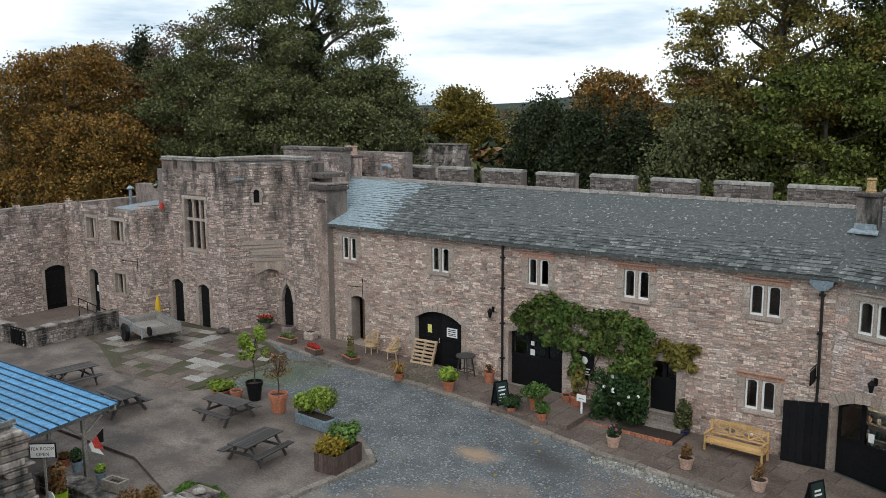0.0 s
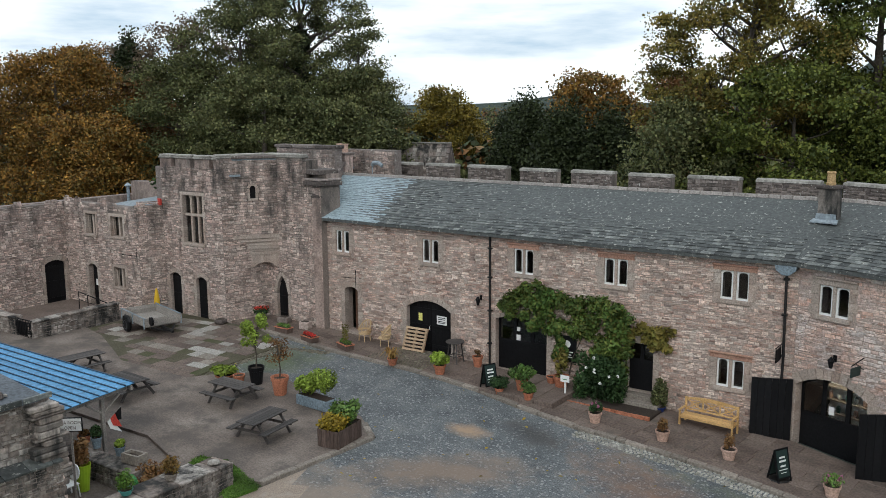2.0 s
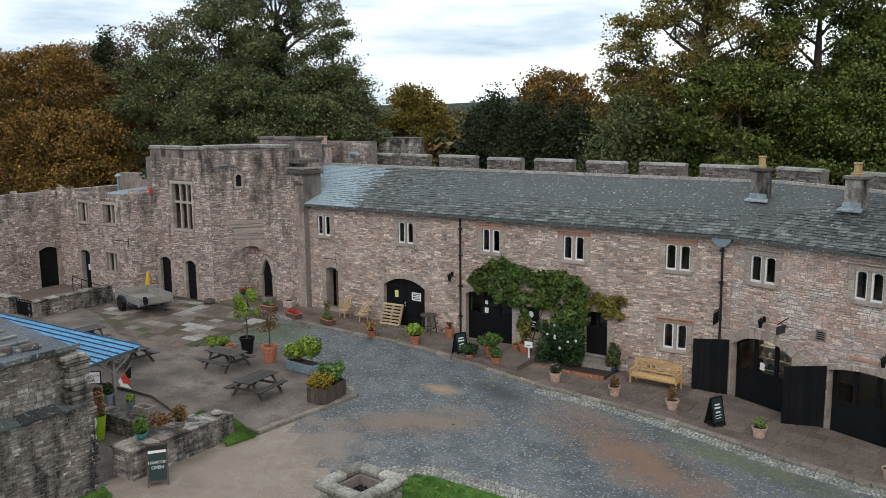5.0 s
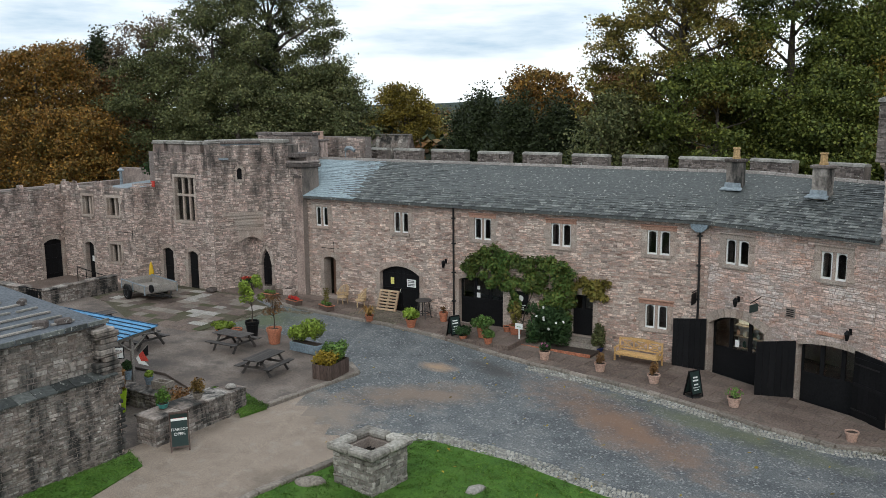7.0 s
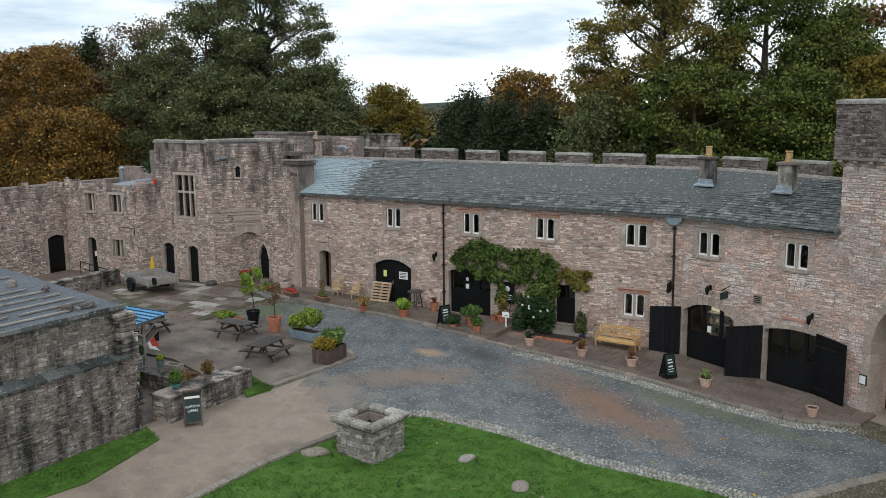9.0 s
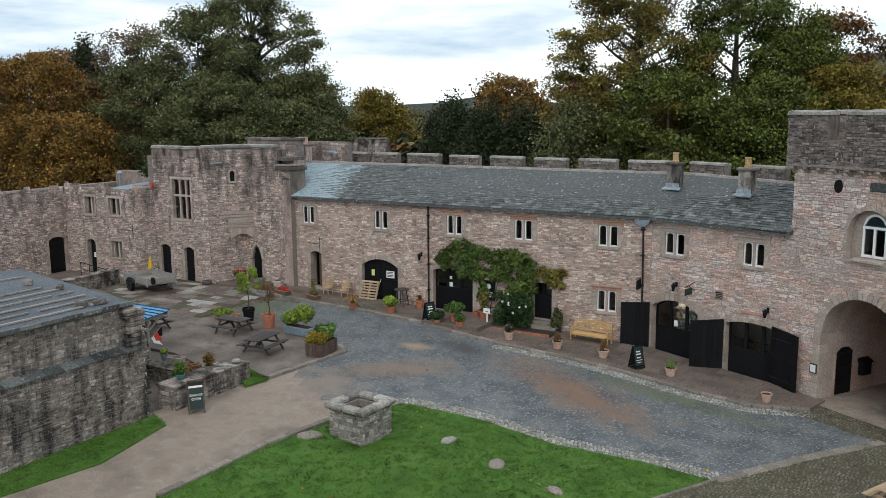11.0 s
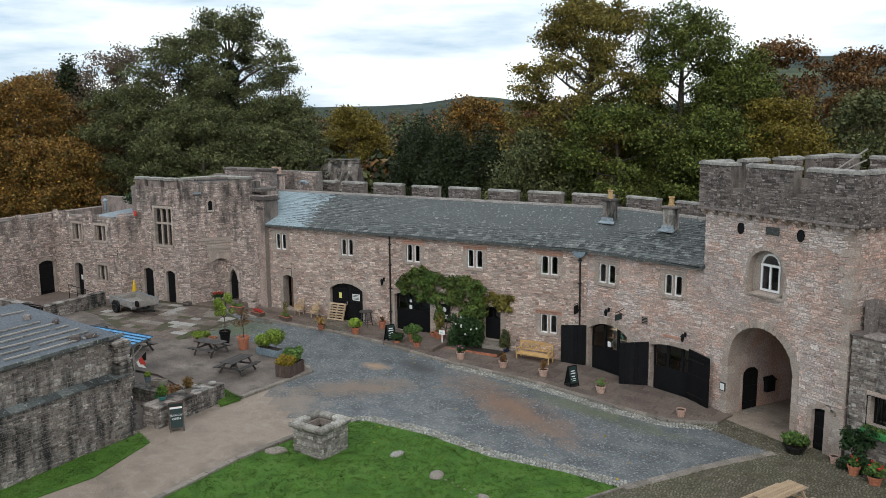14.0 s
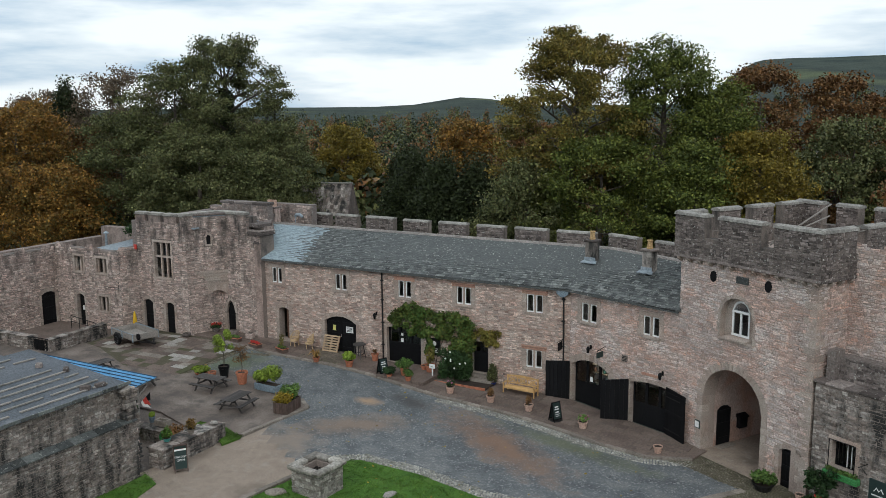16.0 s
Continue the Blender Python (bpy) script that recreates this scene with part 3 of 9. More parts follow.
def unit_stone(material, k):
    key = (material.name, k)
    if key not in STONE_MESHES:
        rng = random.Random(k)
        mb = MB()
        j = lambda: rng.uniform(-0.03, 0.03)
        mb.add([(0, 0.3, 0), (1, 0.3, 0), (1, 0.3, 1), (0, 0.3, 1), (0.05 + j(), -1, 0.12 + j()), (0.95 + j(), -1 + j() * 6, 0.12 + j()), (0.95 + j(), -1 + j() * 6, 0.88 + j()), (0.05 + j(), -1 + j() * 6, 0.88 + j())],
               [(4, 5, 6, 7), (0, 1, 5, 4), (1, 2, 6, 5), (2, 3, 7, 6), (3, 0, 4, 7)])
        me = bpy.data.meshes.new("stone")
        me.from_pydata(mb.v, [], mb.f)
        me.materials.append(material)
        STONE_MESHES[key] = me
    return STONE_MESHES[key]


def face_stones(parent, m, places, single, material, joined, out=(0.006, 0.036), seed=1, stretch=None):
    """Stones on a wall: those in the stretch (s0, s1, z0, z1), up to single in number, as objects of their own, the rest as one mesh."""
    rng = random.Random(seed)
    mb, picked = MB(), []
    for p in places:
        if stretch and len(picked) < single and stretch[0] < p[0] < stretch[1] and stretch[2] < p[2] < stretch[3]:
            picked.append((p, rng.uniform(*out), rng.randrange(12)))
        else:
            stone_block(mb, rng, *p, rng.uniform(*out), m)
    if mb.v:
        st = part("stonework", mb, joined, parent)
        st["kind"] = "stuff"

    def late():
        for (s0, s1, z0, z1), o, k in picked:
            ob = new("stone", unit_stone(material, k))
            ob.parent = parent
            ob.matrix_basis = m @ Matrix.Translation((s0, 0, z0)) @ Matrix.Diagonal((s1 - s0, o, z1 - z0, 1))
    LATE.append(late)


def blocks(parent, m, o, rng, material=None, jamb=0.24, lintel=0.24, sill=0.14, out=0.03, lintel_mat=None, name="surround", depth=0.3):
    """Dressed stones round an opening: long and short jamb blocks, lintel or arch stones, sill."""
    s0, s1, z0, z1, rise = o[:5]
    material = material or DRESSED
    spring = z1 - rise
    for side in (0, 1):
        z, k = z0, rng.randrange(2)
        while z < spring - 0.05:
            dz = min(rng.uniform(0.26, 0.42), spring - z)
            if spring - z - dz < 0.12:
                dz = spring - z
            w = jamb * (1.35 if k % 2 else 0.8) * rng.uniform(0.9, 1.1)
            mb = MB()
            a, b = (s0 - w, s0 + 0.014) if side == 0 else (s1 - 0.014, s1 + w)
            mb.soft(a, b, -out - rng.uniform(0, 0.008), depth, z + 0.005, z + dz - 0.005, 0.012, m)
            part("jamb_stone", mb, material, parent)
            z += dz
            k += 1
    if rise <= 0:
        mb = MB().soft(s0 - jamb, s1 + jamb, -out, depth, z1 - 0.014, z1 + lintel, 0.015, m)
        part("lintel", mb, lintel_mat or material, parent)
    else:
        n = max(5, int((s1 - s0 + rise) / 0.3))
        for i in range(n):
            mb = MB()
            ring = []
            for t in (i / n + 0.004, (i + 1) / n - 0.004):
                s = s0 + (s1 - s0) * t
                e = 0.01
                za = arch_z(o, s)
                g = (arch_z(o, min(s1, s + e)) - arch_z(o, max(s0, s - e)))
                g = g / (min(s1, s + e) - max(s0, s - e))
                nx, nzv = -g, 1.0
                q = math.hypot(nx, nzv)
                ring.append(((s, za - 0.014), (s + nx / q * lintel, za + nzv / q * lintel)))
            mb.prism([ring[0][0], ring[1][0], ring[1][1], ring[0][1]], -out, depth, m)
            part("arch_stone", mb, lintel_mat or material, parent)
    if sill:
        mb = MB().soft(s0 - 0.08, s1 + 0.08, -out - 0.06, depth, z0 - sill, z0 + 0.012, 0.015, m)
        part("sill", mb, material, parent)


def two_light_window(name, m, o, rng, label):
    """A pair of white casements on either side of a stone mullion, each with an arched head."""
    s0, s1, z0, z1 = o[:4]
    t = thing(name, m @ Matrix.Translation((s0, 0, z0)), label, "window", "white casement windows", "structure")
    w, h = s1 - s0, z1 - z0
    part("mullion", MB().soft(w / 2 - 0.06, w / 2 + 0.06, -0.01, 0.22, 0, h, 0.02), DRESSED, t)
    for a, b in ((0, w / 2 - 0.06), (w / 2 + 0.06, w)):
        mb = MB()
        f = 0.07
        mb.box(a, a + f, 0.06, 0.13, 0, h).box(b - f, b, 0.06, 0.13, 0, h).box(a + f, b - f, 0.06, 0.13, 0, 0.09)
        c, r = (a + b) / 2, (b - a) / 2 - f
        k = 6
        pts = [(a + f + (b - a - 2 * f) * i / k) for i in range(k + 1)]
        for x0, x1 in zip(pts, pts[1:]):
            za, zb = (h - 0.14 + 0.07 * math.sqrt(max(0, 1 - ((x - c) / r) ** 2)) for x in (x0, x1))
            mb.prism([(x0, za), (x1, zb), (x1, h), (x0, h)], 0.06, 0.13)
        fr = part("window_frame", mb, WHITE, t)
        p = part("pane", MB().box(a + f, b - f, 0.09, 0.10, 0.09, h - 0.06), GLASS, fr)
    return t


def plank_leaf(mb_parent, x0, x1, z0, z1, y0=0.0, thick=0.06, material=None, head=None, boards=7):
    """A ledged door leaf of upright boards; head(x) gives its top."""
    material = material or BLACK
    w = (x1 - x0) / boards
    for i in range(boards):
        a, b = x0 + i * w + 0.004, x0 + (i + 1) * w - 0.004
        ta, tb = (head(a), head(b)) if head else (z1, z1)
        part("board", MB().prism([(a, z0), (b, z0), (b, tb), (a, ta)], y0, y0 + thick), material, mb_parent)
    for z in (z0 + 0.25, (z0 + z1) / 2, z1 - 0.35):
        part("ledge", MB().box(x0 + 0.05, x1 - 0.05, y0 - 0.025, y0 - 0.002, z, z + 0.13), material, mb_parent)


# ---- ground ----
def terrain():
    """One sheet from the yard to the horizon; far off it rises to hills."""
    def axis(lo, hi):
        v = [0.0]
        step = 3.0
        while v[-1] < hi:
            v.append(v[-1] + step)
            step *= 1.09 if v[-1] > 60 else 1.0
        w = [0.0]
        step = 3.0
        while w[-1] > lo:
            w.append(w[-1] - step)
            step *= 1.09 if w[-1] < -75 else 1.0
        return sorted(set(v + w))
    xs, ys = axis(-2600, 2600), axis(-400, 3000)
    xs = sorted({*xs, *GROUND_X})

    def height(x, y):
        z = gz(x) - 0.05
        d = math.hypot(x, y - 10)
        if y > 38:
            z -= min(4.0, (y - 38) * 0.06)
        if d > 250:
            k = min(1.0, (d - 250) / 1100)
            k = k * k * (3 - 2 * k)
            ang = math.degrees(math.atan2(x, y))
            ridge = 17 + 6 * noise.noise((ang * 0.05, 0.3, 0)) + 4 * noise.noise((ang * 0.23, 2.3, 0))
            right = max(0.0, min(1.0, (ang + 13.5) / 5))
            ridge += 66 * right * right * (3 - 2 * right)
            mid = max(0.0, 1 - abs(ang + 27.0) / 3.4)
            ridge += 17 * mid
            z += k * ridge
        return z
    mb = MB()
    n = len(xs)
    mb.add([(x, y, height(x, y)) for y in ys for x in xs], [(j * n + i, j * n + i + 1, (j + 1) * n + i + 1, (j + 1) * n + i) for j in range(len(ys) - 1) for i in range(n - 1)])
    structure("ground", mb, MEADOW_HAZED, "rough grass ground rolling away to wooded hills", "ground", smooth=True)
    return height


ground_height = terrain()

KERB_LINE = [(-31.5, 27.3), (-26.1, 26.97), (-21.85, 27.05), (-18.1, 26.75), (-15.4, 26.15), (-12.9, 25.75), (-11.0, 25.7), (-8.0, 25.5), (-5.35, 25.0), (-2.9, 24.4), (-0.2, 24.0), (1.9, 24.9)]
ROAD_POLY = [(-31.0, 27.2), (-26.1, 26.9), (-21.85, 27.0), (-18.1, 26.7), (-15.4, 26.1), (-12.9, 25.7), (-11.0, 25.6), (-8.0, 25.45), (-5.35, 24.95), (-2.9, 24.3), (-0.2, 23.9), (1.6, 24.4),
             (3.6, 23.4), (4.6, 22.6), (2.4, 19.6), (0.3, 15.9), (-2.25, 16.0), (-5.4, 15.65), (-8.8, 16.17), (-12.1, 16.0), (-13.5, 13.3), (-16.5, 12.6), (-18.5, 15.0), (-18.2, 20.4), (-20, 21.6), (-23.5, 22.6), (-26.5, 23.0), (-28.4, 21.4), (-28.9, 26.0)]
structure("road", sheet(ROAD_POLY, 0.0), ROAD, "blue-grey gravel drive with bare earthy patches", "road")
PATIO_POLY = [(-18.65, 15.3), (-18.25, 20.2), (-19.3, 21.0), (-22.4, 22.1), (-26.5, 22.6), (-27.9, 21.2), (-28.5, 20.2), (-32.6, 19.85), (-37.0, 21.75), (-39.0, 22.2), (-39.0, 19.5), (-44.0, 19.3), (-46.4, 16.0), (-46.0, 8.0), (-30.0, 8.0), (-29.8, 15.0), (-24.5, 15.4), (-20.5, 14.2)]
structure("patio", sheet(PATIO_POLY, 0.10, 0.25), TARMAC, "worn brown tarmac terrace with cracks", "terrace")
LAWN = [(-13.95, 0.0), (-13.95, 5.07), (-13.9, 9.8), (-13.4, 13.0), (-12.6, 15.4), (-11.9, 16.1), (-8.8, 16.27), (-5.4, 15.75), (-2.25, 16.1), (0.14, 15.95), (-4.0, 8.0), (-7.0, 0.0)]
structure("lawn", sheet(LAWN, 0.06, 0.2), GRASS, "short green lawn with a few fallen leaves", "lawn")
TRACK = [(-13.9, -10.0), (-14.0, 5.0), (-13.95, 9.8), (-13.45, 13.4), (-13.75, 14.2), (-14.3, 14.0), (-14.7, 14.7), (-15.2, 14.45), (-15.6, 15.3), (-16.1, 14.9), (-16.5, 15.7), (-17.0, 15.2), (-17.4, 16.2), (-17.9, 15.9), (-18.35, 17.1), (-18.5, 15.2), (-19.2, 13.9), (-19.6, 12.0), (-19.6, 9.2), (-18.2, 9.1), (-17.4, 5.7), (-17.9, 2.5), (-18.2, -10.0)]
structure("track", sheet(TRACK, 0.004), PATH, "pale compacted earth track", "path")
VERGE = [(-19.3, 9.6), (-18.15, 9.15), (-17.35, 5.7), (-17.85, 2.5), (-18.2, -10), (-19.4, -10)]
structure("verge", sheet(VERGE, 0.05, 0.2), GRASS, "strip of grass along the barn wall", "grass")
STRIP = [(-18.45, 15.0), (-18.6, 13.8), (-19.6, 14.55), (-21.2, 14.4), (-21.6, 15.3), (-20.6, 15.6), (-19.6, 15.3)]
structure("verge_2", sheet(STRIP, 0.115, 0.15), GRASS, "strip of grass beside the terrace", "grass")
SETTS = [(0.2, 16.1), (2.4, 19.6), (4.75, 22.7), (5.6, 24.4), (9.5, 22.0), (19.0, 17.0), (19.0, 0.0), (-6.6, 0.0), (-3.8, 8.0)]
structure("cobbled_yard", sheet(SETTS, 0.01), COBBLEBED, "mossy bed of the cobbled yard", "ground")
APRON = [(0.9, 24.2), (2.3, 26.4), (5.5, 24.7), (7.2, 23.3), (4.8, 22.6), (3.4, 23.2), (1.6, 24.2)]
structure("apron", sheet(APRON, 0.014), COBBLEBED, "mossy apron in front of the archway", "ground")
FOOT = KERB_LINE + [(2.3, 26.3), (0.45, 27.2), (-6.35, 29.6), (-29.1, 29.6), (-33.2, 29.6), (-34.0, 27.4)]
footway = structure("pavement", sheet(FOOT, 0.11, 0.3), FLAG, "worn pinkish flagstone footway along the range", "pavement")
structure("yard", sheet([(-46.3, 8.0), (-19.3, 8.0), (-18.9, 15.0), (-19.5, 22.5), (-27.5, 27.1), (-34.0, 27.2), (-46.2, 26.0)], -0.012), TARMAC, "old tarmac yard between the buildings", "ground")
structure("area", sheet([(-46.3, 19.6), (-39.6, 19.6), (-39.8, 25.8), (-46.3, 25.8)], 0.01), FLAG, "sunken stone-paved area before the ruin doors", "pavement")
PAVED = [(-28.4, 20.0), (-28.9, 26.2), (-31.4, 27.2), (-34.1, 27.1), (-38.9, 27.1), (-39.0, 22.0), (-37.0, 21.5), (-32.6, 19.6)]
paved = structure("pavement_2", sheet(PAVED, 0.05, 0.2), COBBLEBED, "uneven paved corner with pale slabs", "pavement")


def wall_piece(name, a, b, z0, z1, thick, openings, material, label, top=None):
    m, length = wall_frame(a, b)
    mb = MB()
    wall_core(mb, m, length, z0, z1, thick, openings, top)
    return structure(name, mb, material, label, "wall"), m, length


# ---- the long range ----
rng = random.Random(11)
WX = -29.1
win_x = ((-28.48, -27.58), (-23.06, -22.10), (-18.09, -17.10), (-13.85, -12.81), (-9.13, -8.06))
main_open = [(a - WX, b - WX, 4.22, 5.34, 0, 0.26) for a, b in win_x]
gf_win = (-9.13 - WX, -8.08 - WX, 0.84, 1.97, 0, 0.26)
door_small = (-27.97 - WX, -27.08 - WX, 0.25, 2.55, 0.16, 0.24)
door_double = (-24.02 - WX, -21.42 - WX, -0.12, 2.42, 0.42, 0.22)
door_shop = (-19.0 - WX, -16.4 - WX, -0.2, 2.32, 0.2, 0.2)
door_leaf = (-12.72 - WX, -11.62 - WX, 0.02, 2.02, 0, 0.22)
all_main = main_open + [gf_win, door_small, door_double, door_shop, door_leaf]
wall_main, M_MAIN, LEN_MAIN = wall_piece("wall_main", (WX, 29.65), (-6.35, 29.65), -2.0, 5.86, 0.6, all_main, MORTAR, "long two-storey front wall of coursed pinkish rubble")
face_stones(wall_main, M_MAIN, list(courses(rng, LEN_MAIN, -1.0, 5.8, all_main)), 300, STONE_PINK, STONE_PINK_J, seed=3, stretch=(18.2, 22.6, -1, 6))
for i, o in enumerate(main_open + [gf_win]):
    blocks(wall_main, M_MAIN, o, rng, jamb=0.27, lintel=0.17, lintel_mat=DRESSED_RED if i in (2, 3, 4, 5) else DRESSED)
    part("hood_mould", MB().soft(o[0] - 0.3, o[1] + 0.3, -0.10, 0.05, o[3] + 0.17, o[3] + 0.24, 0.015, M_MAIN), DRESSED_RED if i in (2, 3, 4, 5) else DRESSED, wall_main)
    two_light_window("window_%d" % (i + 1), M_MAIN, o, rng, "white two-light arched casement in a stone surround")
for o in (door_small, door_double, door_shop):
    blocks(wall_main, M_MAIN, o, rng, jamb=0.26, lintel=0.26, sill=0)
blocks(wall_main, M_MAIN, door_leaf, rng, jamb=0.26, lintel=0.42, sill=0)
part("dressed_band", MB().soft(door_small[0] - 0.35, door_small[1] + 0.45, -0.03, 0.1, 2.85, 3.12, 0.015, M_MAIN), DRESSED, wall_main)

# doors of the range
d = thing("door_1", M_MAIN @ Matrix.Translation((0, 0.3, 0)), "half-open brown plank door in a stone doorway", "door", kind="structure")
plank_leaf(d, door_small[0] + 0.45, door_small[1] - 0.02, 0.28, 2.45, 0.0, 0.06, BROWNDOOR, lambda x: min(2.5, arch_z(door_small, x) - 0.02), 4)
d = thing("door_2", M_MAIN @ Matrix.Translation((0, 0.22, 0)), "closed black double doors with two notices", "door", kind="structure")
cx = (door_double[0] + door_double[1]) / 2
for a, b in ((door_double[0] + 0.02, cx - 0.006), (cx + 0.006, door_double[1] - 0.02)):
    plank_leaf(d, a, b, -0.1, 2.2, 0.0, 0.06, BLACK, lambda x: arch_z(door_double, x) - 0.02, 6)
part("notice", MB().box(cx - 0.72, cx - 0.5, -0.045, -0.03, 1.35, 1.72), mat("yellow notice", [(0.7, 0.66, 0.15), (0.8, 0.76, 0.3)], rnd=0, fine_mix=0.2), d, "yellow and white notice")
part("notice", MB().box(cx + 0.35, cx + 0.92, -0.045, -0.03, 1.3, 1.72), WHITE, d, "white printed notice")
for z in (1.62, 1.54, 1.44, 1.37):
    part("printed_line", MB().box(cx + 0.42, cx + 0.84, -0.049, -0.046, z, z + 0.035), DARKMETAL, d)
part("handle", MB().tube([(cx - 0.06, -0.03, 0.95), (cx - 0.06, -0.07, 1.0), (cx - 0.06, -0.07, 1.1), (cx - 0.06, -0.03, 1.15)], [0.012] * 4, 6), WHITE, d, "pale ring handle")


def glazed_screen(t, x0, x1, z0, zmid, head, bars, frame=BLACK):
    """A black timber screen: solid panels below, panes above."""
    part("panel", MB().box(x0, x1, 0.0, 0.06, z0, zmid), frame, t)
    n = len(bars) - 1
    for i in range(n):
        a, b = x0 + (x1 - x0) * bars[i], x0 + (x1 - x0) * bars[i + 1]
        k = 4
        post = MB().prism([(a, zmid), (a + 0.08, zmid), (a + 0.08, head(a + 0.08)), (a, head(a))], -0.02, 0.07)
        post.prism([(b - 0.08, zmid), (b, zmid), (b, head(b)), (b - 0.08, head(b - 0.08))], -0.02, 0.07)
        for j in range(k):
            p, q = a + 0.08 + (b - a - 0.16) * j / k, a + 0.08 + (b - a - 0.16) * (j + 1) / k
            post.prism([(p, head(p) - 0.1), (q, head(q) - 0.1), (q, head(q)), (p, head(p))], -0.02, 0.07)
        post.box(a + 0.08, b - 0.08, -0.02, 0.07, zmid, zmid + 0.08)
        fr = part("window_frame", post, frame, t)
        part("pane", MB().prism([(a + 0.08, zmid + 0.08), (b - 0.08, zmid + 0.08), (b - 0.08, head(b - 0.08) - 0.05), (a + 0.08, head(a + 0.08) - 0.05)], 0.02, 0.03), GLASS, fr)


d = thing("door_3", M_MAIN @ Matrix.Translation((0, 0.25, 0)), "black half-glazed shop doors under the creeper", "door", kind="structure")
glazed_screen(d, door_shop[0] + 0.02, door_shop[1] - 0.02, -0.18, 1.1, lambda x: arch_z(door_shop, x) - 0.02, (0, 0.34, 0.67, 1))
part("notice", MB().box(door_shop[0] + 0.95, door_shop[0] + 1.15, -0.035, -0.022, 1.2, 1.45), WHITE, d, "white printed notice")
part("notice", MB().box(door_shop[0] + 0.97, door_shop[0] + 1.13, -0.035, -0.022, 1.62, 1.8), WHITE, d, "white printed notice")
d = thing("door_4", M_MAIN @ Matrix.Translation((0, 0.2, 0)), "black door with a small glazed light", "door", kind="structure")
glazed_screen(d, door_leaf[0] + 0.02, door_leaf[1] - 0.02, 0.04, 1.25, lambda x: 2.0, (0, 0.5, 1))
for i, (w, dz) in enumerate(((1.5, 0.0), (2.1, -0.2))):
    part("doorstep", MB().soft(-12.17 - w / 2, -12.17 + w / 2, 29.65 - 0.4 - 0.35 * i, 29.64, -1.0, 0.0 + dz, 0.02), KERB, wall_main)

# rainwater pipes
for x, top, bottom, kinked in ((-19.25, 5.75, -0.1, False), (-6.75, 5.45, -0.55, True)):
    t = thing("downpipe", pose(x, 29.55, 0), "black cast-iron rainwater pipe on the front wall", "pipe", "rainwater pipes")
    part("pipe", MB().tube([(0, 0, top), (0.04 if kinked else 0, 0, 2.2), (0.0, 0, bottom)], [0.05] * 3, 8), DARKMETAL, t)
    for z in (0.9, 2.4, 3.9, 5.2):
        if z > bottom + 0.3:
            part("bracket", MB().box(-0.09, 0.09, -0.065, 0.09, z, z + 0.07), DARKMETAL, t)
    if kinked:
        part("hopper", MB().prism([(-0.38, 5.78), (0.38, 5.78), (0.34, 5.6), (0.12, 5.42), (-0.12, 5.42), (-0.34, 5.6)], -0.22, 0.09), BLUEPLANTER, t, "weathered blue-grey lead hopper")
t = thing("gutter", pose(0, 0, 0), "dark cast-iron eaves gutter", "gutter", kind="structure")
part("trough", MB().tube([(-29.1, 29.42, 5.9), (-6.3, 29.40, 5.88)], [0.075] * 2, 8), DARKMETAL, t)
part("trough", MB().tube([(-6.3, 29.40, 5.88), (0.3, 27.12, 5.86)], [0.075] * 2, 8), DARKMETAL, t)
part("fascia", MB().bar((-29.1, 29.56, 5.88), (-6.35, 29.56, 5.88), 0.06, 0.12), BLACK, t)

# second part of the range, towards the gate
WA, WB = (-6.35, 29.65), (0.45, 27.30)
w_open = [(0.78, 1.90, 4.14, 5.24, 0, 0.26), (4.97, 6.02, 4.14, 5.24, 0, 0.26)]
arch_1 = (0.12, 2.80, -1.0, 1.92, 0.45, 0.3)
arch_2 = (4.25, 7.12, -1.2, 1.58, 0.2, 0.05)
wing_all = w_open + [arch_1, arch_2]
wall_wing, M_WING, LEN_WING = wall_piece("wall_wing", WA, WB, -2.2, 5.86, 0.6, wing_all, MORTAR, "front wall with two wide arched cart openings")
face_stones(wall_wing, M_WING, list(courses(rng, LEN_WING, -1.5, 5.8, wing_all, h=(0.075, 0.16), w=(0.14, 0.46))), 260, STONE_GATE, STONE_GATE_J, seed=5, stretch=(2.0, 7.3, -1.5, 6))
for i, o in enumerate(w_open):
    blocks(wall_wing, M_WING, o, rng, jamb=0.24, lintel=0.2)
    part("hood_mould", MB().soft(o[0] - 0.26, o[1] + 0.26, -0.10, 0.05, o[3] + 0.2, o[3] + 0.27, 0.015, M_WING), DRESSED, wall_wing)
    two_light_window("window_%d" % (7 + i), M_WING, o, rng, "white two-light arched casement in a stone surround")
blocks(wall_wing, M_WING, arch_1, rng, jamb=0.28, lintel=0.36, sill=0)
blocks(wall_wing, M_WING, (4.25, 7.12, -1.2, 1.58, 0.2), rng, jamb=0.05, lintel=0.2, sill=0)
d = thing("door_5", M_WING @ Matrix.Translation((0, 0.4, 0)), "black glazed entrance screen in the first cart arch", "door", kind="structure")
glazed_screen(d, arch_1[0] + 0.02, arch_1[1] - 0.02, -0.95, 0.35, lambda x: arch_z(arch_1, x) - 0.02, (0, 0.33, 0.67, 1))
part("notice", MB().box(1.22, 1.42, -0.035, -0.022, 0.55, 0.85), WHITE, d, "white printed notice")
d = thing("door_6", M_WING @ Matrix.Translation((0, 0.35, 0)), "black glazed screen in the second cart arch", "door", kind="structure")
glazed_screen(d, arch_2[0] + 0.02, arch_2[1] - 0.02, -1.15, 0.15, lambda x: arch_z(arch_2, x) - 0.02, (0, 0.3, 0.6, 1))


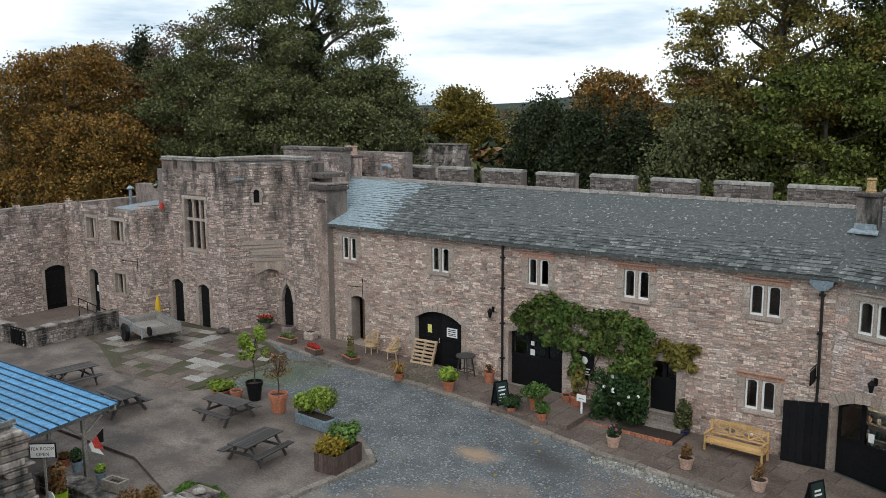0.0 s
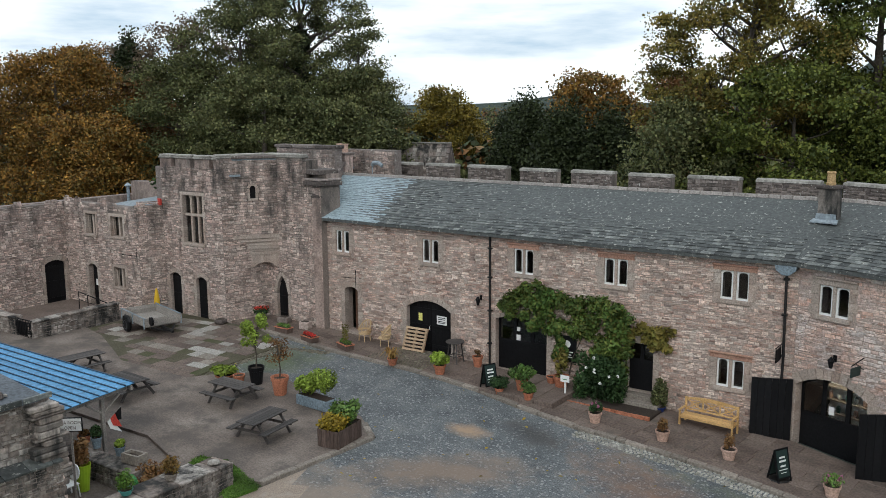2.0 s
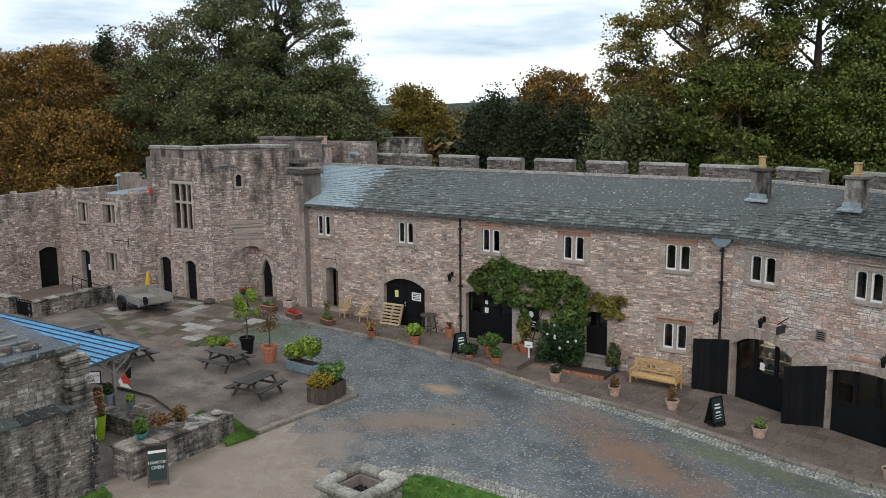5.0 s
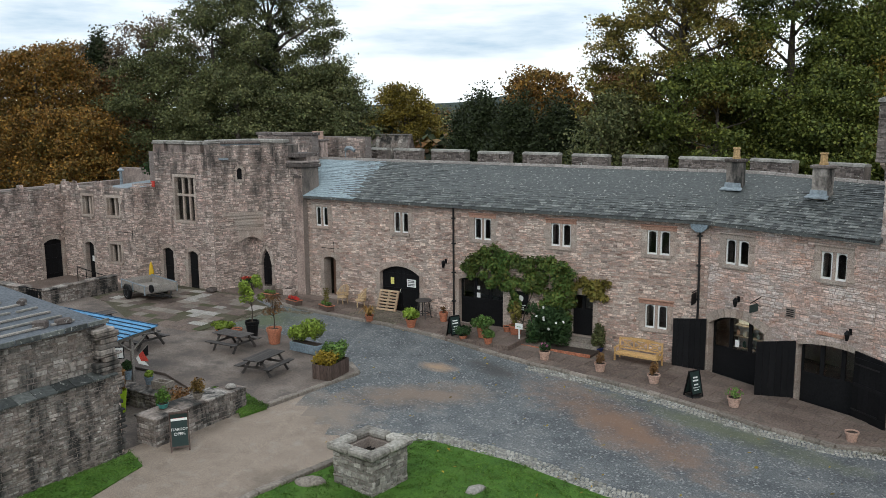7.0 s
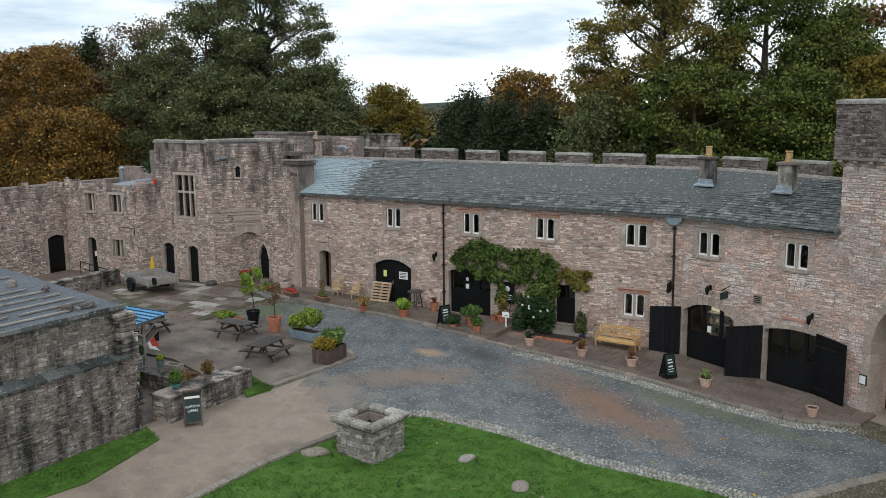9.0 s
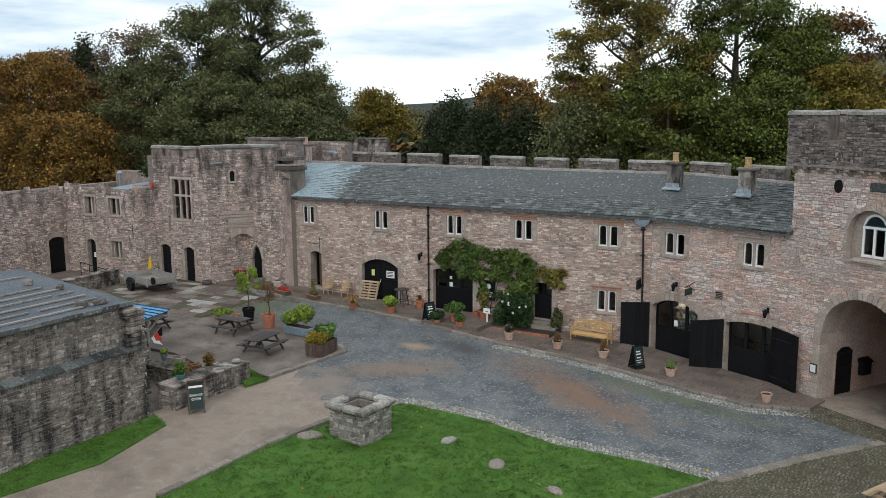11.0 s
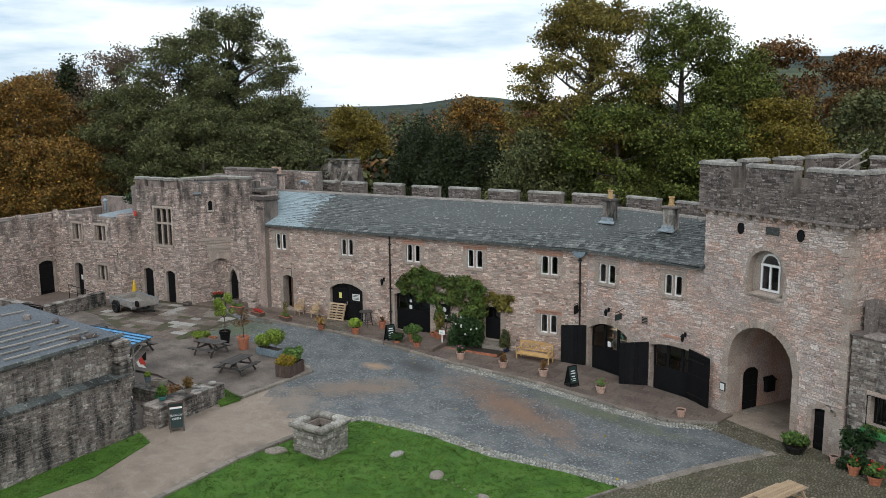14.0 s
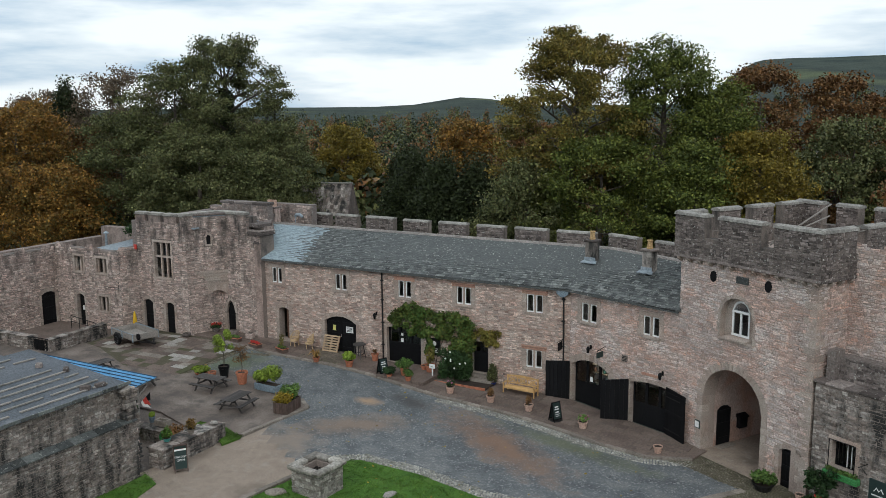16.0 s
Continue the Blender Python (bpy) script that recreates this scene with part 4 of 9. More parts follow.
def swung_leaf(m, width, z0, z1, label):
    t = thing("cart_door", m, label, "door", "open cart doors")
    plank_leaf(t, 0, width, z0, z1, 0.0, 0.07, BLACK, lambda x: z1 - 0.10 * (x / width), 6)
    part("hinge", MB().box(0.0, width * 0.8, -0.035, -0.028, z1 - 0.5, z1 - 0.44), DARKMETAL, t)
    part("hinge", MB().box(0.0, width * 0.8, -0.035, -0.028, z0 + 0.4, z0 + 0.46), DARKMETAL, t)
    return t


swung_leaf(M_WING @ Matrix.Translation((0.06, -0.06, 0)) @ pose(0, 0, 0, 0, 0, 180 + 28), 1.42, -0.72, 1.62, "black plank cart door folded back against the wall")
swung_leaf(M_WING @ Matrix.Translation((4.2, -0.06, 0)) @ pose(0, 0, 0, 0, 0, 180 + 42), 1.5, -0.93, 1.52, "black plank cart door swung open")
swung_leaf(M_WING @ Matrix.Translation((6.58, -0.08, 0)) @ pose(0, 0, 0, 0, 0, -19), 1.55, -1.05, 1.62, "black plank cart door standing ajar")

# back, ends, floors and ceilings close the range
structure("wall_back", MB().bar((-34.0, 38.0, 2.4), (-6.0, 36.9, 2.4), 0.9, 8.6).bar((-6.0, 36.9, 2.4), (2.2, 33.2, 2.4), 0.9, 8.6), MORTAR_DARK, "rear curtain wall behind the range", "wall")
structure("wall_end", MB().bar((-29.3, 29.9, 2.5), (-29.3, 37.6, 2.5), 0.4, 8.0), MORTAR_DARK, "end wall of the range", "wall")
structure("floor", MB().box(-29, -6.4, 30.3, 37.0, -0.9, -0.45).bar((-6.4, 33.4, -1.2), (2.2, 29.9, -1.2), 6.0, 0.1), FLAG, "stone floor of the range", "floor")
structure("ceiling", MB().box(-29, -6.4, 30.3, 36.9, 2.7, 2.85).bar((-6.4, 33.5, 2.78), (2.0, 30.2, 2.78), 5.8, 0.15), MORTAR, "plain ceiling between the floors", "ceiling")


# ---- slate roofs ----
def slates(parent, a, b, up, slope, rows, wid, material, rngx, keep=None, lift=0.017):
    """Slates on a slope from the eaves line a-b; slope: its length. Yields one mesh."""
    a, b, up = Vector(a), Vector(b), Vector(up).normalized()
    along = (b - a)
    length = along.length
    along.normalize()
    nrm = along.cross(up).normalized()
    if nrm.z < 0:
        nrm = -nrm
    out = []
    r, dist = 0, 0.0
    while dist < slope - 0.02:
        ex = rows * (1.25 - 0.5 * dist / slope)
        s = -wid * (0.5 if r % 2 else 0.0)
        while s < length:
            w = wid * rngx.uniform(0.75, 1.25)
            p, q = max(0.0, s), min(length, s + w)
            s += w
            if q - p < 0.05 or (keep and not keep((p + q) / 2, dist / slope, r)):
                continue
            lo = rngx.uniform(-0.018, 0.012)
            z1, z2 = lift * rngx.uniform(1.2, 2.6), lift * 0.3
            p += 0.004
            q -= 0.004
            d1 = min(dist + ex + 0.05, slope + 0.03)
            v = [a + along * p + up * (dist + lo) + nrm * z1, a + along * q + up * (dist + lo) + nrm * (z1 + rngx.uniform(-.004, .004)), a + along * q + up * d1 + nrm * z2, a + along * p + up * d1 + nrm * z2,
                 a + along * p + up * (dist + lo) + nrm * (z1 - 0.016), a + along * q + up * (dist + lo) + nrm * (z1 - 0.016)]
            out.append(v)
        dist += ex
        r += 1
    return out


SLATE_FACES = [(0, 1, 2, 3), (4, 5, 1, 0), (4, 0, 3), (1, 5, 2)]


def roof(name, a, b, ra, rb, label, back):
    """A gabled roof: boards under slates in front, plain slope behind. a-b eaves, ra-rb ridge."""
    mb = MB()
    va, vb, vra, vrb = Vector(a), Vector(b), Vector(ra), Vector(rb)
    lowb, lowa = Vector(back[1]), Vector(back[0])
    dz = Vector((0, 0, -0.14))
    mb.add([va, vb, vrb, vra, va + dz, vb + dz, vrb + dz, vra + dz, lowa, lowb, lowa + dz, lowb + dz],
           [(0, 1, 2, 3), (7, 6, 5, 4), (0, 4, 5, 1), (3, 2, 9, 8), (7, 10, 11, 6), (0, 3, 7, 4), (1, 5, 6, 2), (8, 9, 11, 10)])
    return structure(name, mb, SLATE_J, label, "roof")


EA, EB = (-29.15, 29.33, 5.93), (-6.42, 29.33, 5.90)
RA, RB = (-31.9, 33.85, 7.74), (-5.35, 33.75, 7.74)
roof_main = roof("roof_main", EA, EB, RA, RB, "long grey slate roof, paler new slates at one end", ((-32.5, 37.2, 6.4), (-5.0, 36.6, 6.4)))
EC = (0.42, 27.02, 5.88)
RC = (2.05, 31.0, 7.55)
roof_wing = roof("roof_wing", EB, EC, RB, RC, "grey slate roof running up to the gatehouse", ((-5.0, 36.6, 6.4), (3.0, 33.2, 6.4)))
rs = random.Random(21)
EW = (-31.9, 29.33, 5.93)
up_main = Vector(RA) - Vector(EW)
slope_main = up_main.length
on_roof = lambda s, k: s - 2.75 > -2.75 * k - 0.05
new_edge = lambda s, k, r: s - 2.75 < 3.4 - 0.7 * k + (0.25 if r % 3 == 0 else (-0.2 if r % 3 == 1 else 0.05))
mbn = MB()
for v in slates(roof_main, EW, EB, up_main, slope_main, 0.2, 0.30, SLATE_NEW, rs, keep=lambda s, k, r: on_roof(s, k) and new_edge(s, k, r), lift=0.010):
    mbn.add(v, SLATE_FACES)
part("new_slates", mbn, SLATE_NEW, roof_main, "pale blue-grey new slates")["kind"] = "stuff"
old = slates(roof_main, EW, EB, up_main, slope_main, 0.2, 0.30, SLATE, rs, keep=lambda s, k, r: not new_edge(s, k, r))
old_w = slates(roof_wing, EB, EC, (Vector(RC) - Vector(EC)), (Vector(RC) - Vector(EC)).length, 0.2, 0.30, SLATE, rs)
# the eaves of the second part are longer than its ridge by the bend, so slates past the ridge's end are trimmed
SINGLE_SLATES = []


def lay(parent, lst, near):
    mb = MB()
    for v in lst:
        if len(SINGLE_SLATES) < 560 and near(v[0]) and sum(1 for p, _ in SINGLE_SLATES if p is parent) < 280:
            SINGLE_SLATES.append((parent, v))
        else:
            mb.add(v, SLATE_FACES)
    part("slates", mb, SLATE_J, parent)["kind"] = "stuff"


lay(roof_main, old, lambda p: p.x > -10.5)
lay(roof_wing, old_w, lambda p: p.x > -4.0)


def ridge_tiles(parent, a, b):
    a, b = Vector(a), Vector(b)
    n = int((b - a).length / 0.46)
    d = (b - a) / n
    side = d.cross(Vector((0, 0, 1))).normalized()
    for i in range(n):
        p, q = a + d * (i + 0.01), a + d * (i + 0.97)
        mb = MB()
        ring = [(-0.17, -0.06), (-0.09, 0.045), (0, 0.075), (0.09, 0.045), (0.17, -0.06)]
        vs = [e + side * x + Vector((0, 0, z + (0.006 if i % 2 else 0))) for e in (p, q) for x, z in ring]
        mb.add(vs, [(k, k + 1, k + 6, k + 5) for k in range(4)] + [(0, 5, 9, 4), (4, 3, 2, 1, 0), (5, 6, 7, 8, 9)])
        part("ridge_tile", mb, RIDGE, parent)
        part("joint", MB().tube([q + Vector((0, 0, 0.03)) - side * 0.1, q + Vector((0, 0, 0.075)), q + Vector((0, 0, 0.03)) + side * 0.1], [0.03] * 3, 5), KERB, parent)


ridge_tiles(roof_main, RA, RB)
ridge_tiles(roof_wing, RB, RC)


def chimney(x, y, base, top, turn, label):
    t = thing("chimney", pose(x, y, base, 0, 0, turn), label, "chimney", "stone chimneys on the roof")
    h = top - base
    part("chimney_shaft", MB().soft(-0.33, 0.33, -0.28, 0.28, -0.5, h - 0.14, 0.02), STONE_BARN, t)
    part("cap", MB().soft(-0.41, 0.41, -0.36, 0.36, h - 0.14, h, 0.03), STONE_GREY, t)
    part("chimney_pot", MB().lathe([(0.17, 0), (0.18, 0.08), (0.15, 0.1), (0.14, 0.42), (0.17, 0.44), (0.16, 0.5), (0.11, 0.5), (0.11, 0.1)], 14, (0, 0, h)), mat("buff pot", [(0.46, 0.30, 0.14), (0.52, 0.36, 0.19)], rnd=0.1), t, "buff clay pot")
    part("flashing", MB().prism([(-0.4, -0.25), (0.4, -0.25), (0.36, 0.12), (-0.36, 0.12)], -0.31, -0.285), LEAD, t, "pale lead flashing")
    part("flashing", MB().add([(-0.45, -0.29, -0.08), (0.45, -0.29, -0.08), (0.5, -0.52, -0.17), (-0.5, -0.52, -0.17), (-0.45, -0.29, -0.13), (0.45, -0.29, -0.13), (0.5, -0.52, -0.22), (-0.5, -0.52, -0.22)], [(0, 3, 2, 1), (4, 5, 6, 7), (0, 1, 5, 4), (1, 2, 6, 5), (2, 3, 7, 6), (3, 0, 4, 7)]), LEAD, t, "pale lead apron")


chimney(-6.05, 32.35, 7.25, 8.42, -10, "stone chimney with one buff pot and lead flashing")
chimney(-2.2, 30.95, 7.2, 8.34, -19, "stone chimney with one buff pot and pale flashing")


# ---- crenellated curtain wall behind ----
MERLONS = ([(0.1, 2.2), (2.85, 4.8), (5.4, 7.4), (8.25, 10.7), (11.56, 13.67), (14.55, 16.78), (17.62, 19.72), (20.53, 22.87), (23.6, 26.25)], [(-0.2, 2.15), (3.55, 5.7), (6.6, 8.6)])
def curtain(pts, label):
    rngc = random.Random(8)
    mb = MB()
    owner = structure("wall_curtain", MB().bar((pts[0][0], pts[0][1], 3), (pts[1][0], pts[1][1], 3), 0.6, 7.6), MORTAR_DARK, label, "wall")
    for (x0, y0), (x1, y1) in zip(pts, pts[1:]):
        m, length = wall_frame((x0, y0), (x1, y1))
        if (x0, y0) != pts[0]:
            part("wall_core", MB().box(0, length, 0.0, 0.6, -1, 6.8, m), MORTAR_DARK, owner)
        for a, b in MERLONS[pts.index((x0, y0))]:
            top = 8.12 + rngc.uniform(-0.04, 0.05)
            me = part("merlon", MB().box(a, b, 0.0, 0.5, 6.7, top, m), MORTAR_DARK, owner)
            st = MB()
            for p in courses(rngc, b - a, 6.8, top, [], h=(0.08, 0.19), w=(0.14, 0.45)):
                stone_block(st, rngc, p[0] + a, p[1] + a, p[2], p[3], rngc.uniform(0.01, 0.03), m)
            part("stonework", st, STONE_GREY_J, me)["kind"] = "stuff"
            cp = MB()
            s = a - 0.02
            while s < b:
                e = min(b + 0.02, s + rngc.uniform(0.4, 0.7))
                cp.prism([(-0.05, top), (0.55, top), (0.5, top + 0.1), (0.26, top + 0.15), (0.0, top + 0.1)], s + 0.006, e - 0.006, m @ pose(0, 0, 0, 0, 0, 90) @ Matrix.Diagonal((1, -1, 1, 1)))
                s = e
            part("coping", cp, COPING, me, "lichen-spotted coping stones")


curtain([(-33.5, 36.9), (-6.2, 36.3), (1.9, 32.6)], "dark battlemented curtain wall behind the roofs")


# ---- gatehouse ----
GA, GB = (0.45, 27.30), (7.31, 23.11)
arch_gate = (1.76, 5.44, -2.0, 3.60, 1.84, 0.34)
gate_door = (6.5, 7.6, -1.25, 0.84, 0.18, 0.2)
niche = (2.70, 4.70, 5.12, 7.2, 1.0, 0.0)
gate_open = [arch_gate, gate_door, niche]
rg = random.Random(31)
wall_gate, M_GATE, LEN_GATE = wall_piece("wall_gate", GA, GB, -2.4, 9.0, 0.9, gate_open, MORTAR, "tall gatehouse front of buff and red sandstone with a round archway")
face_stones(wall_gate, M_GATE, list(courses(rg, LEN_GATE, -1.8, 8.72, gate_open, h=(0.075, 0.16), w=(0.14, 0.5))), 300, STONE_GATE, STONE_GATE_J, out=(0.012, 0.035), seed=9, stretch=(4.2, 8.1, -2, 9))
blocks(wall_gate, M_GATE, arch_gate, rg, jamb=0.36, lintel=0.38, sill=0, depth=0.5, out=0.026)
blocks(wall_gate, M_GATE, gate_door, rg, jamb=0.24, lintel=0.2, sill=0)
blocks(wall_gate, M_GATE, niche, rg, jamb=0.14, lintel=0.16, sill=0.12, out=0.035)
# recessed back of the niche with its window
nwin = (3.38, 4.44, 5.28, 7.02, 0.53)
M_NICHE = M_GATE @ Matrix.Translation((-0.2, -0.08, 0))
part("niche_back", MB().box(2.8, 3.37, 0.38, 0.8, 5.0, 7.3, M_NICHE).box(4.45, 5.0, 0.38, 0.8, 5.0, 7.3, M_NICHE), DRESSED, wall_gate)
t = thing("window_9", M_NICHE @ Matrix.Translation((0, 0.36, 0)), "white arched two-light window in a deep niche", "window", kind="structure")
fr = MB()
k = 10
for i in range(k):
    a, b = nwin[0] + (nwin[1] - nwin[0]) * i / k, nwin[0] + (nwin[1] - nwin[0]) * (i + 1) / k
    o2 = (nwin[0] + 0.09, nwin[1] - 0.09, nwin[2], nwin[3] - 0.09, 0.44)
    za, zb = arch_z(nwin, a), arch_z(nwin, b)
    ia = arch_z(o2, a) if o2[0] < a < o2[1] else nwin[3] - 0.53
    ib = arch_z(o2, b) if o2[0] < b < o2[1] else nwin[3] - 0.53
    fr.prism([(a, min(ia, za)), (b, min(ib, zb)), (b, zb), (a, za)], 0, 0.08)
fr.box(nwin[0], nwin[0] + 0.09, 0, 0.08, nwin[2], nwin[3] - 0.52).box(nwin[1] - 0.09, nwin[1], 0, 0.08, nwin[2], nwin[3] - 0.52)
fr.box(nwin[0], nwin[1], -0.01, 0.09, nwin[2], nwin[2] + 0.1).box(nwin[0], nwin[1], -0.01, 0.09, 6.42, 6.52).box(3.86, 3.96, -0.01, 0.09, 5.3, 6.45)
frame_ob = part("window_frame", fr, WHITE, t)
part("pane", MB().box(3.46, 3.87, 0.03, 0.04, 5.36, 6.43), GLASS, frame_ob)
part("pane", MB().box(3.95, 4.36, 0.03, 0.04, 5.36, 6.43), GLASS, frame_ob)
part("pane", MB().prism([(3.46, 6.5)] + [(3.46 + 0.9 * i / 8, arch_z(nwin, 3.46 + 0.9 * i / 8) - 0.07) for i in range(9)] + [(4.36, 6.5)], 0.03, 0.04), GLASS, frame_ob)
sp = MB()
for e in ((2.86, 3.39), (4.43, 4.95)):
    sp.box(e[0], e[1], 0.39, 0.8, 5.1, 7.25, M_NICHE)
for i in range(8):
    a, b = nwin[0] + (nwin[1] - nwin[0]) * i / 8, nwin[0] + (nwin[1] - nwin[0]) * (i + 1) / 8
    sp.prism([(a, arch_z(nwin, a)), (b, arch_z(nwin, b)), (b, 7.3), (a, 7.3)], 0.39, 0.8, M_NICHE)
part("niche_head", sp, DRESSED, wall_gate)
part("sill", MB().soft(3.25, 4.6, -0.12, 0.4, 5.1, 5.25, 0.03, M_NICHE), DRESSED, wall_gate)
# Solid black discs stand for the shade inside two oval loops; nothing is cut.
for s, z in ((2.18, 8.02), (5.45, 8.08)):
    ring = [(s + 0.19 * math.cos(i * math.tau / 18), z + 0.27 * math.sin(i * math.tau / 18)) for i in range(18)]
    part("oval_opening", MB().prism(ring, -0.065, 0.02, M_GATE), BLACK, wall_gate, "black oval disc for the shade inside a loop")
part("plaque", MB().soft(3.6, 4.32, -0.075, 0.03, 7.93, 8.27, 0.02, M_GATE), SLATE, wall_gate, "dark weathered stone plaque")
# passage behind the arch: its two side walls, vault, end and floor
pm = MB()
pm.box(1.0, 1.77, 0.9, 7.0, -2.4, 4.6, M_GATE).box(5.43, 6.2, 0.9, 7.0, -2.4, 4.6, M_GATE).box(1.0, 6.2, 7.0, 7.6, -2.4, 4.6, M_GATE)
k = 14
for i in range(k):
    a, b = arch_gate[0] + 3.68 * i / k, arch_gate[0] + 3.68 * (i + 1) / k
    pm.prism([(a, arch_z(arch_gate, a)), (b, arch_z(arch_gate, b)), (b, 4.6), (a, 4.6)], 0.9, 7.0, M_GATE)
structure("floor_passage", MB().box(1.5, 5.7, -0.45, 7.2, -1.6, -1.08, M_GATE), PATH, "worn stone floor of the gate passage", "floor")
structure("wall_passage", pm, STONE_GATE, "plastered stone walls and vault of the gate passage", "wall")
t = thing("door_7", M_GATE @ Matrix.Translation((1.8, 1.05, -1.05)) @ pose(0, 0, 0, 0, 0, 90), "black arched door in the passage wall", "door", kind="structure")
plank_leaf(t, 0.0, 0.95, 0.05, 2.1, -0.06, 0.05, BLACK, lambda x: 1.85 + 0.25 * math.sqrt(max(0, 1 - ((x - 0.475) / 0.48) ** 2)), 4)
for i, z in enumerate((0.0,)):
    part("threshold", MB().soft(-0.1, 1.05, -0.45, 0.0, -0.2, 0.02, 0.02), KERB, t)
t = thing("letter_box", M_GATE @ Matrix.Translation((1.8, 2.5, -0.35)) @ pose(0, 0, 0, 0, 0, 90), "black metal box on the passage wall", "box")
part("case", MB().soft(0, 0.6, -0.25, 0.0, 0, 0.6, 0.03), BLACK, t)
part("lid", MB().add([(-0.03, -0.3, 0.6), (0.63, -0.3, 0.6), (0.63, 0, 0.75), (-0.03, 0, 0.75), (-0.03, -0.3, 0.57), (0.63, -0.3, 0.57), (0.63, 0, 0.57), (-0.03, 0, 0.57)], [(0, 1, 2, 3), (7, 6, 5, 4), (0, 4, 5, 1), (1, 5, 6, 2), (3, 7, 4, 0), (2, 6, 7, 3)]), BLACK, t)
t = thing("notice_board", M_GATE @ Matrix.Translation((1.55, -0.03, 0.05)), "small white framed notice beside the archway", "sign")
part("frame", MB().soft(-0.17, 0.17, -0.05, 0.0, 0, 0.42, 0.01), SIGNGREEN, t)
part("sheet", MB().box(-0.13, 0.13, -0.058, -0.051, 0.05, 0.37), WHITE, t)
t = thing("door_8", M_GATE @ Matrix.Translation((0, 0.2, 0)), "black plank door in the small gatehouse doorway", "door", kind="structure")
plank_leaf(t, gate_door[0] + 0.02, gate_door[1] - 0.02, -1.2, 0.8, 0, 0.06, BLACK, lambda x: arch_z(gate_door, x) - 0.02, 4)

# parapet on corbels
GM = M_GATE
DEPTH = 9.0
side_m, _ = wall_frame(GB, (GB[0] + 0.521 * DEPTH, GB[1] + 0.853 * DEPTH))
back_m = M_GATE @ Matrix.Translation((0, DEPTH, 0))
tower_side = structure("wall_gate_side", MB().box(0, DEPTH, 0, 0.9, -2.4, 9.0, side_m).box(-0.0, 0.9, 0.9, DEPTH, -2.4, 9.0, M_GATE).box(0, LEN_GATE, DEPTH - 0.9, DEPTH, -2.4, 9.0, M_GATE).box(0.2, LEN_GATE - 0.2, 0.3, DEPTH - 0.3, 8.85, 8.98, M_GATE).box(0.9, LEN_GATE - 0.9, 0.9, DEPTH - 0.9, 4.7, 4.85, M_GATE), MORTAR, "side and rear walls of the gatehouse tower", "wall")
face_stones(tower_side, side_m, list(courses(rg, DEPTH, -1.8, 8.72, [], h=(0.075, 0.16), w=(0.14, 0.46))), 0, STONE_GATE, STONE_GATE_J, seed=10)
left_m, _ = wall_frame((GA[0] + 0.521 * DEPTH, GA[1] + 0.853 * DEPTH), GA)
face_stones(tower_side, left_m, list(courses(rg, DEPTH, 5.0, 8.72, [], h=(0.075, 0.16), w=(0.14, 0.46))), 0, STONE_GATE, STONE_GATE_J, seed=12)
# quoins on the near corner
z, kq = -1.6, 0
while z < 8.6:
    a, b = (0.62, 0.34) if kq % 2 else (0.34, 0.62)
    part("quoin", MB().soft(LEN_GATE - a, LEN_GATE + 0.028, -0.03, b, z + 0.006, z + 0.33, 0.015, M_GATE), DRESSED, wall_gate)
    z += 0.336
    kq += 1


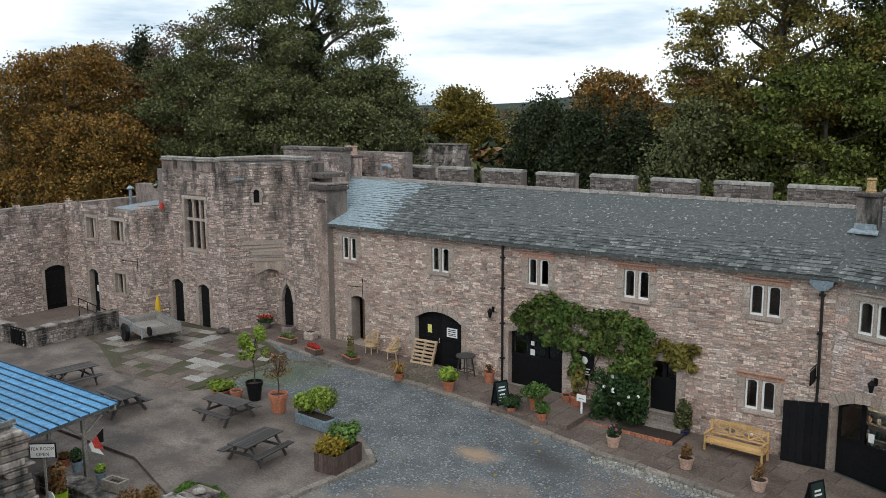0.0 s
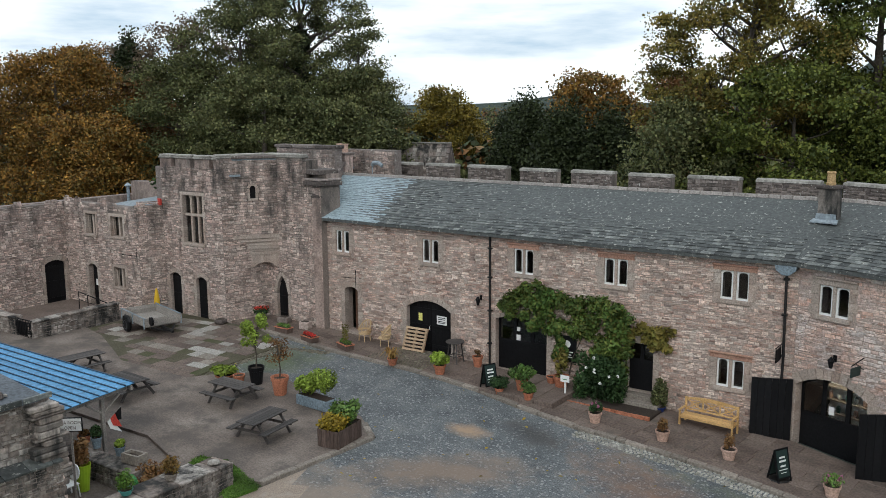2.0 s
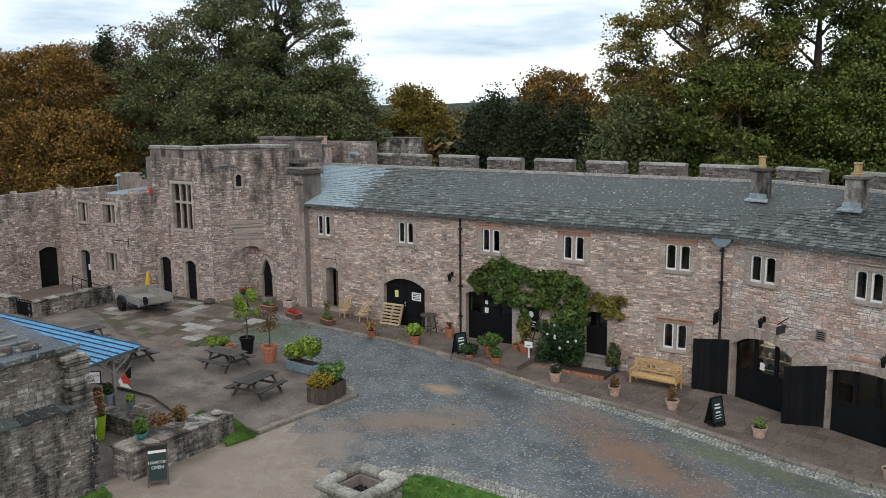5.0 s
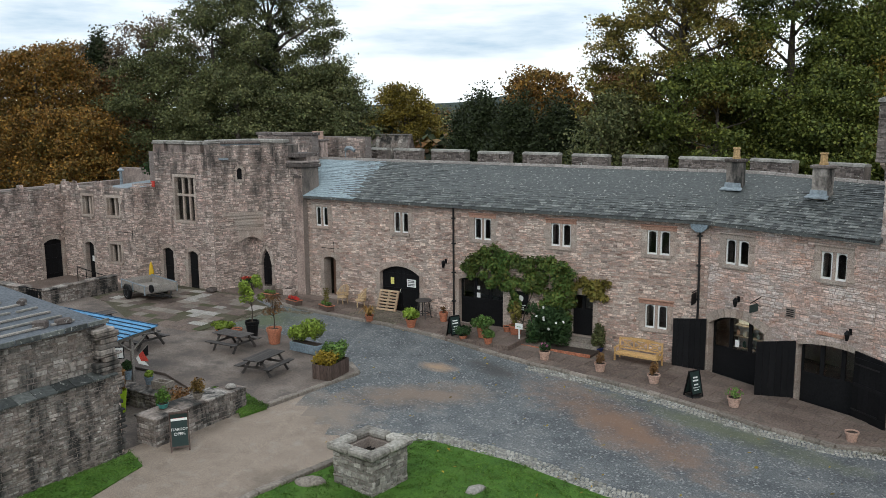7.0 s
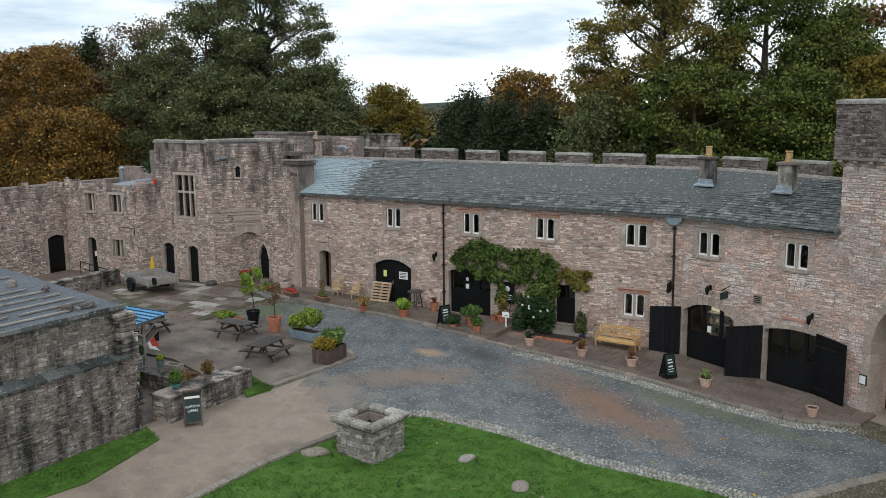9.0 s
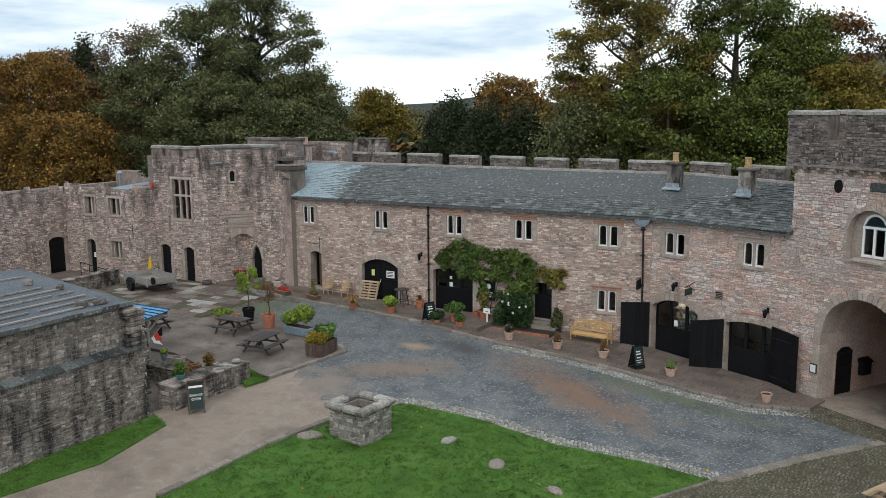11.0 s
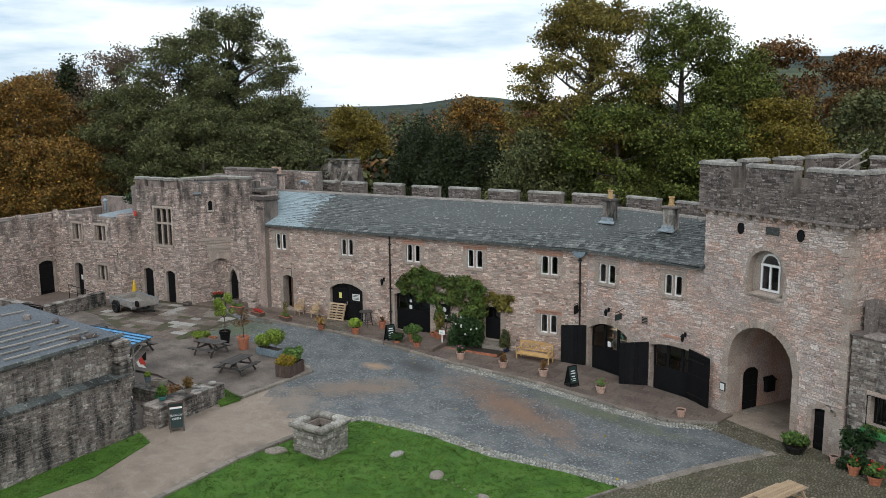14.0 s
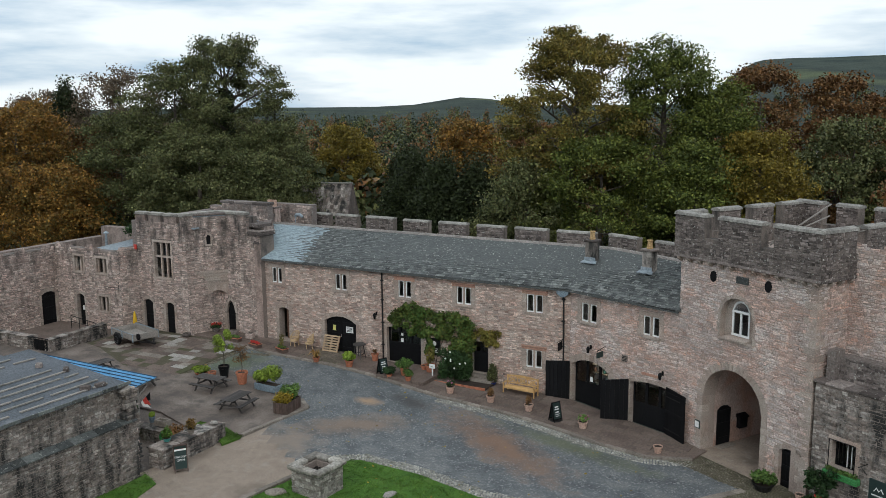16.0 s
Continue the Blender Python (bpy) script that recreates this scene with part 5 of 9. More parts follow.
def parapet(owner, m, length, z0, zc, merlons, gap_z, thick=0.5, over=0.26, corbels=True, seed=1, inner=True, coping=True):
    """A battlemented parapet that overhangs on small corbels. merlons: (s0, s1, top)."""
    r = random.Random(seed)
    part("parapet_wall", MB().box(-over, length + over, -over, -over + thick, z0, gap_z, m), MORTAR_DARK, owner)
    st = MB()
    tops = lambda s: next((t for a, b, t in merlons if a <= s <= b), gap_z)
    for p in courses(r, length + 2 * over, z0 + 0.03, max(t for _, _, t in merlons), [(b + over, c + over, gap_z, 99.0, 0, 0.0) for (_, b, _), (c, _, _) in zip(merlons, merlons[1:])], h=(0.07, 0.16), w=(0.12, 0.42), top=lambda s: tops(s - over)):
        stone_block(st, r, p[0] - over, p[1] - over, p[2], p[3], r.uniform(0.01, 0.03), m @ Matrix.Translation((0, -over, 0)))
    part("stonework", st, STONE_GREY_J, owner)["kind"] = "stuff"
    for a, b, top in merlons:
        me = part("merlon", MB().box(a, b, -over, -over + thick, gap_z, top, m), MORTAR_DARK, owner)
        ins = MB()
        for p in courses(r, b - a, gap_z - 0.5, top, [], h=(0.09, 0.2), w=(0.15, 0.5)):
            stone_block(ins, r, p[0], p[1], p[2], p[3], r.uniform(0.01, 0.03), m @ Matrix.Translation((b, -over + thick, 0)) @ pose(0, 0, 0, 0, 0, 180))
        part("stonework", ins, STONE_GREY_J, me)["kind"] = "stuff"
        cp = MB()
        s = a - 0.05
        while s < b:
            e = min(b + 0.05, s + r.uniform(0.45, 0.8))
            if b - e < 0.2:
                e = b + 0.05
            cp.prism([(-over - 0.06, top), (-over + thick + 0.06, top), (-over + thick + 0.03, top + 0.12), (-over + thick / 2, top + 0.19), (-over - 0.03, top + 0.12)], s + 0.006, e - 0.006, m @ pose(0, 0, 0, 0, 0, 90) @ Matrix.Diagonal((1, -1, 1, 1)))
            s = e
        part("coping", cp, COPING, me, "pale lichened coping stones")
    if corbels:
        n = int(length / 0.62)
        for i in range(n + 1):
            s = i * length / n
            part("corbel", MB().prism([(0.02, z0 - 0.32), (0.02, z0), (-over, z0), (-over, z0 - 0.1)], s - 0.09, s + 0.09, m @ pose(0, 0, 0, 0, 0, 90) @ Matrix.Diagonal((1, -1, 1, 1))), DRESSED, owner)
        part("string_course", MB().soft(-over - 0.02, length + over + 0.02, -over - 0.03, 0.1, z0 - 0.02, z0 + 0.12, 0.02, m), STONE_GREY, owner)


par = structure("parapet_gate", MB().box(0.3, 0.5, 0.3, 0.5, 8.9, 9.0, M_GATE), MORTAR_DARK, "weathered grey battlements of the gatehouse", "parapet")
parapet(par, M_GATE, LEN_GATE, 8.74, 0, [(-0.26, 1.72, 10.86), (2.58, 5.1, 10.86), (5.8, LEN_GATE + 0.26, 10.86)], 9.85, seed=41)
parapet(par, side_m, DEPTH, 8.74, 0, [(-0.2, 2.0, 10.86), (2.7, 4.1, 10.86), (4.9, 6.4, 10.86), (7.2, DEPTH, 10.86)], 9.85, seed=42)
back_line, _ = wall_frame((GB[0] + 0.521 * DEPTH, GB[1] + 0.853 * DEPTH), (GA[0] + 0.521 * DEPTH, GA[1] + 0.853 * DEPTH))
parapet(par, back_line, LEN_GATE, 8.74, 0, [(-0.2, 1.35, 10.9), (2.15, 3.5, 10.9), (4.4, 5.7, 10.9), (6.6, LEN_GATE + 0.2, 10.9)], 9.85, seed=43, corbels=False)
parapet(par, left_m, DEPTH, 8.74, 0, [(0, 1.8, 10.86), (2.6, 4.2, 10.86), (5.1, 6.7, 10.86), (7.6, DEPTH + 0.2, 10.86)], 9.85, seed=44, corbels=False)
t = thing("timber_props", M_GATE @ Matrix.Translation((5.0, 0.8, 9.0)), "pale timber poles leaning inside the gatehouse battlements", "timber")
for a, b in (((-0.3, -0.2, 0.9), (1.6, 1.6, 2.3)), ((-0.2, -0.1, 0.85), (0.9, 2.6, 2.7)), ((1.2, 0.5, 0.9), (3.6, 2.2, 2.0)), ((1.0, 0.9, 0.9), (3.2, 2.6, 2.05))):
    part("pole", MB().bar(a, b, 0.07, 0.05), GREYWOOD, t)

# walls beyond the gatehouse
RWA, RWB = (7.45, 23.0), (7.45 + 0.88 * 16, 23.0 - 0.475 * 16)
rwin = (0.95, 2.05, 0.85, 2.05, 0, 0.18)
wall_right, M_RIGHT, LEN_R = wall_piece("wall_right", RWA, RWB, -2.5, 4.35, 0.8, [rwin], MORTAR_DARK, "dark lichened rubble wall beside the gatehouse")
face_stones(wall_right, M_RIGHT, list(courses(rg, LEN_R, -1.8, 4.3, [rwin], h=(0.075, 0.18), w=(0.14, 0.46))), 120, STONE_BARN, STONE_BARN_J, seed=14, stretch=(0, 3.5, -2, 3))
blocks(wall_right, M_RIGHT, rwin, rg, jamb=0.18, lintel=0.2)
cp = MB()
s = -0.1
while s < LEN_R:
    e = s + rg.uniform(0.5, 0.9)
    cp.soft(s, e - 0.01, -0.08, 0.95, 4.35, 4.47, 0.03, M_RIGHT)
    s = e
part("coping", cp, STONE_GREY_J, wall_right)
wall_terrace = structure("wall_terrace", MB().box(0.4, LEN_R, 0.9, 1.5, 4.0, 5.5, M_RIGHT).box(0.1, 0.5, 0.55, 1.2, 4.4, 5.75, M_RIGHT).box(3.4, 3.9, 0.55, 1.2, 4.4, 5.75, M_RIGHT), STONE_GREY, "terrace parapet wall with brick piers", "wall")
face_stones(wall_terrace, M_RIGHT @ Matrix.Translation((0.4, 0.9, 0)), list(courses(rg, LEN_R - 0.5, 4.4, 5.5, [], h=(0.08, 0.18), w=(0.12, 0.42))), 0, STONE_GREY, STONE_GREY_J, seed=15)
sm2, slen = wall_frame((8.28, 24.95), (22.0, 18.3))
wall_high = structure("wall_high", MB().box(0, slen, 0, 1.0, -2.4, 9.9, sm2), MORTAR, "tall rear wall of red and grey rubble", "wall")
face_stones(wall_high, sm2, list(courses(rg, slen, 3.8, 10.5, [], h=(0.08, 0.17), w=(0.12, 0.42), top=lambda s: 10.0 + 0.3 * math.sin(s * 1.3) + 0.12 * math.sin(s * 4.1))), 0, STONE_GATE, STONE_GATE_J, seed=16)
t = thing("window_10", M_RIGHT @ Matrix.Translation((0, 0.3, 0)), "dark barred window with a flower box below", "window", kind="structure")
part("window_frame", MB().box(0.95, 1.02, 0, 0.08, 0.85, 2.05).box(1.98, 2.05, 0, 0.08, 0.85, 2.05).box(0.95, 2.05, 0, 0.08, 0.85, 0.93).box(0.95, 2.05, 0, 0.08, 1.97, 2.05), BLACK, t)
part("pane", MB().box(1.0, 2.0, 0.03, 0.04, 0.9, 2.0), GLASS, t)
for i in range(5):
    part("glazing_bar", MB().box(1.12 + i * 0.19, 1.15 + i * 0.19, -0.03, 0.02, 0.9, 2.0), WHITE if 1 < i < 4 else BLACK, t)
for x in (0.9, 2.1):
    part("guard_bar", MB().tube([(x, -0.45, 0.8), (x, -0.45, 2.1)], [0.02] * 2, 6), BLACK, t)
part("guard_bar", MB().tube([(0.9, -0.45, 2.1), (2.1, -0.45, 2.1)], [0.02] * 2, 6), BLACK, t)
part("guard_bar", MB().tube([(0.9, -0.45, 0.8), (2.1, -0.45, 0.8)], [0.02] * 2, 6), BLACK, t)
t = thing("window_box", M_RIGHT @ Matrix.Translation((0.75, -0.32, 0.45)), "green wooden window box full of plants", "planter")
part("trough", MB().soft(0, 1.6, 0, 0.3, 0, 0.28, 0.02), GREENPAINT, t)
t2 = thing("hanging_sign", M_RIGHT @ Matrix.Translation((2.75, -0.06, -0.35)), "dark green wall sign with pale lettering", "sign")
part("board", MB().soft(0, 1.0, -0.04, 0.0, 0, 1.35, 0.02), SIGNGREEN, t2)
part("emblem", MB().tube([(0.25, -0.05, 0.85), (0.35, -0.05, 1.02), (0.45, -0.05, 0.88), (0.55, -0.05, 1.02), (0.65, -0.05, 0.85)], [0.02] * 5, 5), WHITE, t2)
part("printed_line", MB().box(0.15, 0.85, -0.055, -0.041, 0.66, 0.71), WHITE, t2)
part("printed_line", MB().box(0.3, 0.7, -0.055, -0.041, 0.4, 0.43), WHITE, t2)
t2 = thing("sign_bracket", M_RIGHT @ Matrix.Translation((2.6, 0, 0.9)), "black iron bracket on the rubble wall", "bracket")
part("arm", MB().tube([(0, 0, 0.6), (0, -0.7, 0.62)], [0.02] * 2, 6).tube([(0, 0, 0.1), (0, -0.5, 0.6)], [0.015] * 2, 6), DARKMETAL, t2)


# ---- old corner tower ----
def merlon_row(owner, m, spans, z, h, seed, thick=0.45):
    r = random.Random(seed)
    for a, b in spans:
        me = part("merlon", MB().box(a, b, 0, thick, z, z + h, m), STONE_OLD, owner)
        cp = MB()
        cp.soft(a - 0.06, b + 0.06, -0.08, thick + 0.08, z + h, z + h + 0.09, 0.02, m).soft(a - 0.02, b + 0.02, -0.04, thick + 0.04, z + h + 0.09, z + h + 0.2, 0.03, m)
        part("coping", cp, COPING, me, "grey moulded coping")


rt = random.Random(51)
P0, P1, P2, P3, P4 = (-38.9, 27.15), (-34.05, 27.15), (-33.25, 29.65), (-30.25, 29.5), (-29.1, 29.3)
t_win = (1.70, 3.36, 4.28, 6.86, 0, 0.16)
t_d1 = (0.32, 1.28, 0.0, 2.56, 0.2, 0.2)
t_d2 = (2.52, 3.42, -0.05, 2.52, 0.2, 0.2)
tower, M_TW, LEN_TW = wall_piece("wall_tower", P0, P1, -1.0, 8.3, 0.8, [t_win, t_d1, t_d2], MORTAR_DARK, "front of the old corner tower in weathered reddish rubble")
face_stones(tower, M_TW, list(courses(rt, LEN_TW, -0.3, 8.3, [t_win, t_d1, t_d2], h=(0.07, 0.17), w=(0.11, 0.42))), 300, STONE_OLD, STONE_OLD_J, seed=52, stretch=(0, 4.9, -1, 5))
for o in (t_d1, t_d2):
    blocks(tower, M_TW, o, rt, jamb=0.22, lintel=0.22, sill=0)
    d = thing("door_9", M_TW @ Matrix.Translation((0, 0.16, 0)), "dark doorway of the old tower with a black door", "door", kind="structure")
    plank_leaf(d, o[0] + 0.02, o[1] - 0.02, 0.02, 2.5, 0, 0.05, BLACK, lambda x: arch_z(o, x) - 0.02, 3)
blocks(tower, M_TW, t_win, rt, jamb=0.16, lintel=0.16, sill=0.14)
merlon_row(tower, M_TW, [(0.0, 0.95), (1.3, 2.5), (2.85, 4.05), (4.35, 4.8)], 8.28, 0.5, 3)
t = thing("window_11", M_TW @ Matrix.Translation((t_win[0], 0.12, t_win[2])), "tall six-light stone mullioned window", "window", kind="structure")
w, h = t_win[1] - t_win[0], t_win[3] - t_win[2]
for i in (1, 2):
    part("mullion", MB().soft(w * i / 3 - 0.07, w * i / 3 + 0.07, 0, 0.2, 0, h, 0.02), DRESSED, t)
part("transom", MB().soft(0, w, -0.01, 0.2, h * 0.56, h * 0.56 + 0.14, 0.02), DRESSED, t)
for i in range(3):
    a, b = w * i / 3 + (0.07 if i else 0.0), w * (i + 1) / 3 - (0.07 if i < 2 else 0)
    c, r0 = (a + b) / 2, (b - a) / 2
    hd = MB()
    for j in range(6):
        x0, x1 = a + (b - a) * j / 6, a + (b - a) * (j + 1) / 6
        za, zb = (h - r0 + r0 * math.sqrt(max(0, 1 - ((x - c) / r0) ** 2)) for x in (x0, x1))
        hd.prism([(x0, za), (x1, zb), (x1, h + 0.01), (x0, h + 0.01)], 0.02, 0.18)
    part("light_head", hd, DRESSED, t)
    part("pane", MB().box(a, b, 0.12, 0.13, 0.0, h * 0.56), GLASS, t)
    part("pane", MB().box(a, b, 0.12, 0.13, h * 0.56 + 0.14, h), GLASS, t)

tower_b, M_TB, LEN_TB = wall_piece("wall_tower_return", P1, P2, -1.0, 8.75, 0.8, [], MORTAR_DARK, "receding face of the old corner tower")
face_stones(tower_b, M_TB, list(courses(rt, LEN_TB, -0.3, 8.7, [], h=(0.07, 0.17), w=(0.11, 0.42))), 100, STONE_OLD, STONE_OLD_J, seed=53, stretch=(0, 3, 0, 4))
merlon_row(tower_b, M_TB, [(-0.1, LEN_TB)], 8.7, 0.15, 4)
c_door = (0.42, 1.32, 0.12, 2.6, 1.05, 0.2)
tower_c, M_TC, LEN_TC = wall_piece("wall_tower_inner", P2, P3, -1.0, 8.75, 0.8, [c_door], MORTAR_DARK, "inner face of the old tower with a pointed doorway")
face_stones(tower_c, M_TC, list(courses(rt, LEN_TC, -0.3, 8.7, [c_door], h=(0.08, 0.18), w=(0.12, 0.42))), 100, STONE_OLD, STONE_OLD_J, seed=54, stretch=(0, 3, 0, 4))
blocks(tower_c, M_TC, c_door, rt, jamb=0.2, lintel=0.2, sill=0)
merlon_row(tower_c, M_TC, [(-0.1, 2.6)], 8.7, 0.15, 5)
d = thing("door_10", M_TC @ Matrix.Translation((0, 0.16, 0)), "black pointed door", "door", kind="structure")
plank_leaf(d, c_door[0] + 0.02, c_door[1] - 0.02, 0.15, 2.5, 0, 0.05, BLACK, lambda x: arch_z(c_door, x) - 0.02, 3)
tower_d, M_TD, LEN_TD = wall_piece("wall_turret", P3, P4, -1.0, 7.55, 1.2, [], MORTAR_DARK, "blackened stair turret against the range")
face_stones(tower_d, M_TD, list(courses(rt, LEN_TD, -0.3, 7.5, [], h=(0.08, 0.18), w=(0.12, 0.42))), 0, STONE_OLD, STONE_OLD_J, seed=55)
for i, (a, b, z, hh) in enumerate(((-0.15, 1.3, 7.5, 0.22), (-0.1, 1.25, 7.74, 0.12), (-0.9, 1.0, 8.05, 0.25))):
    part("coping", MB().soft(a, b, -0.12 + 0.05 * i, 1.3, z, z + hh, 0.03, M_TD), STONE_GREY, tower_d)
part("turret_side", MB().box(LEN_TD - 0.4, LEN_TD - 0.02, 0.0, 0.5, -1, 7.5, M_TD).box(-0.9, 1.0, 0.5, 1.4, 7.5, 8.1, M_TD), STONE_OLD, tower_d)
vm, vlen = wall_frame((-29.1, 29.3), (-31.95, 34.3))
vg = structure("wall_verge", MB().prism([(0, -1), (vlen, -1), (vlen, 8.25), (0, 6.9)], 0.0, 0.45, vm), STONE_OLD, "stepped stone verge where the slate roof meets the tower", "wall")
for i in range(9):
    a = i * vlen / 9
    part("coping", MB().add([(a + .01, -.06, 6.92 + a * .236), (a + .62, -.06, 6.92 + (a + .6) * .236), (a + .62, .5, 6.92 + (a + .6) * .236), (a + .01, .5, 6.92 + a * .236), (a + .01, -.06, 7.04 + a * .236), (a + .62, -.06, 7.04 + (a + .6) * .236), (a + .62, .5, 7.04 + (a + .6) * .236), (a + .01, .5, 7.04 + a * .236)], [(3, 2, 1, 0), (4, 5, 6, 7), (0, 1, 5, 4), (1, 2, 6, 5), (2, 3, 7, 6), (3, 0, 4, 7)], vm), STONE_GREY, vg)
# the upper storey oversails the inner corner on corbelled courses above a small arch
dirb = (Vector((*P1, 0)) - Vector((*P2, 0))).normalized()
dirc = (Vector((*P3, 0)) - Vector((*P2, 0))).normalized()
corner = Vector((*P2, 0))


def corner_block(mb, rb_, rc_, z0, z1):
    a, b, c = corner + dirb * rb_, corner + dirc * rc_, corner - (dirb + dirc) * 0.05
    return mb.add([(p.x, p.y, z) for z in (z0, z1) for p in (c, a, b)], [(2, 1, 0), (3, 4, 5), (0, 1, 4, 3), (1, 2, 5, 4), (2, 0, 3, 5)])


QA, QB = corner + dirb * 1.98, corner + dirc * 0.74
LEN_Q = (QB - QA).length
q_win = (LEN_Q * 0.44 - 0.15, LEN_Q * 0.44 + 0.17, 6.72, 7.42, 0.16, 0.12)
tower_q, M_TQ, LEN_TQ = wall_piece("wall_tower_corner", (QA.x, QA.y), (QB.x, QB.y), 4.8, 8.72, 0.22, [q_win], MORTAR_DARK, "upper face of the old tower oversailing its inner corner")
face_stones(tower_q, M_TQ, list(courses(rt, LEN_TQ, 4.82, 8.7, [q_win], h=(0.08, 0.18), w=(0.12, 0.42))), 100, STONE_OLD, STONE_OLD_J, seed=59, stretch=(0, 3, 0, 9))
blocks(tower_q, M_TQ, q_win, rt, jamb=0.13, lintel=0.14, sill=0.1, depth=0.2)
# Added black board stands for the shade behind the small window.
part("shutter", MB().box(q_win[0] - 0.02, q_win[1] + 0.02, 0.15, 0.2, q_win[2], q_win[3], M_TQ), BLACK, tower_q, "black board for the dark inside the small window")
part("corner_roof", corner_block(MB(), 1.98, 0.74, 8.72, 8.8), LEAD, tower_q)
part("coping", MB().soft(0, LEN_TQ, -0.1, 0.4, 8.8, 8.95, 0.03, M_TQ), STONE_GREY, tower_q)
hood = structure("hood", corner_block(MB(), 1.0, 0.66, 3.55, 3.72), DRESSED, "stepped stone hood corbelled across the inner corner", "hood")
for z0, z1, rb_, rc_ in ((4.62, 4.82, 2.05, 0.8), (4.44, 4.6, 1.8, 0.76), (4.24, 4.43, 1.45, 0.7), (4.05, 4.23, 1.36, 0.8), (3.92, 4.04, 1.22, 0.72), (3.74, 3.9, 1.26, 0.78)):
    part("hood_course", corner_block(MB(), rb_, rc_, z0, z1), DRESSED, hood)
HA, HB = corner + dirb * 1.12, corner + dirc * 0.72
hm, hl = wall_frame((HA.x, HA.y), (HB.x, HB.y))
h_arch = (0.12, hl - 0.12, 2.9, 3.32, 0.3)
for i in range(9):
    a, b = hl * i / 9, hl * (i + 1) / 9
    za, zb = (arch_z(h_arch, min(max(v, h_arch[0]), h_arch[1])) for v in (a, b))
    part("arch_stone", MB().prism([(a + 0.004, za), (b - 0.004, zb), (b - 0.004, 3.73), (a + 0.004, 3.73)], 0, 0.22, hm), DRESSED, hood)
structure("roof_tower", MB().box(-38.9, -33.6, 27.6, 35.5, 7.9, 8.0).box(-33.5, -32.4, 30.3, 35.9, 7.9, 8.0), LEAD, "flat leaded tower roof", "roof")
back = structure("wall_tower_back", MB().box(-39.2, -33.0, 35.0, 35.6, -1, 8.6).box(-39.4, -38.8, 27.2, 35.6, -1, 8.3).box(-33.2, -29.4, 35.6, 36.2, -1, 9.0).box(-36.0, -31.5, 33.0, 33.6, 7.8, 9.15), STONE_GREY, "rear parapets of the old tower", "wall")
for a, b, z0, z1 in (((-36.0, 33.0), (-31.5, 33.0), 7.85, 9.12), ((-33.2, 35.6), (-29.4, 35.6), 7.4, 8.95), ((-39.2, 35.0), (-33.2, 35.0), 7.6, 8.55)):
    bm_, bl_ = wall_frame(a, b)
    face_stones(back, bm_, list(courses(rt, bl_, z0, z1, [], h=(0.08, 0.18), w=(0.12, 0.42))), 0, STONE_OLD, STONE_OLD_J, seed=61)
for x0, x1, y in ((-36.1, -34.8, 32.9), (-34.7, -33.0, 32.9), (-32.9, -31.4, 32.9)):
    part("coping", MB().soft(x0, x1, y, y + 0.8, 9.15, 9.33, 0.03), STONE_GREY, back)
t = thing("chimney", pose(-32.4, 34.6, 8.2), "squat stone chimney with two clay pots on the tower", "chimney", "stone chimneys on the roof")
part("chimney_shaft", MB().soft(-0.5, 0.5, -0.35, 0.35, -0.6, 0.55, 0.03), STONE_OLD, t)
part("cap", MB().soft(-0.58, 0.58, -0.42, 0.42, 0.55, 0.68, 0.03), STONE_GREY, t)
for x in (-0.22, 0.24):
    part("chimney_pot", MB().lathe([(0.18, 0), (0.16, 0.4), (0.19, 0.42), (0.19, 0.48), (0.12, 0.48), (0.12, 0.1)], 12, (x, 0, 0.68)), TERRA_PALE, t)
t = thing("flue", pose(-30.2, 34.6, 8.0), "bent metal flue behind the tower roof", "flue")
part("pole", MB().tube([(0, 0, -0.8), (0, 0, 0.25)], [0.03] * 2, 6), LEAD, t)
part("elbow", MB().tube([(0, 0, 0.2), (0.1, 0, 0.35), (0.45, 0, 0.36), (0.7, 0, 0.2)], [0.11, 0.12, 0.12, 0.11], 9), LEAD, t)
# gabled stone building behind the curtain wall
M_HB = pose(-42.1, 59.1, -3.4, 0, 0, 108) @ Matrix.Scale(1.2, 4)
gb = structure("house_behind", MB().prism([(-2.4, -1), (2.4, -1), (2.4, 5.6), (0, 9.6), (-2.4, 5.6)], 0, 5, M_HB), STONE_OLD, "grey stone gable with a mossy slate roof behind the wall", "building")
rh = random.Random(77)
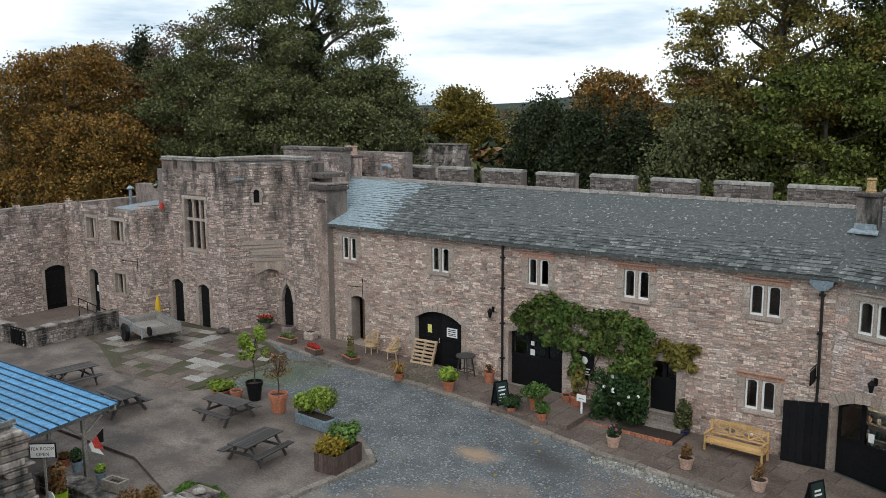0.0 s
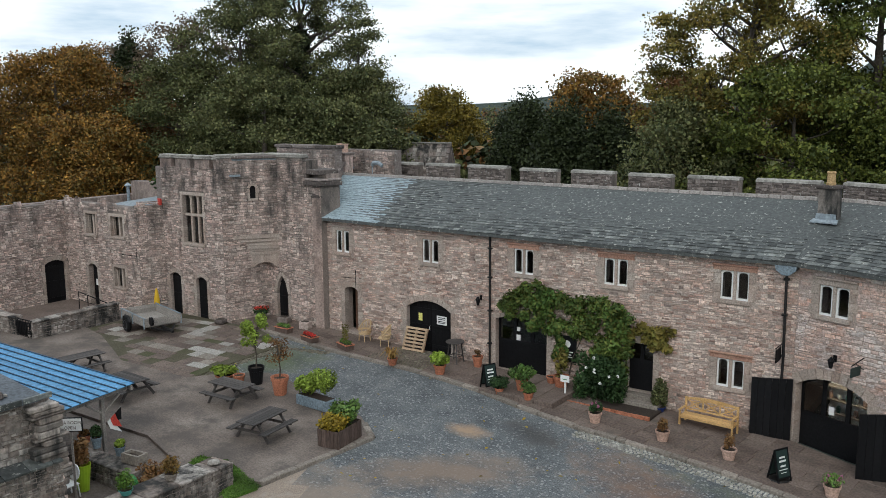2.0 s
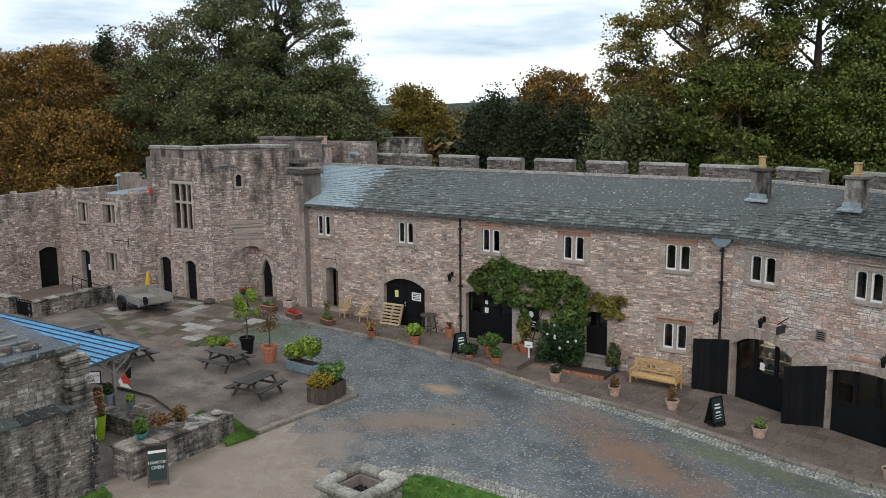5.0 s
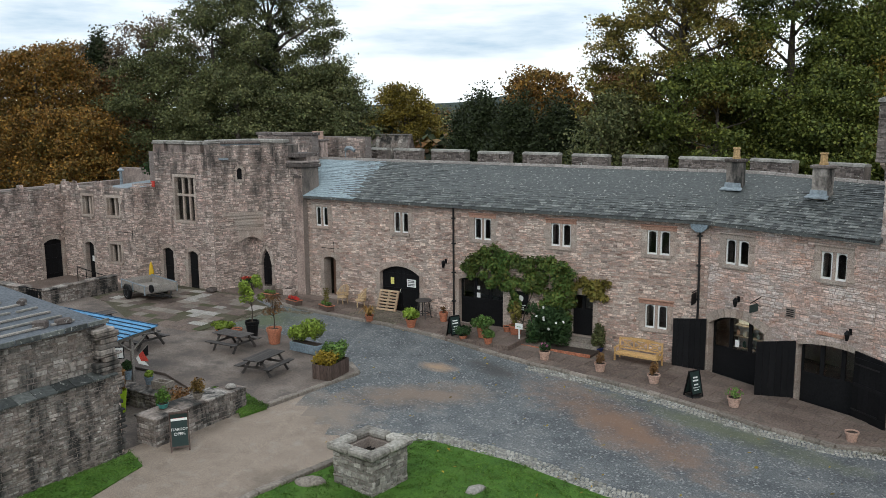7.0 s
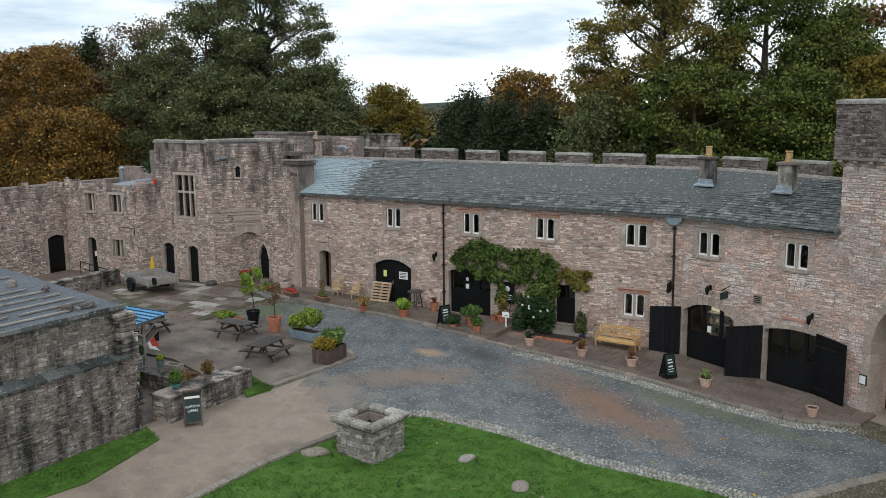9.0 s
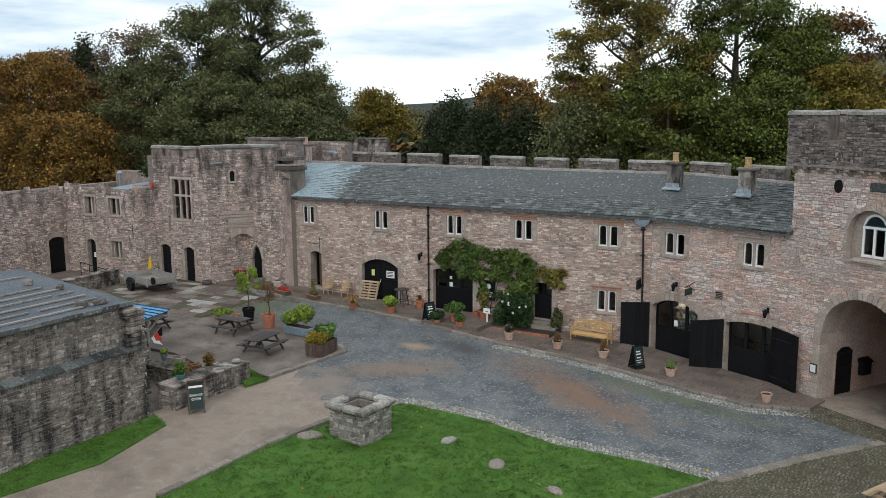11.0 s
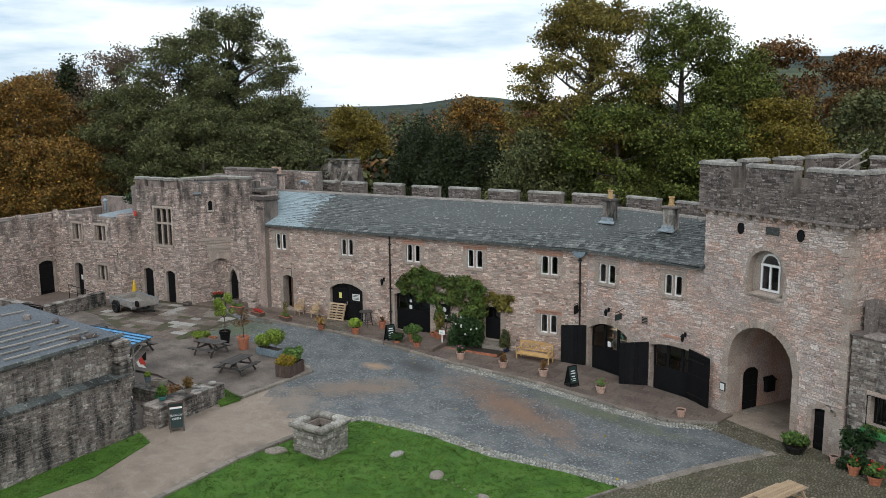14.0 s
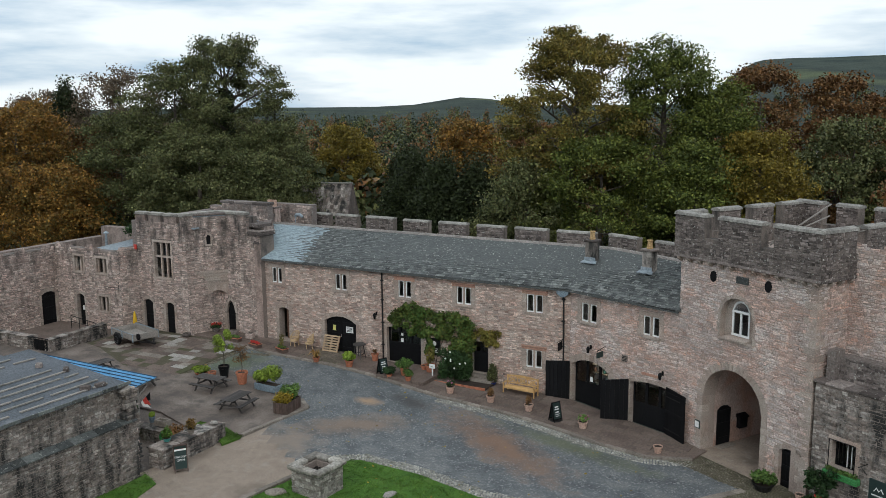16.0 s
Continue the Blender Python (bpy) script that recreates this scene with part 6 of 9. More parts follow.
for side in (-1, 1):
    mb = MB()
    nx, nz = side * 0.82, 0.57
    for i in range(15):
        d0 = i / 15
        y = 0.25 + rh.uniform(-0.2, 0)
        while y < 5.1:
            e = y + rh.uniform(0.22, 0.42)
            lift = rh.uniform(0.03, 0.07)
            vs = []
            for u, up in ((d0, lift), (d0 + 0.085, lift * 0.4)):
                for yy in (y, e - 0.015):
                    vs.append((side * 2.65 * (1 - u) + nx * up, yy, 5.2 + 4.5 * u + nz * up))
            low = [(a - nx * 0.06, b, c - nz * 0.06) for a, b, c in vs]
            mb.add(vs + low, [(0, 1, 3, 2), (4, 6, 7, 5), (0, 4, 5, 1), (2, 3, 7, 6), (0, 2, 6, 4), (1, 5, 7, 3)], M_HB)
            y = e
    part("roof", mb, STONE_BARN_J, gb, "pale mossy stone slates")
    cp = MB()
    for i in range(12):
        u0, u1 = i / 12, (i + 0.93) / 12
        cp.bar(M_HB @ Vector((side * 2.7 * (1 - u0), 0.08, 5.27 + 4.5 * u0)), M_HB @ Vector((side * 2.7 * (1 - u1), 0.08, 5.27 + 4.5 * u1)), 0.3, 0.16, 0.02)
    part("verge_coping", cp, STONE_GREY_J, gb)
part("ridge", MB().bar(M_HB @ Vector((0, -0.05, 9.75)), M_HB @ Vector((0, 5.1, 9.75)), 0.3, 0.14, 0.03), COPING, gb)

# ---- ruined wing at the far corner ----
FA, FB = (-46.3, 25.8), (-39.35, 25.8)
f1, f2, f3 = (2.1, 3.1, 4.36, 5.54, 0, 0.18), (4.5, 5.65, 4.42, 5.54, 0, 0.18), (4.55, 5.6, 1.55, 2.68, 0, 0.18)
f4 = (2.05, 2.95, 0.2, 2.68, 0.2, 0.18)
ragged = lambda s: 6.25 + 0.22 * math.sin(s * 1.9) + 0.12 * math.sin(s * 5.3)
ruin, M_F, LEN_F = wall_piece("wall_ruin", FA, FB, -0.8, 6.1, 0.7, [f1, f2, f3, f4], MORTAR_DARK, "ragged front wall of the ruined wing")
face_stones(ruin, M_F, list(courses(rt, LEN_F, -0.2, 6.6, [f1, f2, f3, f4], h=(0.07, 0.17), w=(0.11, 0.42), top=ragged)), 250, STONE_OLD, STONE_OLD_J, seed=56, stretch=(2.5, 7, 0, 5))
for o in (f1, f2, f3):
    blocks(ruin, M_F, o, rt, jamb=0.16, lintel=0.16, sill=0.12)
    t = thing("window_12", M_F @ Matrix.Translation((o[0], 0.15, o[2])), "two-light stone window with dark openings", "window", "stone windows of the ruin", "structure")
    w, h = o[1] - o[0], o[3] - o[2]
    part("mullion", MB().soft(w / 2 - 0.08, w / 2 + 0.08, 0, 0.2, 0, h, 0.02), DRESSED, t)
    for x in (0.0, w):
        part("jamb", MB().soft(x - 0.06, x + 0.06, 0, 0.2, 0, h, 0.02), DRESSED, t)
    part("pane", MB().box(0.05, w - 0.05, 0.14, 0.15, 0, h), GLASS, t)
blocks(ruin, M_F, f4, rt, jamb=0.2, lintel=0.2, sill=0)
d = thing("door_11", M_F @ Matrix.Translation((0, 0.14, 0)), "dark door of the ruined wing with a white notice", "door", kind="structure")
plank_leaf(d, f4[0] + 0.25, f4[1] - 0.02, 0.25, 2.5, 0, 0.05, BLACK, lambda x: arch_z(f4, x) - 0.03, 3)
part("notice", MB().box(2.55, 2.75, -0.04, -0.03, 1.4, 1.75), WHITE, d)
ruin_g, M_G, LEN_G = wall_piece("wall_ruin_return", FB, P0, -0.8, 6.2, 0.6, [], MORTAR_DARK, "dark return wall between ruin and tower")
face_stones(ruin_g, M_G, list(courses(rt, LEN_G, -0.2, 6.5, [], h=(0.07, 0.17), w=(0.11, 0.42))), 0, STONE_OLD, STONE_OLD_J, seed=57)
EAX, EBX = (-46.3, 12.0), (-46.3, 25.8)
e_door = (12.3, 13.6, 0.1, 2.75, 0.2, 0.2)
ruin_e, M_E, LEN_E = wall_piece("wall_ruin_side", EAX, EBX, -0.8, 3.2, 0.8, [e_door], MORTAR_DARK, "side wall of the ruined wing with a dark doorway", top=[(8.2, 13.8, 6.0)])
face_stones(ruin_e, M_E, list(courses(rt, LEN_E, -0.2, 6.3, [e_door], h=(0.07, 0.17), w=(0.11, 0.42), top=lambda s: 3.2 if s < 8.4 else 6.1 + 0.2 * math.sin(s * 3))), 0, STONE_OLD, STONE_OLD_J, seed=58)
blocks(ruin_e, M_E, e_door, rt, jamb=0.2, lintel=0.25, sill=0)
d = thing("door_12", M_E @ Matrix.Translation((0, 0.16, 0)), "black plank door in the side wall", "door", kind="structure")
plank_leaf(d, e_door[0] + 0.02, e_door[1] - 0.02, 0.15, 2.6, 0, 0.05, BLACK, lambda x: arch_z(e_door, x) - 0.03, 4)
structure("roof_ruin", MB().add([(-39.6, 26.4, 6.1), (-42.6, 26.4, 6.1), (-42.6, 31, 6.35), (-38.9, 31, 6.35), (-39.6, 26.4, 6.0), (-42.6, 26.4, 6.0), (-42.6, 31, 6.25), (-38.9, 31, 6.25)], [(0, 1, 2, 3), (7, 6, 5, 4), (0, 4, 5, 1), (3, 2, 6, 7)]), LEAD, "flat grey roof behind the ruin", "roof")
structure("roof_side", MB().add([(-46.0, 12, 3.3), (-46.0, 20.3, 3.3), (-48.4, 20.3, 3.95), (-48.4, 12, 3.95), (-46.0, 12, 3.2), (-46.0, 20.3, 3.2)], [(0, 1, 2, 3), (0, 4, 5, 1)]), FELT, "grey-green lean-to roof", "roof")
structure("wall_far", MB().box(-48, -39.4, 31.5, 32.2, -1, 6.8).box(-49.0, -48.3, 12, 32.2, -1, 5.9).box(-42.5, -39.2, 33.4, 34.0, 0, 7.9), STONE_OLD, "ruined rear walls", "wall")
t = thing("flue", pose(-43.2, 28.0, 6.2), "short metal flue with a cowl", "flue")
part("pipe", MB().tube([(0, 0, -0.2), (0, 0, 0.75)], [0.09] * 2, 10), LEAD, t)
part("cowl", MB().lathe([(0.05, 0.72), (0.2, 0.76), (0.2, 0.82), (0.05, 0.95), (0.01, 0.96)], 12), LEAD, t)


def low_wall(name, a, b, h, label, thick=0.45, coping=True, seed=1, mats=(STONE_OLD, STONE_OLD_J), single=80):
    m, length = wall_frame(a, b)
    zg = min(gz(a[0]), gz(b[0]))
    r = random.Random(seed)
    mb = MB().box(0, length, 0.0, thick, zg - 0.3, zg + h, m)
    ob = structure(name, mb, MORTAR_DARK, label, "wall")
    pl = list(courses(r, length, zg - 0.05, zg + h, [], h=(0.09, 0.2), w=(0.18, 0.5)))
    face_stones(ob, m, pl, single, *mats, seed=seed, stretch=(0, length, -5, 5))
    bm2 = m @ Matrix.Translation((length, thick, 0)) @ pose(0, 0, 0, 0, 0, 180)
    face_stones(ob, bm2, list(courses(r, length, zg - 0.05, zg + h, [], h=(0.09, 0.2), w=(0.18, 0.5))), 0, *mats, seed=seed + 1)
    for e, turn in ((0.0, -90), (length, 90)):
        em = m @ Matrix.Translation((e, thick if turn < 0 else 0.0, 0)) @ pose(0, 0, 0, 0, 0, turn)
        face_stones(ob, em, list(courses(r, thick, zg - 0.05, zg + h, [], h=(0.09, 0.2), w=(0.18, 0.5))), 0, *mats, seed=seed + 2)
    if coping:
        s = -0.03
        while s < length:
            e = min(length + 0.03, s + r.uniform(0.3, 0.7))
            z = zg + h + r.uniform(-0.01, 0.02)
            part("coping_stone", MB().soft(s, e - 0.015, -0.05 - r.uniform(0, 0.03), thick + 0.05, z, z + r.uniform(0.06, 0.12), 0.025, m), mats[0], ob)
            s = e
    return ob


low_wall("wall_low", (-39.15, 19.5), (-39.4, 24.4), 0.85, "low rubble wall round the sunken doorway", seed=61, mats=(STONE_BARN, STONE_BARN_J))
low_wall("wall_low_2", (-46.2, 19.1), (-40.7, 19.4), 0.9, "low rubble wall beside the iron gate", seed=64, mats=(STONE_BARN, STONE_BARN_J))
t = thing("iron_gate", pose(-40.65, 19.45, gz(-40)), "black iron garden gate between low walls", "gate")
for z in (0.08, 0.95):
    part("rail", MB().bar((0, 0, z), (1.4, 0.05, z), 0.04, 0.04), BLACK, t)
for i in range(10):
    part("bar", MB().tube([(0.03 + i * 0.149, 0.0, 0.05), (0.03 + i * 0.149, 0.0, 0.98)], [0.014] * 2, 5), BLACK, t)
part("panel", MB().box(0.05, 1.35, 0.01, 0.02, 0.15, 0.85), BLACK, t)
t = thing("handrail", pose(-43.5, 24.6, gz(-43)), "black metal handrail by the ruin doors", "railing")
for i in range(5):
    part("post", MB().tube([(i * 0.95, -0.05 * i, -0.1), (i * 0.95, -0.05 * i, 1.0 - 0.08 * i)], [0.022] * 2, 6), BLACK, t)
part("rail", MB().tube([(0, 0, 1.0), (3.8, -0.2, 0.68)], [0.026] * 2, 6), BLACK, t)
part("rail", MB().tube([(0, 0, 0.55), (3.8, -0.2, 0.35)], [0.018] * 2, 6), BLACK, t)

# ---- barn by the track ----
BX = -19.25
rb = random.Random(71)
barn, M_B, LEN_B = wall_piece("wall_barn", (BX, -13.0), (BX, 9.25), -1.0, 2.55, 0.9, [], MORTAR_DARK, "lower barn wall of dark streaked rubble with a slate ledge")
face_stones(barn, M_B, list(courses(rb, LEN_B, -0.6, 2.55, [], h=(0.06, 0.13), w=(0.1, 0.36))), 300, STONE_BARN, STONE_BARN_J, seed=72, stretch=(15.5, 23, -1, 3))
s = 0.0
while s < LEN_B:
    e = s + rb.uniform(0.45, 0.8)
    part("slate_ledge", MB().prism([(-0.10, 2.53), (0.40, 2.72), (0.40, 2.76), (-0.10, 2.58)], s + 0.01, min(e, LEN_B) - 0.01, M_B @ pose(0, 0, 0, 0, 0, 90) @ Matrix.Diagonal((1, -1, 1, 1))), SLATE, barn)
    s = e
upper, M_BU, LEN_BU = wall_piece("wall_barn_upper", (BX - 0.32, -13.0), (BX - 0.32, 9.15), 2.4, 4.18, 0.6, [], MORTAR_DARK, "upper barn wall of reddish rubble under a felt roof")
face_stones(upper, M_BU, list(courses(rb, LEN_BU, 2.7, 4.15, [], h=(0.07, 0.16), w=(0.12, 0.45))), 220, STONE_BARN, STONE_BARN_J, seed=73, stretch=(14.5, 23, 2, 5))
for (a, b, z0, z1, sd) in (((BX, 9.25), (BX - 0.9, 9.25), -0.6, 2.55, 74), ((BX - 0.3, 9.15), (BX - 6.3, 9.15), -0.6, 4.15, 75)):
    m, ln = wall_frame(a, b)
    ob = structure("wall_barn_end", MB().box(0, ln, 0.02, 0.5, -1, z1, m), MORTAR_DARK, "rough end wall of the barn", "wall")
    face_stones(ob, m, list(courses(rb, ln, z0, z1, [], h=(0.1, 0.22), w=(0.2, 0.5))), 0, STONE_OLD, STONE_OLD_J, out=(0.02, 0.09), seed=sd)
z = -0.5
while z < 4.05:
    dz = rb.uniform(0.07, 0.19)
    x1 = BX + rb.uniform(-0.02, 0.05)
    part("toothing_stone", MB().soft(x1 - rb.uniform(0.5, 0.8), x1, 8.75 + rb.uniform(-0.3, 0.1), 9.27 + rb.uniform(0.0, 0.28), z + 0.006, z + dz - 0.006, 0.025), STONE_BARN, barn)
    z += dz
rx0, rx1 = BX - 0.12, -26.0
structure("wall_barn_back", MB().box(-26.0, -25.5, -13, 8.8, -1, 4.7), MORTAR_DARK, "rear wall of the barn", "wall")
roof_b = structure("roof_barn", MB().add([(rx0, -13, 4.2), (rx0, 8.95, 4.2), (rx1, 8.95, 4.85), (rx1, -13, 4.85), (rx0, -13, 4.34), (rx0, 8.95, 4.34), (rx1, 8.95, 4.99), (rx1, -13, 4.99)], [(3, 2, 1, 0), (4, 5, 6, 7), (0, 1, 5, 4), (1, 2, 6, 5), (2, 3, 7, 6), (3, 0, 4, 7)]), FELT, "shallow grey felt roof held down with battens and stones", "roof")
slope_z = lambda x: 4.34 + (x - rx0) / (rx1 - rx0) * 0.65
for i in range(28):
    y = -12.6 + i * 0.78
    part("edge_slate", MB().soft(rx0 - 0.05, rx0 + 0.02, y, y + 0.74, 4.22, 4.36, 0.01), SLATE, roof_b)
for i, x in enumerate((-19.9, -20.5, -21.1, -21.7, -22.3, -22.9, -23.5, -24.1, -24.7, -25.3)):
    y = -12.0
    while y < 7.6:
        e = min(8.3, y + rb.uniform(2.4, 5.5))
        if rb.random() < 0.88:
            part("batten", MB().bar((x + rb.uniform(-.06, .06), y, slope_z(x) + 0.035), (x + rb.uniform(-.06, .06), e, slope_z(x) + 0.035), 0.12, 0.05), COPING if i % 2 else GREYWOOD, roof_b)
        if rb.random() < 0.45:
            yy = rb.uniform(y, e)
            stn = thing("roof_stone", pose(x + rb.uniform(-.3, .3), yy, slope_z(x) + 0.03, 0, 0, rb.uniform(0, 180)), "loose weathered stone weighing down the felt roof", "stone", "stones on the barn roof")
            hh = rb.uniform(0.10, 0.2)
            part("block", MB().soft(-rb.uniform(.15, .28), rb.uniform(.12, .25), -0.12, 0.12, -0.05, hh, 0.04), STONE_GREY, stn)
        y = e + rb.uniform(0.05, 0.6)
t = thing("roof_lantern", pose(-24.6, 10.8, 0), "dark lean-to roof and clutter behind the barn", "shed")
part("roof", MB().add([(-3.4, -2.2, 4.1), (0.9, -2.2, 3.9), (0.9, 0.6, 3.5), (-3.4, 0.6, 3.7), (-3.4, -2.2, 4.0), (0.9, -2.2, 3.8), (0.9, 0.6, 3.4), (-3.4, 0.6, 3.6)], [(0, 1, 2, 3), (7, 6, 5, 4), (0, 4, 5, 1), (1, 5, 6, 2), (2, 6, 7, 3), (3, 7, 4, 0)], pose(-4, -0.5, -0.2)), FELT, t)
part("wall", MB().box(-7.2, -3.2, -2.6, -0.1, 0, 3.3), STONE_OLD, t)

# blue canopy
t = thing("canopy", pose(-23.75, 12.2, gz(-24)), "blue corrugated canopy on grey timber posts", "canopy")
cx0, cx1, cy0, cy1 = -9.0, 0.3, -1.45, 2.1
rz = lambda y: 2.25 + 0.28 * (cy1 - y) / (cy1 - cy0) * -1 + 0.28
nst = 11
for i in range(nst):
    a, b = cy0 + (cy1 - cy0) * i / nst, cy0 + (cy1 - cy0) * (i + 1) / nst
    part("roof_sheet", MB().add([(cx0, a, rz(a)), (cx1, a, rz(a)), (cx1, b, rz(b)), (cx0, b, rz(b)), (cx0, a, rz(a) - .02), (cx1, a, rz(a) - .02), (cx1, b, rz(b) - .02), (cx0, b, rz(b) - .02)], [(0, 1, 2, 3), (7, 6, 5, 4), (0, 4, 5, 1), (1, 5, 6, 2), (2, 6, 7, 3), (3, 7, 4, 0)]), BLUEROOF, t)
    part("rib", MB().bar((cx0, b, rz(b) + 0.015), (cx1, b, rz(b) + 0.015), 0.035, 0.05), BLUERIB, t)
part("beam", MB().bar((0.05, cy0, rz(cy0) - 0.13), (0.05, cy1, rz(cy1) - 0.13), 0.06, 0.18), GREYWOOD, t)
part("beam", MB().bar((cx0, cy0 + 0.1, rz(cy0) - 0.14), (cx1, cy0 + 0.1, rz(cy0) - 0.14), 0.06, 0.16), GREYWOOD, t)
part("beam", MB().bar((cx0, cy1 - 0.1, rz(cy1) - 0.14), (cx1, cy1 - 0.1, rz(cy1) - 0.14), 0.06, 0.16), GREYWOOD, t)
for x, y in ((-0.05, 1.1), (-4.5, 2.3), (-8.8, 2.3), (-4.5, 0.0)):
    part("post", MB().soft(x - 0.06, x + 0.06, y - 0.06, y + 0.06, 0, rz(y) - 0.2, 0.012), GREYWOOD, t)
part("brace", MB().bar((-0.05, 1.1, 1.7), (0.02, 0.5, 2.15), 0.06, 0.06), GREYWOOD, t)
part("brace", MB().bar((-0.05, 1.1, 1.7), (0.02, 1.7, 2.2), 0.06, 0.06), GREYWOOD, t)
structure("wall_back_tearoom", MB().box(-46, -33.5, 7.2, 7.8, -0.5, 4.0).box(-33.5, -25.9, 8.9, 9.5, -0.5, 3.4), STONE_OLD, "rear wall beside the barn", "wall")

# low walls of the little garden
low_wall("wall_garden", (-18.95, 10.35), (-19.0, 13.7), 0.9, "low garden wall with a wide slab top", thick=0.9, seed=81, mats=(STONE_BARN, STONE_BARN_J), single=120, coping=False)
gzw = gz(-19) + 0.9
for i in range(3):
    a = 10.3 + i * 1.12
    part("slab", MB().soft(-19.95, -18.88, a, a + 1.1, gzw, gzw + 0.08, 0.02), STONE_BARN, bpy.data.objects["wall_garden"])
low_wall("wall_garden_2", (-19.05, 13.72), (-19.1, 14.6), 0.8, "rounded mossy end of the garden wall", thick=0.8, seed=84, mats=(STONE_BARN, STONE_BARN_J), single=30)
low_wall("wall_garden_3", (-21.2, 13.0), (-24.9, 12.8), 0.6, "low stone wall with slabs and pots", thick=0.55, seed=87, mats=(STONE_BARN, STONE_BARN_J), single=40, coping=True)


# ---- leaves ----
def leaf_cloud(balls, per, size, seed, flat=0.0, long=1.5, shell=0.5):
    """Many single leaves in balls (x, y, z, rx, ry, rz). Each leaf is a folded blade of two triangles."""
    r = np.random.RandomState(seed)
    b = np.repeat(np.array(balls, float), per, axis=0)
    n = len(b)
    d = r.normal(size=(n, 3))
    d /= np.linalg.norm(d, axis=1)[:, None]
    rad = shell + (1 - shell) * r.rand(n)
    c = b[:, :3] + (d * rad[:, None] if shell >= 0 else np.clip(r.normal(size=(n, 3)) * 0.5, -1.1, 1.1)) * b[:, 3:6]
    nrm = d + r.normal(size=(n, 3)) * 0.7
    nrm[:, 2] += 0.35 + flat
    nrm /= np.linalg.norm(nrm, axis=1)[:, None]
    u = np.cross(nrm, r.normal(size=(n, 3)))
    u /= np.linalg.norm(u, axis=1)[:, None] + 1e-9
    w = np.cross(nrm, u)
    s = size * (0.6 + 0.8 * r.rand(n))[:, None]
    p = np.stack([c - u * s * long / 2, c + w * s * 0.45 + nrm * s * 0.12, c + u * s * long / 2, c - w * s * 0.45 + nrm * s * 0.12], axis=1).reshape(-1, 3)
    f = np.arange(4 * n).reshape(-1, 4)
    return p, f


def leaves_part(name, pf, material, parent, label=""):
    me = bpy.data.meshes.new(name)
    p, f = pf
    n = len(f)
    me.vertices.add(len(p))
    me.vertices.foreach_set("co", np.asarray(p, "f").ravel())
    me.loops.add(4 * n)
    me.loops.foreach_set("vertex_index", np.asarray(f, "i").ravel())
    me.polygons.add(n)
    me.polygons.foreach_set("loop_start", np.arange(0, 4 * n, 4, dtype="i"))
    me.update(calc_edges=True)
    me.materials.append(material)
    ob = new(name, me)
    ob.parent = parent
    if label:
        ob["label"] = label
    return ob


# ---- yard furniture ----
def picnic_table(x, y, turn, up, wood, label, length=1.8):
    t = thing("picnic_table", pose(x, y, gz(x) + up, 0, 0, turn), label, "picnic table", "picnic tables on the terrace")
    h = length / 2
    for i in range(5):
        yy = -0.34 + i * 0.17
        part("tabletop_plank", MB().soft(-h, h, yy - 0.078, yy + 0.078, 0.71, 0.75, 0.008), wood, t)
    for s in (-1, 1):
        for j in range(2):
            yy = s * (0.66 + j * 0.15)
            part("bench_plank", MB().soft(-h, h, yy - 0.07, yy + 0.07, 0.41, 0.45, 0.008), wood, t)
    for xx in (-h + 0.3, h - 0.3):
        part("crossbeam", MB().bar((xx, -0.82, 0.37), (xx, 0.82, 0.37), 0.045, 0.09), wood, t)
        part("crossbeam", MB().bar((xx, -0.38, 0.665), (xx, 0.38, 0.665), 0.045, 0.08), wood, t)
        for s in (-1, 1):
            part("leg", MB().bar((xx + 0.05, s * 0.72, 0.02), (xx + 0.05, s * 0.25, 0.70), 0.045, 0.1), wood, t)
        part("brace", MB().bar((xx * 0.9, 0, 0.40), (xx * 0.2, 0, 0.69), 0.045, 0.07), wood, t)
    return t


picnic_table(-21.3, 17.85, 97, 0.1, TABLEWOOD, "dark weathered picnic table with benches on the terrace")
picnic_table(-24.8, 19.5, 2, 0.1, TABLEWOOD, "dark weathered picnic table near the potted trees")
picnic_table(-28.5, 17.4, -2, 0.1, TABLEWOOD, "dark weathered picnic table beside the canopy")
picnic_table(-32.4, 17.85, 84, 0.1, TABLEWOOD, "dark weathered picnic table by the far wall")
picnic_table(5.8, 17.1, 64, 0.06, PALEWOOD, "pale new wooden picnic table on the cobbles", 2.2)


